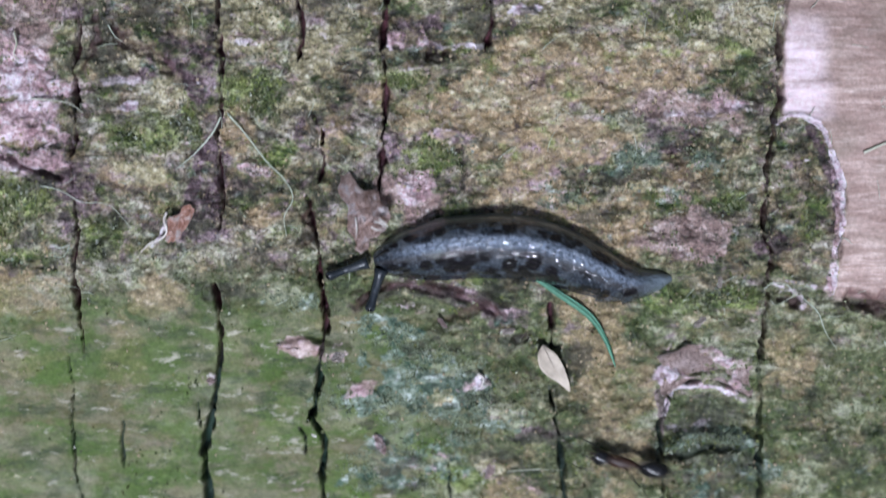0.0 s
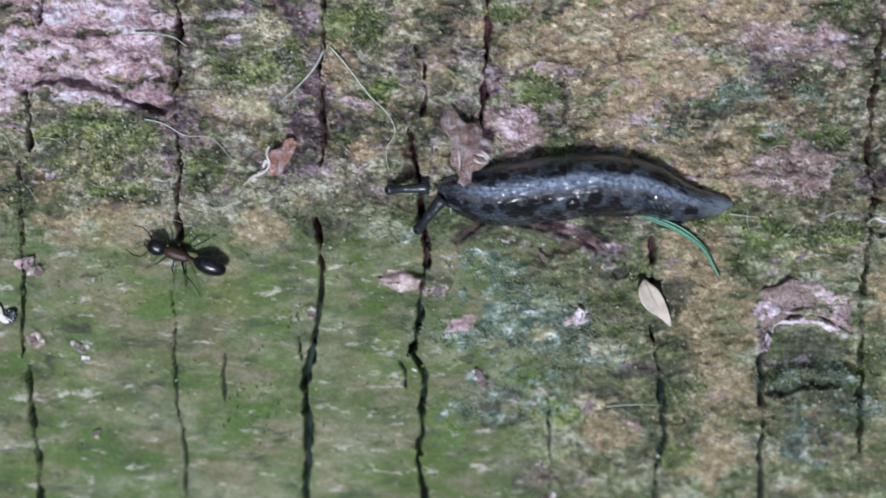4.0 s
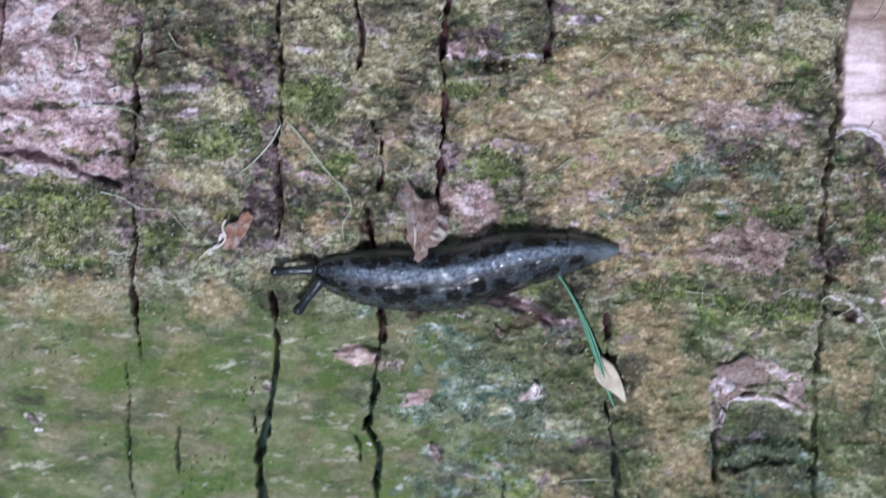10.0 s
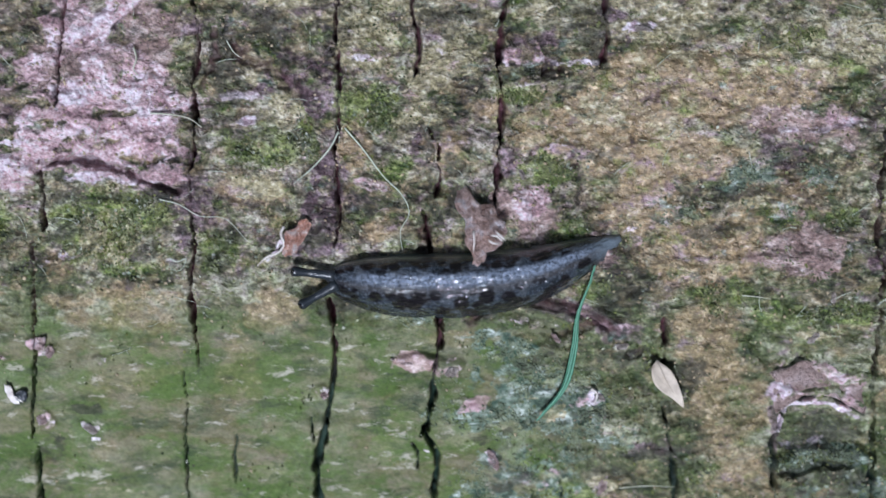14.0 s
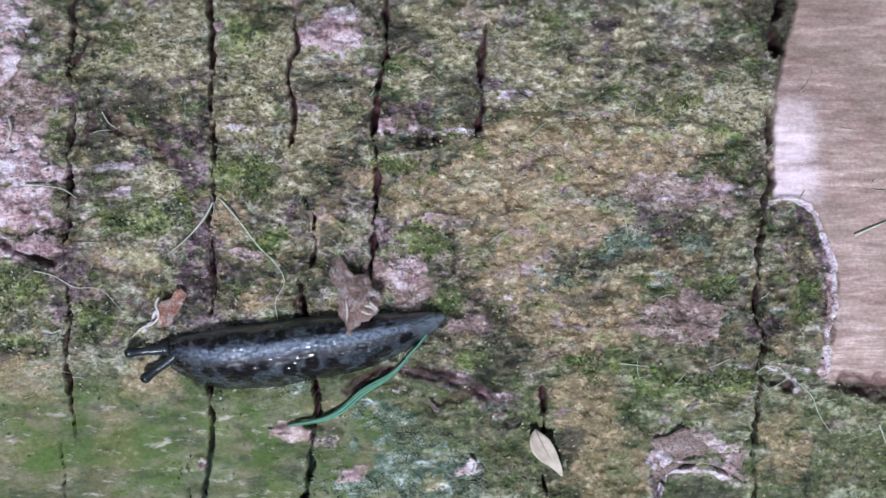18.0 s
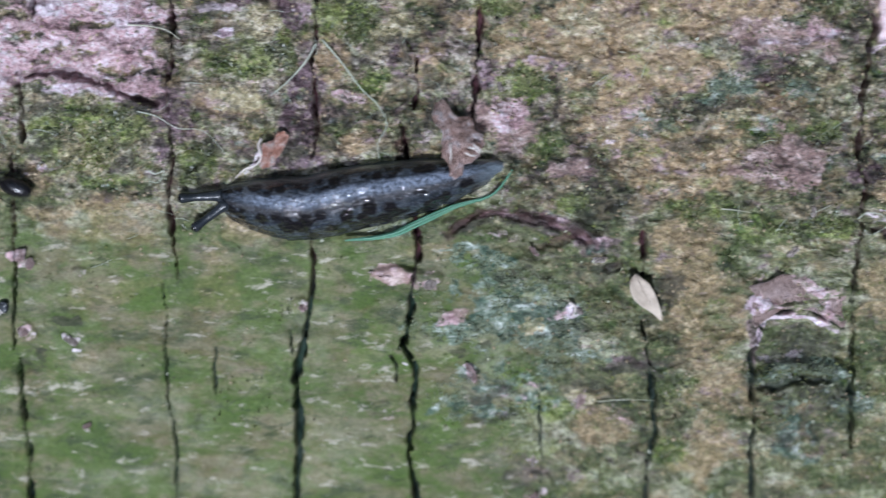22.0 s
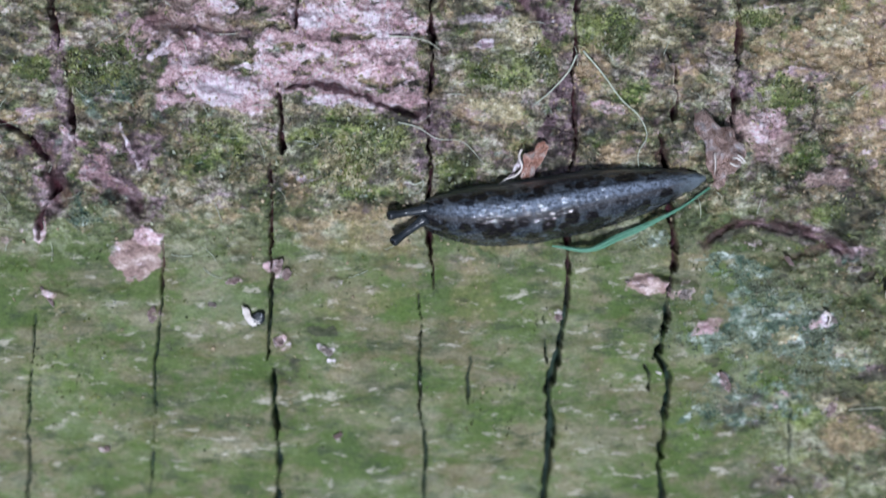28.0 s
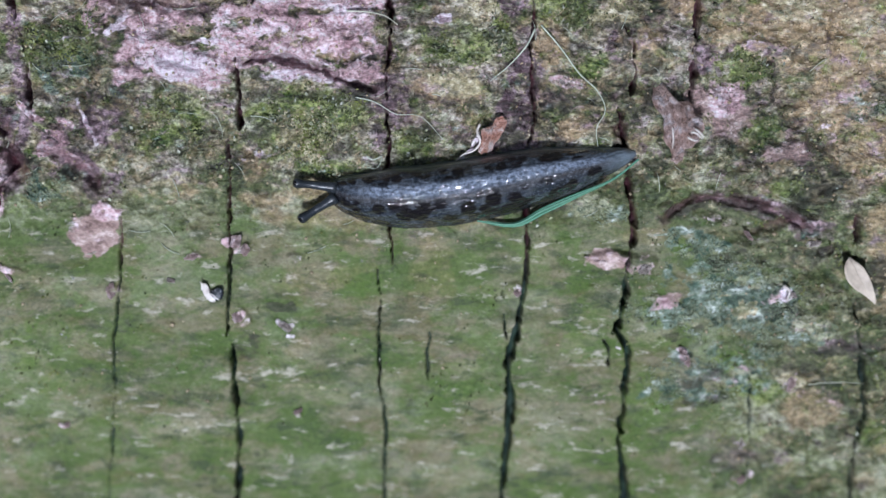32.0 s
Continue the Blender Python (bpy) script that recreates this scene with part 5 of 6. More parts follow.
ground = tagged(new("ground", mesh_of("ground", [(-400, -400, -0.29), (400, -400, -0.29), (400, 400, -0.29), (-400, 400, -0.29)], [(0, 1, 2, 3)], FLOOR, False)),
                "dark forest floor of leaf litter below the log", "ground", kind="structure")


def unseen_woods_ring():
    """Unseen dark woods all round, added to block the low sky and leave it open overhead."""
    rng, verts, faces, n = random.Random(5), [], [], 96
    for i in range(n):
        a = 2 * math.pi * i / n
        r = 10 + rng.uniform(-0.6, 0.6)
        for z in (-0.29, 5, 10, 15.0 + rng.uniform(-2, 2)):
            verts.append((r * math.cos(a), r * math.sin(a), z))
    for i in range(n):
        j = (i + 1) % n
        for k in range(3):
            faces.append((i * 4 + k, j * 4 + k, j * 4 + k + 1, i * 4 + k + 1))
    return tagged(new("backdrop", mesh_of("backdrop", verts, faces, UNSEEN_WOODS)), "dark green woods around the log", "woods", kind="structure")


unseen_woods_ring()


# ---- moss, lichen and crumbs on the bark ----
def scatter(count, weight, seed):
    """Places of the plan, drawn by a weight over the grid."""
    rng = np.random.RandomState(seed)
    w = np.clip(weight, 0, None).ravel()
    picks = rng.choice(w.size, count, p=w / w.sum())
    return gx.ravel()[picks] + rng.uniform(-0.5, 0.5, count) * PITCH, gy.ravel()[picks] + rng.uniform(-0.5, 0.5, count) * PITCH, gz.ravel()[picks], rng


def joined(name, verts, faces, material, label, category):
    me = bpy.data.meshes.new(name)
    size = faces.shape[1]
    me.vertices.add(len(verts))
    me.vertices.foreach_set("co", verts.astype(np.float32).ravel())
    me.loops.add(faces.size)
    me.loops.foreach_set("vertex_index", faces.astype(np.int32).ravel())
    me.polygons.add(len(faces))
    me.polygons.foreach_set("loop_start", np.arange(0, faces.size, size, dtype=np.int32))
    me.materials.append(material)
    me.update(calc_edges=True)
    return tagged(new(name, me), label, category, kind="stuff")


def moss_leaves(count, seed):
    """Small pointed moss leaves that stand out of the bark."""
    patchy = step(grain(gx, 1.4 * gy, 2.6, 21, 4, 0.65), 0.42, 0.62)
    weight = (0.12 * COVER["moss"] + COVER["green"]) * (0.05 + patchy) * (1 - 0.95 * COVER["film"]) * (1 - COVER["deep"]) ** 3 * (1 - COVER["pale"]) * (1 - COVER["pink"]) * (1 - COVER["purple"]) * (1 - COVER["tan"]) * (1 - COVER["bare"]) * (1 - GFAR) + 1e-6
    x, y, z, rng = scatter(count, weight, seed)
    turn, lift = rng.uniform(0, 2 * np.pi, count), rng.uniform(0.15, 1.1, count)
    long = 0.14 + 0.42 * rng.rand(count) ** 2
    wide = long * rng.uniform(0.15, 0.32, count)
    ahead = np.stack([np.cos(turn) * np.cos(lift), np.sin(turn) * np.cos(lift), np.sin(lift)], 1)
    side = np.stack([-np.sin(turn), np.cos(turn), 0 * turn], 1)
    root = np.stack([x, y, z - 0.05], 1)
    mid = root + ahead * (long * 0.5)[:, None]
    tip = root + ahead * long[:, None] - np.array([0, 0, 1]) * (long * 0.2)[:, None]
    verts = np.stack([root, mid + side * wide[:, None], tip, mid - side * wide[:, None]], 1).reshape(-1, 3)
    verts = rounded(*verts.T) * MM
    return joined("moss", verts, np.arange(4 * count).reshape(-1, 4), MOSS, "short green and brown moss leaves on the bark", "moss")


def grains(name, count, weight, seed, small, large, material, label, category):
    """Small uneven lumps lying on the bark."""
    x, y, z, rng = scatter(count, weight, seed)
    corners = np.array([(1, 0, 0), (0, 1, 0), (-1, 0, 0), (0, -1, 0), (0, 0, 0.7), (0, 0, -0.7)], float)
    size = rng.uniform(small, large, count) ** 1.0
    stretch = rng.uniform(0.5, 1.4, (count, 1, 3))
    turn = rng.uniform(0, 2 * np.pi, count)
    v = corners[None] * stretch * size[:, None, None] + rng.uniform(-0.2, 0.2, (count, 6, 3)) * size[:, None, None]
    c, s = np.cos(turn)[:, None], np.sin(turn)[:, None]
    v = np.stack([v[..., 0] * c - v[..., 1] * s, v[..., 0] * s + v[..., 1] * c, v[..., 2]], -1)
    v += np.stack([x, y, z + 0.15 * size], 1)[:, None]
    tri = np.array([(0, 1, 4), (1, 2, 4), (2, 3, 4), (3, 0, 4), (1, 0, 5), (2, 1, 5), (3, 2, 5), (0, 3, 5)])
    faces = (np.arange(count)[:, None, None] * 6 + tri[None]).reshape(-1, 3)
    return joined(name, rounded(*v.reshape(-1, 3).T) * MM, faces, material, label, category)


open_bark = (1 - COVER["deep"]) ** 3 * (1 - GFAR)
moss_leaves(36000, 31)
grains("lichen", 5000, COVER["lichen"] * step(grain(gx, gy, 2.5, 24, 3), 0.4, 0.6) * open_bark, 32, 0.05, 0.16, LICHEN, "pale grey-green crusty lichen grains on the bark", "lichen")
grains("bark_crumbs", 3500, (0.3 + COVER["tan"] + 0.15 * COVER["pink"]) * (1 - COVER["bare"]) * (1 - COVER["film"]) * open_bark, 33, 0.05, 0.22, CRUMB, "loose crumbs of brown and pale bark", "crumbs")


# ---- bark flakes, leaf, seed and fibres ----
def sheet(outline, thick, bend, seed, jag=1.0, rings=7, crumple=0.0):
    """A thin uneven chip from a closed outline round (0, 0), in millimetres; bend(x, y) gives its height."""
    rng = random.Random(seed)
    loop = smooth_line(list(outline) + [outline[0]], 49)[:-1]
    ease = [1 + jag * (0.06 * math.sin(4 * a + seed) + 0.03 * math.sin(9 * a + 2 * seed) + rng.uniform(-0.05, 0.05)) for a in np.linspace(0, 2 * math.pi, 48, endpoint=False)]
    loop = [(x * e, y * e) for (x, y), e in zip(loop, ease)]
    n, verts, faces = len(loop), [], []
    for side in (1, -1):
        verts.append((0, 0, bend(0, 0) + side * thick / 2))
        for r in range(1, rings + 1):
            f = r / rings
            lip = thick / 2 * (1 if r < rings else 0.35)
            for x, y in loop:
                verts.append((x * f, y * f, bend(x * f, y * f) + side * lip + rng.uniform(-0.3, 0.3) * thick * jag + crumple * (float(grain(np.array([x * f]), np.array([y * f]), 1.3, seed, 3)[0]) - 0.5)))
    per = 1 + rings * n
    for s, base in ((1, 0), (-1, per)):
        for k in range(n):
            j = (k + 1) % n
            tri = (base, base + 1 + k, base + 1 + j)
            faces.append(tri if s > 0 else tri[::-1])
            for r in range(rings - 1):
                a, b = base + 1 + r * n, base + 1 + (r + 1) * n
                q = (a + k, b + k, b + j, a + j)
                faces.append(q if s > 0 else q[::-1])
    a, b = 1 + (rings - 1) * n, per + 1 + (rings - 1) * n
    for k in range(n):
        j = (k + 1) % n
        faces.append((a + k, b + k, b + j, a + j))
    return [(x * MM, y * MM, z * MM) for x, y, z in verts], faces


def flake(name, label, middle, outline, z, bend, material, thick, seed, jag=1.0, category="bark flake"):
    """A chip of bark at its place; the outline is given on the plan."""
    cx, cy = middle
    verts, faces = sheet([(x - cx, y - cy) for x, y in outline], thick, bend, seed, jag, 12, 0.9)
    ob = tagged(new(name, mesh_of(name, verts, faces, material)), label, category)
    ob.location = (cx * MM, cy * MM, z * MM)
    return ob


# the lifted flake under which the slug crawls: held at its far end, raised over the slug
lifted = flake("bark_flake", "jagged pinkish-brown bark flake lifted off the log", (0.35, 4.8),
      [(-1.9, 8.4), (-1.5, 9.1), (-0.8, 8.9), (-0.3, 7.9), (0.3, 7.0), (1.6, 6.8), (2.8, 5.7), (3.1, 4.5), (2.4, 3.1), (1.4, 2.4), (0.8, 0.9), (-0.3, 1.1), (-0.1, 2.2), (-1.1, 3.2), (-1.1, 5.3), (-1.8, 6.7)],
      3.6, lambda x, y: -0.08 * y - 0.11 * max(0.0, y + 0.4) ** 2 - 0.42 * abs(x + 0.7 - 0.1 * y) + 0.25 * math.sin(2.3 * x + 0.9 * y), SCALE, 0.4, 41, 1.3)
for torn in ([(1.2, -0.7, 0.5), (1.8, -0.8, 0.6), (2.4, -1.4, 0.2)], [(1.7, -0.4, 0.3), (2.2, -0.8, 0.5), (2.6, -1.3, 0.0)], [(0.9, -1.2, 0.6), (1.5, -1.5, 0.6), (2.0, -1.5, 0.3)], [(-0.6, -0.2, 0.5), (-0.5, -1.4, 0.6), (-0.6, -2.4, 0.5)]):
    v, f = tube(smooth_line([(x * MM, y * MM, (z - 0.1) * MM) for x, y, z in torn], 8), [0.00009] * 6 + [0.00006, 0.00003], 6)
    part("torn_fibre", mesh_of("torn_fibre", v, f, PAPER), lifted, "pale torn fibre")
flake("bark_flake", "small curled orange-brown bark flake with a pale rim", (-18.4, 3.2),
      [(-19.2, 4.4), (-18.1, 4.4), (-17.5, 5.6), (-16.7, 5.0), (-16.9, 3.7), (-17.5, 2.9), (-18.6, 1.7), (-19.4, 1.9), (-19.1, 3.0)], 0.9, lambda x, y: 0.14 * x * x - 0.3 * x + 0.1 * math.sin(3 * y), SCALE_ORANGE, 0.3, 43, 1.6)
flake("bark_flake", "pink bark plate with a curved lower edge", (35.01, -11.47),
      [(30.2, -10.4), (32.1, -9.8), (33.8, -9.0), (37.3, -9.7), (39.6, -11.3), (40.0, -14.5), (38.5, -13.6), (36.8, -12.8), (35.0, -12.6), (33.0, -12.7), (31.6, -13.6), (30.8, -14.5), (30.4, -12.1)], 0.35, lambda x, y: -0.14 * y - 0.02 * x * x, SCALE_DULL, 0.3, 44, 0.6)
def chip(x, y, half_x, half_y, material, seed, label):
    """A small loose chip lying on the bark."""
    ring = [(0.8 * half_x * math.cos(a), 0.8 * half_y * math.sin(a)) for a in np.linspace(0, 2 * math.pi, 9, endpoint=False)]
    verts, faces = sheet(ring, 0.22, lambda a, b: 0.06 * a * a + 0.05 * b, seed, 1.8, 4)
    ob = tagged(new("bark_chip", mesh_of("bark_chip", verts, faces, material)), label, "bark chip", "loose bark chips")
    ob.location = Vector(rounded(x, y, rest_height(x, y, max(half_x, half_y)) + 0.05)) * MM
    ob.rotation_euler = (0, 0, seed * 0.7)
    return ob


chip(-44.1, -7.3, 1.0, 0.7, SCALE_PINK, 60, "small rounded pink bark chip beside a crack")
chip(-44.1, -15.2, 0.7, 0.7, SCALE_PINK, 61, "small round pale pink bark chip")
chip(-39.2, -16.2, 1.0, 0.5, CHIP_PALE, 62, "thin white bark chip on green algae")
chip(-48.7, -8.9, 0.9, 0.4, SCALE_PINK, 63, "thin pink bark chip on green algae")
chip(-62.1, -26.6, 0.5, 0.4, SCALE_PINK, 64, "tiny orange-pink bark chip")
chip(-57.0, -12.4, 1.0, 0.6, SCALE_PINK, 65, "dull pink bark chip on moss")
chip(-67.7, -10.4, 1.5, 0.3, SCALE_PINK, 66, "narrow pink bark sliver")
chip(-50.9, -11.4, 0.6, 0.3, CHIP_PALE, 67, "tiny pale bark chip")
chip(-38.0, -25.2, 0.7, 0.3, SCALE_PINK, 68, "small pink bark chip on algae")
chip(-43.2, -8.2, 0.8, 0.6, SCALE_PINK, 69, "small pink bark chip on moss")
chip(2.1, -19.5, 1.0, 0.5, SCALE_PINK, 70, "pale pink bark chip on lichen")
chip(12.9, -12.9, 0.6, 0.4, CHIP_PALE, 71, "tiny white bark chip on lichen")
chip(-15.3, -12.7, 0.5, 0.5, SCALE_PINK, 72, "tiny pink bark chip beside a crack")
chip(34.5, -6.7, 1.0, 0.4, CHIP_PALE, 73, "pale cream bark chip on moss")
chip(36.5, -2.6, 0.8, 0.3, CHIP_PALE, 74, "small white bark chip")
chip(8.3, -6.8, 0.9, 0.3, SCALE_PINK, 75, "thin pink bark sliver")
chip(-7.3, -9.1, 1.4, 0.4, SCALE_PINK, 76, "flat pink bark chip beside a crack")
chip(-2.3, -10.2, 0.9, 0.6, CHIP_PALE, 77, "small white and pink bark chip")
chip(13.2, -22.1, 1.3, 0.5, SCALE_PINK, 78, "peach-pink bark chip on green moss")
chip(4.7, 10.0, 0.8, 0.3, CHIP_PALE, 79, "small white bark chip")
chip(-10.7, 8.7, 1.0, 0.3, CHIP_PALE, 80, "narrow pale bark sliver")
chip(14.9, -7.6, 1.1, 0.4, CHIP_PALE, 81, "cream bark chip on a ridge")
chip(8.4, -32.3, 0.7, 0.5, SCALE_PINK, 82, "small pink bark chip")
chip(8.3, -28.5, 0.9, 0.3, CHIP_PALE, 83, "narrow white bark sliver")
chip(1.8, -18.8, 0.9, 0.4, SCALE_PINK, 84, "pale pink bark chip")
chip(16.7, 24.5, 1.3, 0.3, CHIP_PALE, 85, "narrow pale bark sliver")
chip(11.7, 30.5, 1.0, 0.4, CHIP_PALE, 86, "small pale bark chip")
chip(-0.4, 33.0, 1.0, 0.5, CHIP_PALE, 87, "white bark chip on pink bark")
chip(-33.0, 30.7, 0.9, 0.5, SCALE_PINK, 88, "pink bark chip beside moss")
chip(-13.4, 31.5, 0.7, 0.6, SCALE_PINK, 89, "small pink bark chip")

leaf_at = (19.93, -11.90)


def dry_leaf():
    ob = thing("dry_leaf", "small dry beige leaf with a pointed tip on the moss", "leaf", at=(leaf_at[0] * MM, leaf_at[1] * MM, (rest_height(*leaf_at, 1.5) + 1.0) * MM))
    verts, faces = sheet([(x - leaf_at[0], y - leaf_at[1]) for x, y in [(18.5, -8.9), (19.9, -9.9), (20.9, -11.8), (21.3, -13.7), (20.2, -12.9), (18.9, -12.0), (18.1, -11.0), (18.0, -9.9)]], 0.16,
                         lambda x, y: 0.22 * (x + 0.45 * y) ** 2 - 0.08 * y, 47, 0.2)
    part("blade", mesh_of("blade", verts, faces, LEAF), ob)
    v, f = tube([((x - leaf_at[0]) * MM, (y - leaf_at[1]) * MM, 0.00012) for x, y in smooth_line([(18.6, -9.2), (19.7, -11.4), (21.1, -13.5)], 8)], [0.00003] * 8, 6)
    part("midrib", mesh_of("midrib", v, f, LEAF), ob, "pale midrib")


dry_leaf()


def fibre(label, line, radius, material, lift=0.25, name="fibre"):
    pts = smooth_line(line, 26)
    path = [(x * MM, y * MM, (rest_height(x, y, 0.5) + lift) * MM) for x, y in pts]
    z = [p[2] for p in path]
    z = np.convolve(np.r_[z[0], z[0], z, z[-1], z[-1]], np.ones(5) / 5, "valid")
    path = [rounded(p[0] / MM, p[1] / MM, max(a, p[2] - 0.0001) / MM) * MM for p, a in zip(path, z)]
    v, f = tube(path, [radius * MM * (1 - 0.6 * i / 25) for i in range(26)], 6)
    return tagged(new(name, mesh_of(name, v, f, material)), label, "fibre", "loose fibres")


fibre("thin pale green plant fibre hanging over a crack", [(-13.7, 14.2), (-14.6, 12.5), (-16.3, 10.6), (-18.2, 9.0)], 0.11, HAIR)
fibre("long curled pale fibre on the bark", [(-13.1, 14.6), (-11.2, 12.4), (-9.2, 9.7), (-7.5, 8.1), (-6.6, 6.1), (-7.5, 4.3), (-7.3, 2.3)], 0.09, HAIR)
fibre("short white hair-like fibre", [(-32.5, 16.0), (-30.4, 15.9), (-28.7, 15.5), (-27.4, 14.6)], 0.1, STRAW)
fibre("fine curled pale hair", [(-31.7, 7.4), (-29.7, 6.9), (-27.7, 5.7), (-25.2, 5.4), (-22.9, 3.1)], 0.06, HAIR)
fibre("pale straw on bare wood", [(50.4, 10.6), (52.2, 11.4), (54.8, 12.5)], 0.16, STRAW)
fibre("fine pale fibre by a crack", [(44.9, -4.2), (46.4, -5.7), (47.3, -7.7), (48.6, -9.6)], 0.07, HAIR)
fibre("thin pale needle on moss", [(27.1, -2.3), (28.6, -2.4), (30.1, -2.7)], 0.07, STRAW)
fibre("thin green grass stem", [(53.4, -8.7), (54.0, -10.1), (54.6, -11.5)], 0.09, HAIR)
fibre("thin pale needle on moss", [(14.9, -22.3), (17.8, -22.0), (20.7, -22.1)], 0.06, STRAW)
fibre("short curled white fibre", [(-34.2, 22.5), (-33.9, 21.4), (-34.3, 20.4), (-33.8, 19.7)], 0.12, STRAW)
fibre("thin green moss stalk", [(-24.9, 23.2), (-24.2, 22.1), (-23.4, 21.5)], 0.07, HAIR)


fibre("pale curled rim of peeled bark", [(-19.2, 4.7), (-19.5, 4.0), (-19.2, 3.1), (-19.3, 2.6), (-19.9, 2.0), (-20.8, 1.7), (-21.3, 1.3), (-21.9, 0.7)], 0.16, PAPER, 0.8, "bark_curl")
fibre("pale curled shred of bark by a crack", [(41.0, -3.4), (41.9, -2.7), (43.3, -2.9), (43.8, -4.0), (42.2, -4.9), (41.5, -4.3)], 0.06, HAIR, 0.4, "bark_curl")
fibre("pale curled shred of bark by a crack", [(-30.7, 1.5), (-30.0, 1.1), (-29.1, 1.4), (-29.6, 0.3), (-30.6, 0.4)], 0.07, HAIR, 0.4, "bark_curl")
fibre("pale shred of bark on the moss", [(11.9, -11.9), (12.5, -12.4), (12.2, -13.4)], 0.2, PAPER, 0.4, "bark_curl")


def fine_fibres(count, seed):
    """Short pale hairs and shreds strewn over the bark."""
    rng = random.Random(seed)
    verts, faces = [], []
    for _ in range(count):
        x, y = rng.uniform(X0 + 4, X1 - 4), rng.uniform(-9, Y1 - 4)
        a, bend = rng.gauss(0, 0.6) + (0 if rng.random() < 0.7 else 1.5), rng.uniform(-0.9, 0.9)
        long, r = rng.uniform(0.7, 2.6), rng.uniform(0.02, 0.04)
        pts = []
        for i in range(6):
            pts.append(rounded(x, y, rest_height(x, y, 0.4) + 0.15) * MM)
            x, y, a = x + long / 5 * math.cos(a), y + long / 5 * math.sin(a), a + bend / 5
        v, f = tube(pts, [r * MM] * 5 + [r * 0.4 * MM], 4)
        faces += [tuple(k + len(verts) for k in q) for q in f]
        verts += v
    return tagged(new("fine_fibres", mesh_of("fine_fibres", verts, faces, HAIR)), "short pale hairs and shreds on the bark", "fibres", kind="stuff")


fine_fibres(140, 51)


def seed_husk():
    x, y = (-46.87, -12.47)
    ob = thing("seed_husk", "tiny white seed husk with a dark back", "seed", at=(x * MM, y * MM, (rest_height(x, y, 0.8) + 0.35) * MM))
    verts, faces = sheet([(a - x, b - y) for a, b in [(-47.8, -11.4), (-47.1, -11.7), (-46.7, -12.6), (-45.9, -13.3), (-46.7, -13.5), (-47.5, -12.7)]], 0.3, lambda a, b: 0.1 * a * a, 48)
    part("husk", mesh_of("husk", verts, faces, PAPER), ob)
    verts, faces = sheet([(0.9, 0.5), (1.4, 0.2), (1.3, -0.6), (0.6, -0.9), (0.3, -0.2)], 0.35, lambda a, b: 0.05 * a * a, 49)
    part("kernel", mesh_of("kernel", verts, faces, TENTACLE), ob, "dark kernel")


seed_husk()

# ---- the slug: rigid rings that slide over each other along its back ----
RINGS = 15
SLUG_LONG = 31.0


def slug_half(s):
    return float(np.interp(s, [0, 0.015, 0.05, 0.12, 0.22, 0.4, 0.58, 0.72, 0.84, 0.92, 0.97, 1.0], [0.75, 1.2, 1.75, 2.45, 3.0, 3.15, 3.0, 2.6, 1.9, 1.25, 0.75, 0.3]))


slug = thing("slug", "dark grey spotted slug with a wet shiny back crawling on bark", "slug")


def slug_ring(k):
    """One ring of the body, round its own middle; x runs to the tail."""
    s0, s1 = k / RINGS, (k + 1) / RINGS
    over = 0.55 / RINGS
    rows, sides = 12, 36
    s = np.linspace(max(0, s0 - over), min(1, s1 + over), rows)
    verts, faces, rest, flat, across, ridge, tail = [], [], [], [], [], [], []
    for v in s:
        half = slug_half(v)
        tall = half * 1.35 * (0.75 + 0.25 * min(1, v / 0.15))
        inner = 1 - 0.07 * max(0, (v - s1) / over) - 0.015 * max(0, (s0 - v) / over)
        for j in range(sides + 1):
            a = math.pi * (1.12 * j / sides - 0.06)
            wr = 1 + 0.012 * math.sin(v * 420 + 3 * math.sin(j * 0.9)) + 0.01 * math.sin(j * 2.3 + v * 90)
            y = half * (math.cos(a) + 0.25 * max(0.0, math.sin(a))) * inner * wr
            z = max(-0.12, tall * math.sin(a)) * inner * wr
            if math.sin(a) < 0.12:
                y *= 1.05
            verts.append(((v - (s0 + s1) / 2) * SLUG_LONG * MM, y * MM, z * MM))
            rest.append((v * SLUG_LONG * MM, half * (a - math.pi / 2) * MM, 0.0))
            u = a / math.pi
            across.append(max(0.0, min(1.0, u)))
            flat.append((v * SLUG_LONG / 1.45, u * 5.8, 0.0))
            # mask of the painted sheen, faded out at head and tail
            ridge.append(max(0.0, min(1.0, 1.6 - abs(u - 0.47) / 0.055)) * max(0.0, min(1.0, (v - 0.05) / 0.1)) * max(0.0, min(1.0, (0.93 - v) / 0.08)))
            tail.append(max(0.0, min(0.85, (v - 0.88) / 0.08)))
    n = sides + 1
    for i in range(rows - 1):
        for j in range(sides):
            faces.append((i * n + j, (i + 1) * n + j, (i + 1) * n + j + 1, i * n + j + 1))
        faces.append((i * n + sides, (i + 1) * n + sides, (i + 1) * n, i * n))
    faces.append(tuple(range(n)))
    faces.append(tuple((rows - 1) * n + j for j in range(n))[::-1])
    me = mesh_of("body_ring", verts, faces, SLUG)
    me.attributes.new("rest", "FLOAT_VECTOR", "POINT").data.foreach_set("vector", np.array(rest, np.float32).ravel())
    me.attributes.new("flat", "FLOAT_VECTOR", "POINT").data.foreach_set("vector", np.array(flat, np.float32).ravel())
    me.attributes.new("across", "FLOAT", "POINT").data.foreach_set("value", np.array(across, np.float32))
    me.attributes.new("tail", "FLOAT", "POINT").data.foreach_set("value", np.array(tail, np.float32))
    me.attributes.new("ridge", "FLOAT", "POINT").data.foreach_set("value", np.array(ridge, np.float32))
    return part("body_ring", me, slug)


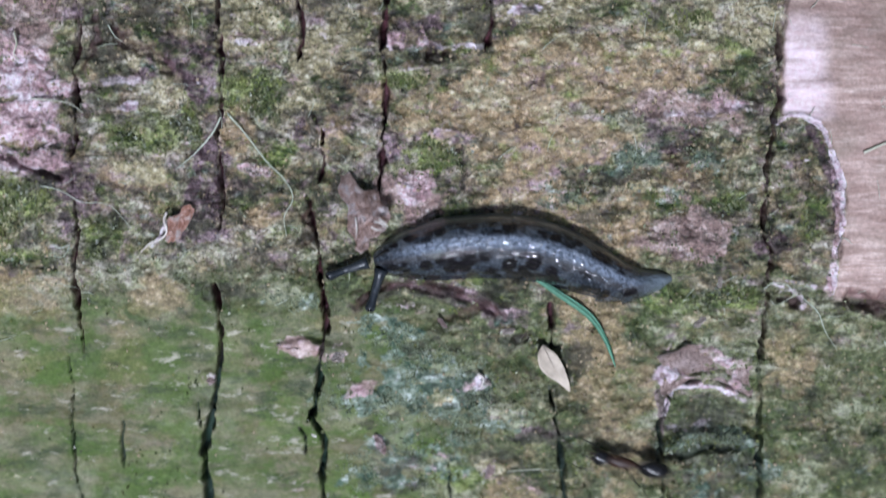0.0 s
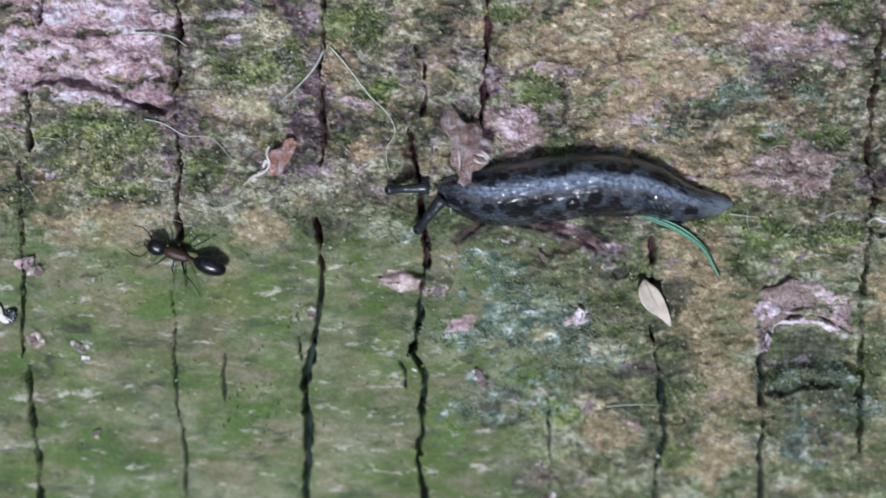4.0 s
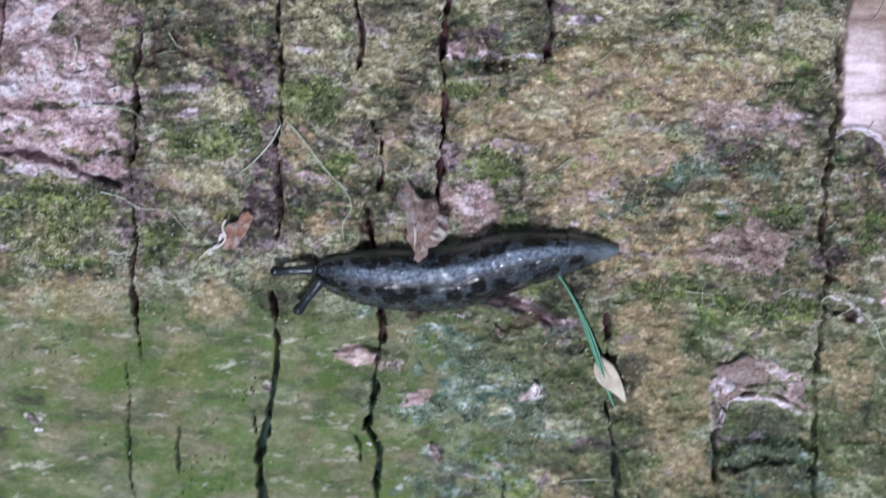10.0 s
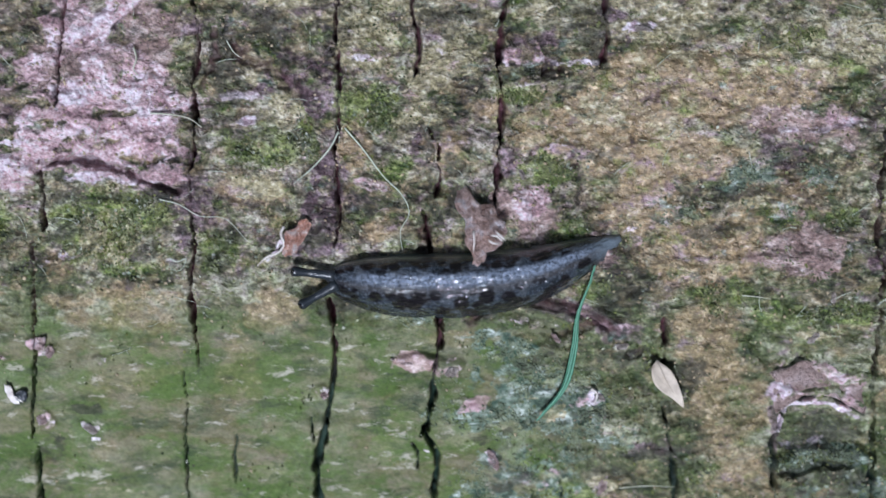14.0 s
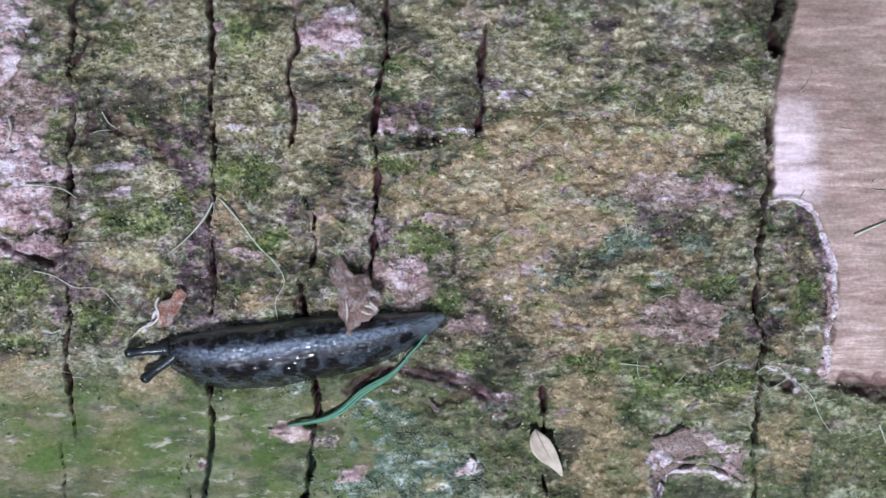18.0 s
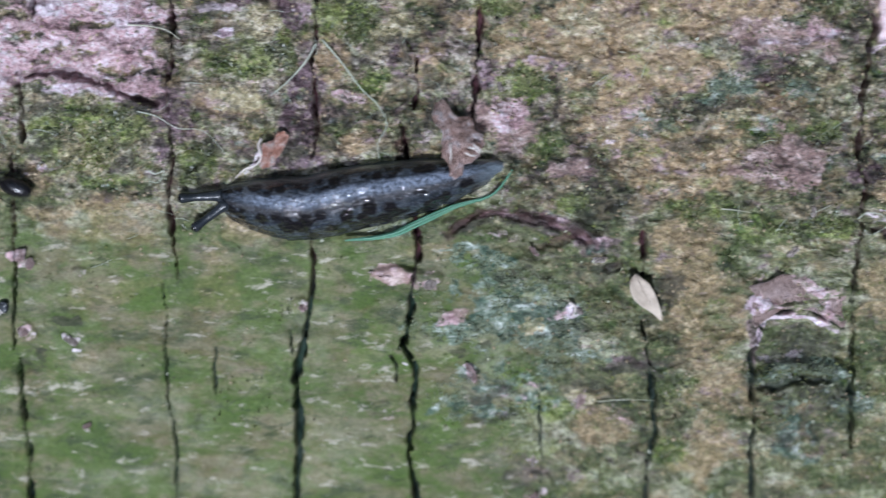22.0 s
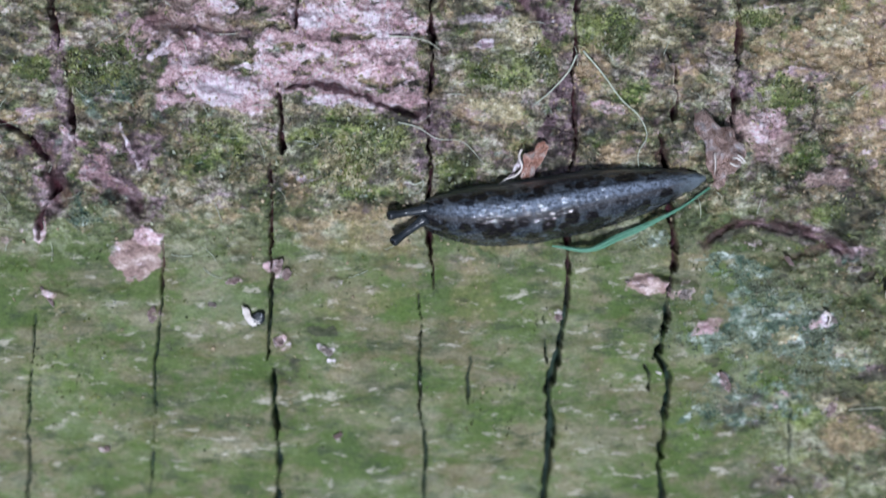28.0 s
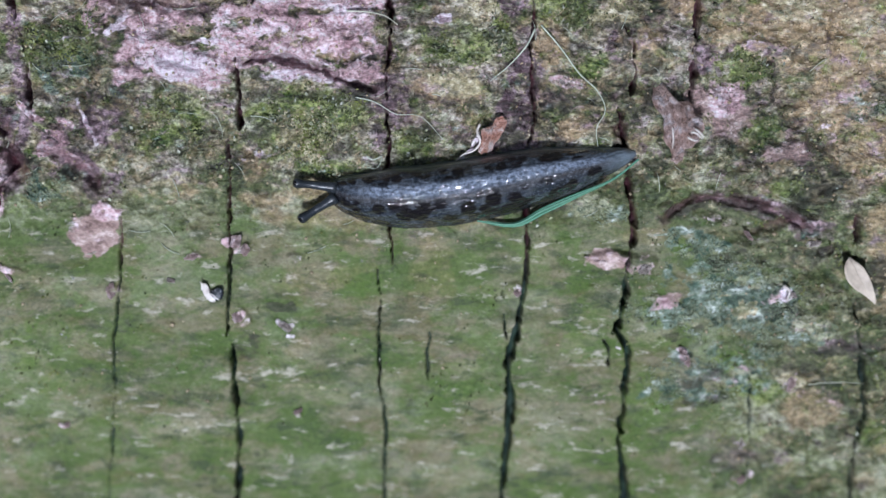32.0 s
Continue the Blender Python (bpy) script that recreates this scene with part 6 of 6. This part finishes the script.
rings = [slug_ring(k) for k in range(RINGS)]
rings[0].name = "head"
rings[-1].name = "tail"
TENT = 4.4


def tentacle():
    """An eye stalk from its root along +x, with a dark eye at its end."""
    xs = np.r_[np.linspace(0, 3.2, 7), np.linspace(3.4, TENT, 8)]
    v, f = tube([(x * MM, 0, 0) for x in xs], [np.interp(x, [0, 0.9, 3.0, 3.5, 4.0, 4.25, TENT], [0.75, 0.5, 0.4, 0.5, 0.56, 0.45, 0.22]) * MM for x in xs], 12)
    ob = part("tentacle", mesh_of("tentacle", v, f, TENTACLE), slug, "dark eye stalk")
    bm = bmesh.new()
    bmesh.ops.create_uvsphere(bm, u_segments=14, v_segments=10, radius=0.26 * MM)
    me = bpy.data.meshes.new("eye")
    bm.to_mesh(me)
    bm.free()
    me.materials.append(EYE)
    me.polygons.foreach_set("use_smooth", [True] * len(me.polygons))
    eye = part("eye", me, ob, "black eye bulb")
    eye.location = ((TENT - 0.25) * MM, 0, 0.28 * MM)
    return ob


stalks = [tentacle(), tentacle()]

# seconds; the back's line from head to tail; the tips of the two eye stalks (millimetres)
SLUG_LINES = []


def slug_at(t, line, tips):
    SLUG_LINES.append((t, smooth_line(line, 41), tips))


slug_at(0, [(1.5, -0.5), (5.9, 0.4), (11.5, 1.1), (17.2, 0.8), (22.3, -0.9), (26.9, -2.7), (31.5, -2.2)], [(-3.1, -1.6), (1.0, -5.0)])
slug_at(1, [(0.7, -0.6), (4.8, 0.3), (10.4, 1.0), (16.1, 0.9), (21.3, -0.8), (25.9, -2.5), (30.3, -2.1)], [(-4.1, -0.5), (-0.2, -4.3)])
slug_at(2, [(-0.3, -0.0), (4.0, 0.1), (9.6, 0.7), (15.3, 0.6), (20.5, -0.8), (25.1, -2.3), (29.4, -1.7)], [(-5.4, 0.7), (-2.3, -3.5)])
slug_at(6, [(-4.5, 0.1), (-0.4, -0.9), (4.7, -0.7), (9.8, 0.6), (15.5, 1.1), (20.6, 0.1), (24.8, -0.9)], [(-9.2, -0.1), (-6.5, -4.3)])
slug_at(9, [(-8.8, -0.5), (-4.7, -1.1), (0.4, -1.3), (5.5, -0.6), (11.2, 0.9), (16.8, 1.4), (21.6, 0.9)], [(-13.2, -0.5), (-10.3, -4.6)])
slug_at(13, [(-13.9, -0.6), (-9.5, -1.0), (-4.4, -1.4), (0.8, -1.3), (5.9, -0.4), (10.9, 1.3), (16.0, 3.6)], [(-17.3, 0.3), (-16.8, -3.2)])
slug_at(16, [(-16.8, -0.8), (-12.3, -1.7), (-7.8, -1.4), (-2.6, -1.1), (2.5, -0.5), (7.6, 0.9), (12.2, 3.0)], [(-20.2, 0.1), (-18.6, -3.0)])
slug_at(19, [(-19.8, -0.8), (-16.1, -1.5), (-11.0, -1.5), (-5.9, -0.7), (-0.7, 0.1), (4.4, 1.2), (8.2, 2.5)], [(-23.5, -1.1), (-22.1, -3.8)])
slug_at(21, [(-22.6, -1.2), (-18.7, -2.1), (-13.6, -2.6), (-8.5, -1.2), (-3.3, -0.2), (1.8, 0.9), (6.6, 2.4)], [(-26.2, -1.3), (-24.9, -4.4)])
slug_at(23, [(-24.8, -1.4), (-20.7, -2.0), (-15.6, -2.1), (-10.5, -1.3), (-5.3, -0.4), (-0.3, 0.6), (4.4, 1.7)], [(-28.3, -1.1), (-27.3, -3.9)])
slug_at(25, [(-26.6, -1.4), (-22.7, -1.9), (-17.6, -2.0), (-12.4, -1.3), (-7.3, -0.3), (-2.2, 0.7), (2.9, 1.5)], [(-30.2, -1.0), (-30.6, -3.7)])
slug_at(28, [(-29.8, -1.8), (-25.7, -2.1), (-20.5, -2.0), (-15.4, -1.2), (-10.3, -0.2), (-5.2, 0.8), (-0.6, 1.8)], [(-32.6, -1.9), (-32.2, -4.6)])
slug_at(30, [(-32.3, -2.1), (-28.5, -2.4), (-23.3, -2.3), (-18.2, -1.6), (-12.5, -0.6), (-6.8, 0.5), (-1.4, 1.7)], [(-35.5, -1.5), (-34.3, -5.6)])
slug_at(32, [(-34.6, -2.0), (-30.6, -2.7), (-24.9, -2.7), (-19.2, -1.9), (-14.1, -0.8), (-8.4, 0.4), (-3.4, 1.7)], [(-37.8, -1.1), (-37.3, -4.8)])


def slug_motion():
    for k, ring in enumerate(rings):
        rows = []
        for t, line, _ in SLUG_LINES:
            c = (k + 0.5) / RINGS * 40
            i = int(c)
            p = line[i] + (line[i + 1] - line[i]) * (c - i)
            a, b = line[max(i - 2, 0)], line[min(i + 3, 40)]
            turn = math.degrees(math.atan2(b[1] - a[1], b[0] - a[0]))
            rows.append((t, pose(p[0] * MM, p[1] * MM, 0.25 * MM, 0, 0, turn)))
        walk(ring, rows)
    for n, stalk in enumerate(stalks):
        rows = []
        for t, line, tips in SLUG_LINES:
            head = line[1] + np.array([0, 0.5 - 1.0 * n])
            d = np.array(tips[n]) - head
            turn = math.degrees(math.atan2(d[1], d[0]))
            flat = TENT * 0.93
            u = d / np.linalg.norm(d)
            root = np.array(tips[n]) - u * flat
            rows.append((t, pose(root[0] * MM, root[1] * MM, 1.3 * MM, 0, -9, turn)))
        walk(stalk, rows)


# ---- the blade of grass that sticks to the slug's side ----
BLADE_LONG, BLADE_PIECES = 15.5, 20
blade = thing("grass_blade", "thin bright green blade of grass stuck to the slug", "grass")


def blade_piece(k):
    per = BLADE_LONG / BLADE_PIECES
    rows, verts, faces = 5, [], []
    for off, wide, up in ((-0.6, 0.36, 0.0), (0.0, 0.36, 0.05), (0.62, 0.32, -0.03)):
        first = len(verts)
        for i in range(rows):
            x = (i / (rows - 1) - 0.5) * per * 1.35
            s = (k + 0.5) / BLADE_PIECES + x / BLADE_LONG
            half = 0.37 * float(np.interp(s, [-0.1, 0.0, 0.2, 0.45, 0.7, 0.88, 1.0, 1.1], [0.2, 0.35, 0.6, 0.9, 1.2, 0.95, 0.3, 0.05]))
            mid = off * half * (0.75 + 0.35 * math.sin(9 * s + 4 * off))
            for y, z in ((-1, 0.03), (0, 0.07), (1, 0.03), (0, -0.06)):
                verts.append((x * MM, (mid + y * half * wide) * MM, (z + up) * MM))
        for i in range(rows - 1):
            for j in range(4):
                a, b = first + i * 4 + j, first + i * 4 + (j + 1) % 4
                faces.append((a, a + 4, b + 4, b))
    return part("blade_piece", mesh_of("blade_piece", verts, faces, GRASS), blade)


blade_pieces = [blade_piece(k) for k in range(BLADE_PIECES)]
BLADE_LINES = []


def blade_at(t, line):
    BLADE_LINES.append((t, smooth_line(line, 41)))


blade_at(0, [(13.3, 2.0), (16.7, -1.2), (19.9, -3.5), (23.1, -5.9), (24.9, -8.5), (25.9, -11.1)])
blade_at(2, [(12.6, 2.2), (16.1, -1.3), (19.6, -3.3), (22.5, -5.1), (24.6, -7.4), (26.0, -10.2)])
blade_at(6, [(12.2, 0.2), (15.6, -1.0), (19.3, -2.3), (21.9, -3.3), (24.5, -5.0), (26.1, -7.5)])
blade_at(8.5, [(14.7, -0.3), (17.6, -1.4), (20.2, -3.1), (22.2, -4.9), (24.3, -6.9), (25.9, -9.5)])
blade_at(9, [(15.2, 0.3), (17.3, -1.7), (19.9, -3.6), (22.8, -5.8), (24.8, -8.4), (26.2, -11.3)])
blade_at(10, [(13.5, 0.2), (15.0, -1.8), (16.5, -4.4), (17.7, -7.4), (18.7, -10.3), (20.1, -14.1)])
blade_at(11, [(13.4, -0.5), (13.7, -2.2), (14.5, -5.7), (15.8, -9.2), (16.5, -12.1), (15.9, -15.4)])
blade_at(12, [(12.4, -0.4), (12.6, -1.5), (12.8, -5.0), (13.1, -8.0), (13.3, -10.9), (12.6, -14.4)])
blade_at(13, [(12.7, 0.8), (12.4, -0.8), (11.8, -4.4), (11.9, -7.9), (11.5, -12.1), (10.0, -16.0)])
blade_at(16, [(9.6, 1.3), (9.0, -1.0), (7.0, -3.9), (4.7, -6.8), (2.4, -9.7), (-1.9, -11.2)])
blade_at(19, [(8.1, 2.3), (6.3, -0.0), (3.7, -2.4), (0.3, -4.1), (-3.2, -6.4), (-7.5, -7.4)])
blade_at(21, [(7.2, 2.1), (5.2, -0.8), (1.7, -1.7), (-1.7, -3.4), (-4.6, -5.1), (-8.9, -5.5)])
blade_at(23, [(4.8, 1.2), (2.7, -0.8), (-1.3, -2.6), (-4.8, -3.9), (-8.8, -5.1), (-12.8, -5.8)])
blade_at(25, [(3.7, 1.3), (0.8, -0.9), (-3.2, -2.3), (-6.7, -3.7), (-10.1, -5.2), (-14.2, -5.2)])
blade_at(28, [(-0.3, 0.8), (-3.2, -1.3), (-6.6, -3.1), (-9.5, -4.3), (-12.4, -5.5), (-16.0, -5.2)])
blade_at(32, [(-3.2, 1.1), (-5.9, -1.0), (-9.4, -2.6), (-12.8, -4.1), (-15.7, -5.5), (-19.4, -5.2)])


def blade_motion():
    rows = [[] for _ in blade_pieces]
    for t, line in BLADE_LINES:
        at = (np.arange(BLADE_PIECES) + 0.5) / BLADE_PIECES * 40
        px, py = np.interp(at, np.arange(41), line[:, 0]), np.interp(at, np.arange(41), line[:, 1])
        z = np.array([max(0.75, rest_height(x, y, 1.2) + 0.4) for x, y in zip(px, py)])
        z = np.convolve(np.r_[[z[0]] * 4, z, [z[-1]] * 4], np.ones(9) / 9, "valid")
        turn = np.degrees(np.unwrap(np.arctan2(np.gradient(py), np.gradient(px))))
        rise = np.degrees(np.arctan2(np.gradient(z), np.hypot(np.gradient(px), np.gradient(py))))
        for k in range(BLADE_PIECES):
            rows[k].append((t, pose(px[k] * MM, py[k] * MM, z[k] * MM, 0, -rise[k], turn[k])))
    for piece, keys in zip(blade_pieces, rows):
        walk(piece, keys)


# ---- ants ----
def lump(name, length, width, tall, material, parent, label, at, ribs=0, point=0.0):
    """An egg-shaped part along x, with shallow ribs."""
    rows, sides, verts, faces = 14, 14, [], []
    for i in range(rows + 1):
        a = math.pi * i / rows
        r = math.sin(a) ** (0.8 + point * (i / rows)) * (1 + (0.05 * math.sin(ribs * a * 2) if ribs else 0))
        for j in range(sides):
            b = 2 * math.pi * j / sides
            verts.append((-math.cos(a) * length / 2 * MM, r * math.cos(b) * width / 2 * MM, r * math.sin(b) * tall / 2 * MM))
    for i in range(rows):
        for j in range(sides):
            k = (j + 1) % sides
            faces.append((i * sides + j, (i + 1) * sides + j, (i + 1) * sides + k, i * sides + k))
    ob = part(name, mesh_of(name, verts, faces, material), parent, label)
    ob.location = [c * MM for c in at]
    return ob


def ant_kind():
    """An ant that looks along +x, its feet at z = 0."""
    ob = thing("ant", "large black ant with a reddish middle body running on the bark", "ant", "ants")
    lump("gaster", 3.5, 1.9, 1.7, ANT_BLACK, ob, "shiny black hind body", (-2.75, 0, 1.4), 0, 0.5)
    lump("petiole", 0.8, 0.5, 0.9, ANT_RED, ob, "", (-0.75, 0, 1.35))
    lump("thorax", 2.9, 1.3, 1.1, ANT_RED, ob, "reddish-brown middle body", (0.75, 0, 1.55), 2)
    head = lump("head", 2.0, 1.75, 1.3, ANT_BLACK, ob, "broad black head", (2.85, 0, 1.5))
    for side in (1, -1):
        v, f = tube([(0.8 * MM, side * 0.3 * MM, 0), (1.2 * MM, side * 0.28 * MM, -0.15 * MM), (1.35 * MM, side * 0.02 * MM, -0.2 * MM)], [0.00016, 0.00013, 0.00005], 6)
        part("mandible", mesh_of("mandible", v, f, ANT_RED), head)
        v, f = tube([(0.45 * MM, side * 0.4 * MM, 0.3 * MM), (1.1 * MM, side * 1.3 * MM, 0.8 * MM), (2.0 * MM, side * 1.5 * MM, 0.3 * MM), (2.9 * MM, side * 1.3 * MM, -0.3 * MM)],
                    [0.00007, 0.00005, 0.00005, 0.00004], 6)
        part("antenna", mesh_of("antenna", v, f, ANT_BLACK), head)
    legs = []
    for side in (1, -1):
        for n, (hx, reach, back) in enumerate(((1.5, 2.3, 1.7), (0.8, 2.4, -0.4), (0.1, 2.7, -2.6))):
            v, f = tube([(0, 0, 0), (back * 0.35 * MM, side * reach * 0.4 * MM, 0.9 * MM), (back * 0.75 * MM, side * reach * 0.75 * MM, -0.5 * MM),
                         (back * MM, side * reach * MM, -1.25 * MM), (back * 1.15 * MM, side * (reach + 0.5) * MM, -1.3 * MM)],
                        [0.0001, 0.00008, 0.00004, 0.00003, 0.00002], 6)
            leg = part("leg", mesh_of("leg", v, f, ANT_BLACK), ob, "thin jointed black leg")
            leg.location = (hx * MM, side * 0.4 * MM, 1.3 * MM)
            legs.append((leg, side, n))
    return ob, legs


def run(rows):
    """An ant on its way: rows of seconds, place in millimetres and heading in degrees."""
    ob, legs = ant_kind()
    path = [(t, pose(x * MM, y * MM, (rest_height(x, y, 1.5) if X0 < x < X1 and Y0 < y < Y1 else 0.6) * MM, 0, 0, a)) for t, x, y, a in rows]
    first, last = path[0], path[-1]
    if first[0] > 0:
        path.insert(0, (0, first[1]))
    if last[0] < 32:
        path.append((32, last[1]))
    walk(ob, path)
    steps = []
    for (t0, x0, y0, _), (t1, x1, y1, _) in zip(rows, rows[1:]):
        moved = math.hypot(x1 - x0, y1 - y0)
        if moved > 0.8 and t1 - t0 < 1.5:
            n = max(1, int(round((t1 - t0) / 0.1)))
            steps += [t0 + (t1 - t0) * i / n for i in range(n)]
    steps = sorted(set([0.0] + [round(t, 2) for t in steps] + [32.0]))
    for leg, side, n in legs:
        x, y, z = leg.location
        phase = 1 if (n + (side > 0)) % 2 else -1
        keys = []
        for i, t in enumerate(steps):
            swing = 16 * phase * (1 if i % 2 else -1) if 0 < t < 32 else 4 * phase
            keys.append((t, pose(x, y, z, 0, 0, swing)))
        walk(leg, keys)
    return ob


def way(*points):
    """Rows for run() from (seconds, x, y), the heading along the way."""
    rows = []
    for i, (t, x, y, *a) in enumerate(points):
        (_, xa, ya, *_), (_, xb, yb, *_) = points[max(i - 1, 0)], points[min(i + 1, len(points) - 1)]
        rows.append((t, x, y, a[0] if a else math.degrees(math.atan2(yb - ya, xb - xa))))
    for i in range(1, len(rows)):
        t, x, y, a = rows[i]
        while a - rows[i - 1][3] > 180:
            a -= 360
        while a - rows[i - 1][3] < -180:
            a += 360
        rows[i] = (t, x, y, a)
    return rows


def ants_motion():
    run(way((0.0, 27.23, -21.09), (0.2, 19.39, -19.23), (0.4, 6.28, -18.42), (0.6, 0.36, -17.69), (0.8, -4.38, -14.43),
            (1.0, -11.99, -12.05, 170), (1.2, -16.12, -10.67, 165), (1.4, -17.08, -10.79, 170), (1.6, -22.92, -9.38, 170), (1.8, -27.37, -7.50, 165),
            (2.0, -27.58, -7.42, 162), (4.5, -28.06, -6.30, 160), (6.0, -27.61, -7.61, 161), (7.0, -28.20, -6.94, 160), (7.5, -28.83, -7.02, 150),
            (7.8, -31.86, -5.13, 150), (8.1, -41.47, -2.26, 160), (8.4, -51.99, -0.63), (9.4, -95, 6), (12, -130, 20)))
    run(way((0.0, -75, -2), (0.4, -42.80, 3.94), (0.6, -35.80, 0.47), (0.8, -31.83, -2.21), (1.0, -23.33, -6.69, -18), (1.2, -20.36, -7.76, -15),
            (1.4, -19.03, -7.00, -15), (1.6, -12.93, -10.36), (1.8, -4.28, -12.04), (2.0, 0.95, -15.12, -15), (2.2, 5.01, -15.02),
            (2.4, 13.66, -16.19), (2.5, 18.37, -16.45), (3.3, 55, -14), (4.2, 80, -22), (8, 120, -30)))
    run(way((19.4, 60, -22), (19.8, 45.33, -20.37), (20.0, 40.97, -20.72), (20.2, 32.90, -18.57), (20.4, 23.62, -16.34), (20.6, 16.10, -16.07),
            (20.8, 6.88, -15.13), (21.0, -2.02, -12.62), (21.2, -11.33, -10.43), (21.4, -19.92, -7.86), (21.6, -30.23, -4.81),
            (21.8, -40.82, -1.86), (22.1, -48.06, 1.35, 165), (22.6, -51.46, 2.22, 175), (23.0, -52.10, 2.54, 170), (23.4, -53.08, 2.96, 175),
            (23.6, -56.48, 2.25), (24.2, -85, 10), (26, -120, 20)))
    run(way((22.6, -85, 16), (23.0, -55.91, 7.39), (23.2, -47.33, 5.70), (23.4, -43.64, 3.18), (23.6, -38.23, 0.76, -12), (23.8, -33.66, -1.44),
            (24.0, -24.73, -5.67), (24.3, -10.98, -9.89), (24.6, -2.55, -13.32), (25.0, 8.90, -16.40, -8), (25.2, 18.64, -16.04), (25.6, 60, -16), (27, 110, -24)))


def motions():
    slug_motion()
    blade_motion()
    ants_motion()


motions()
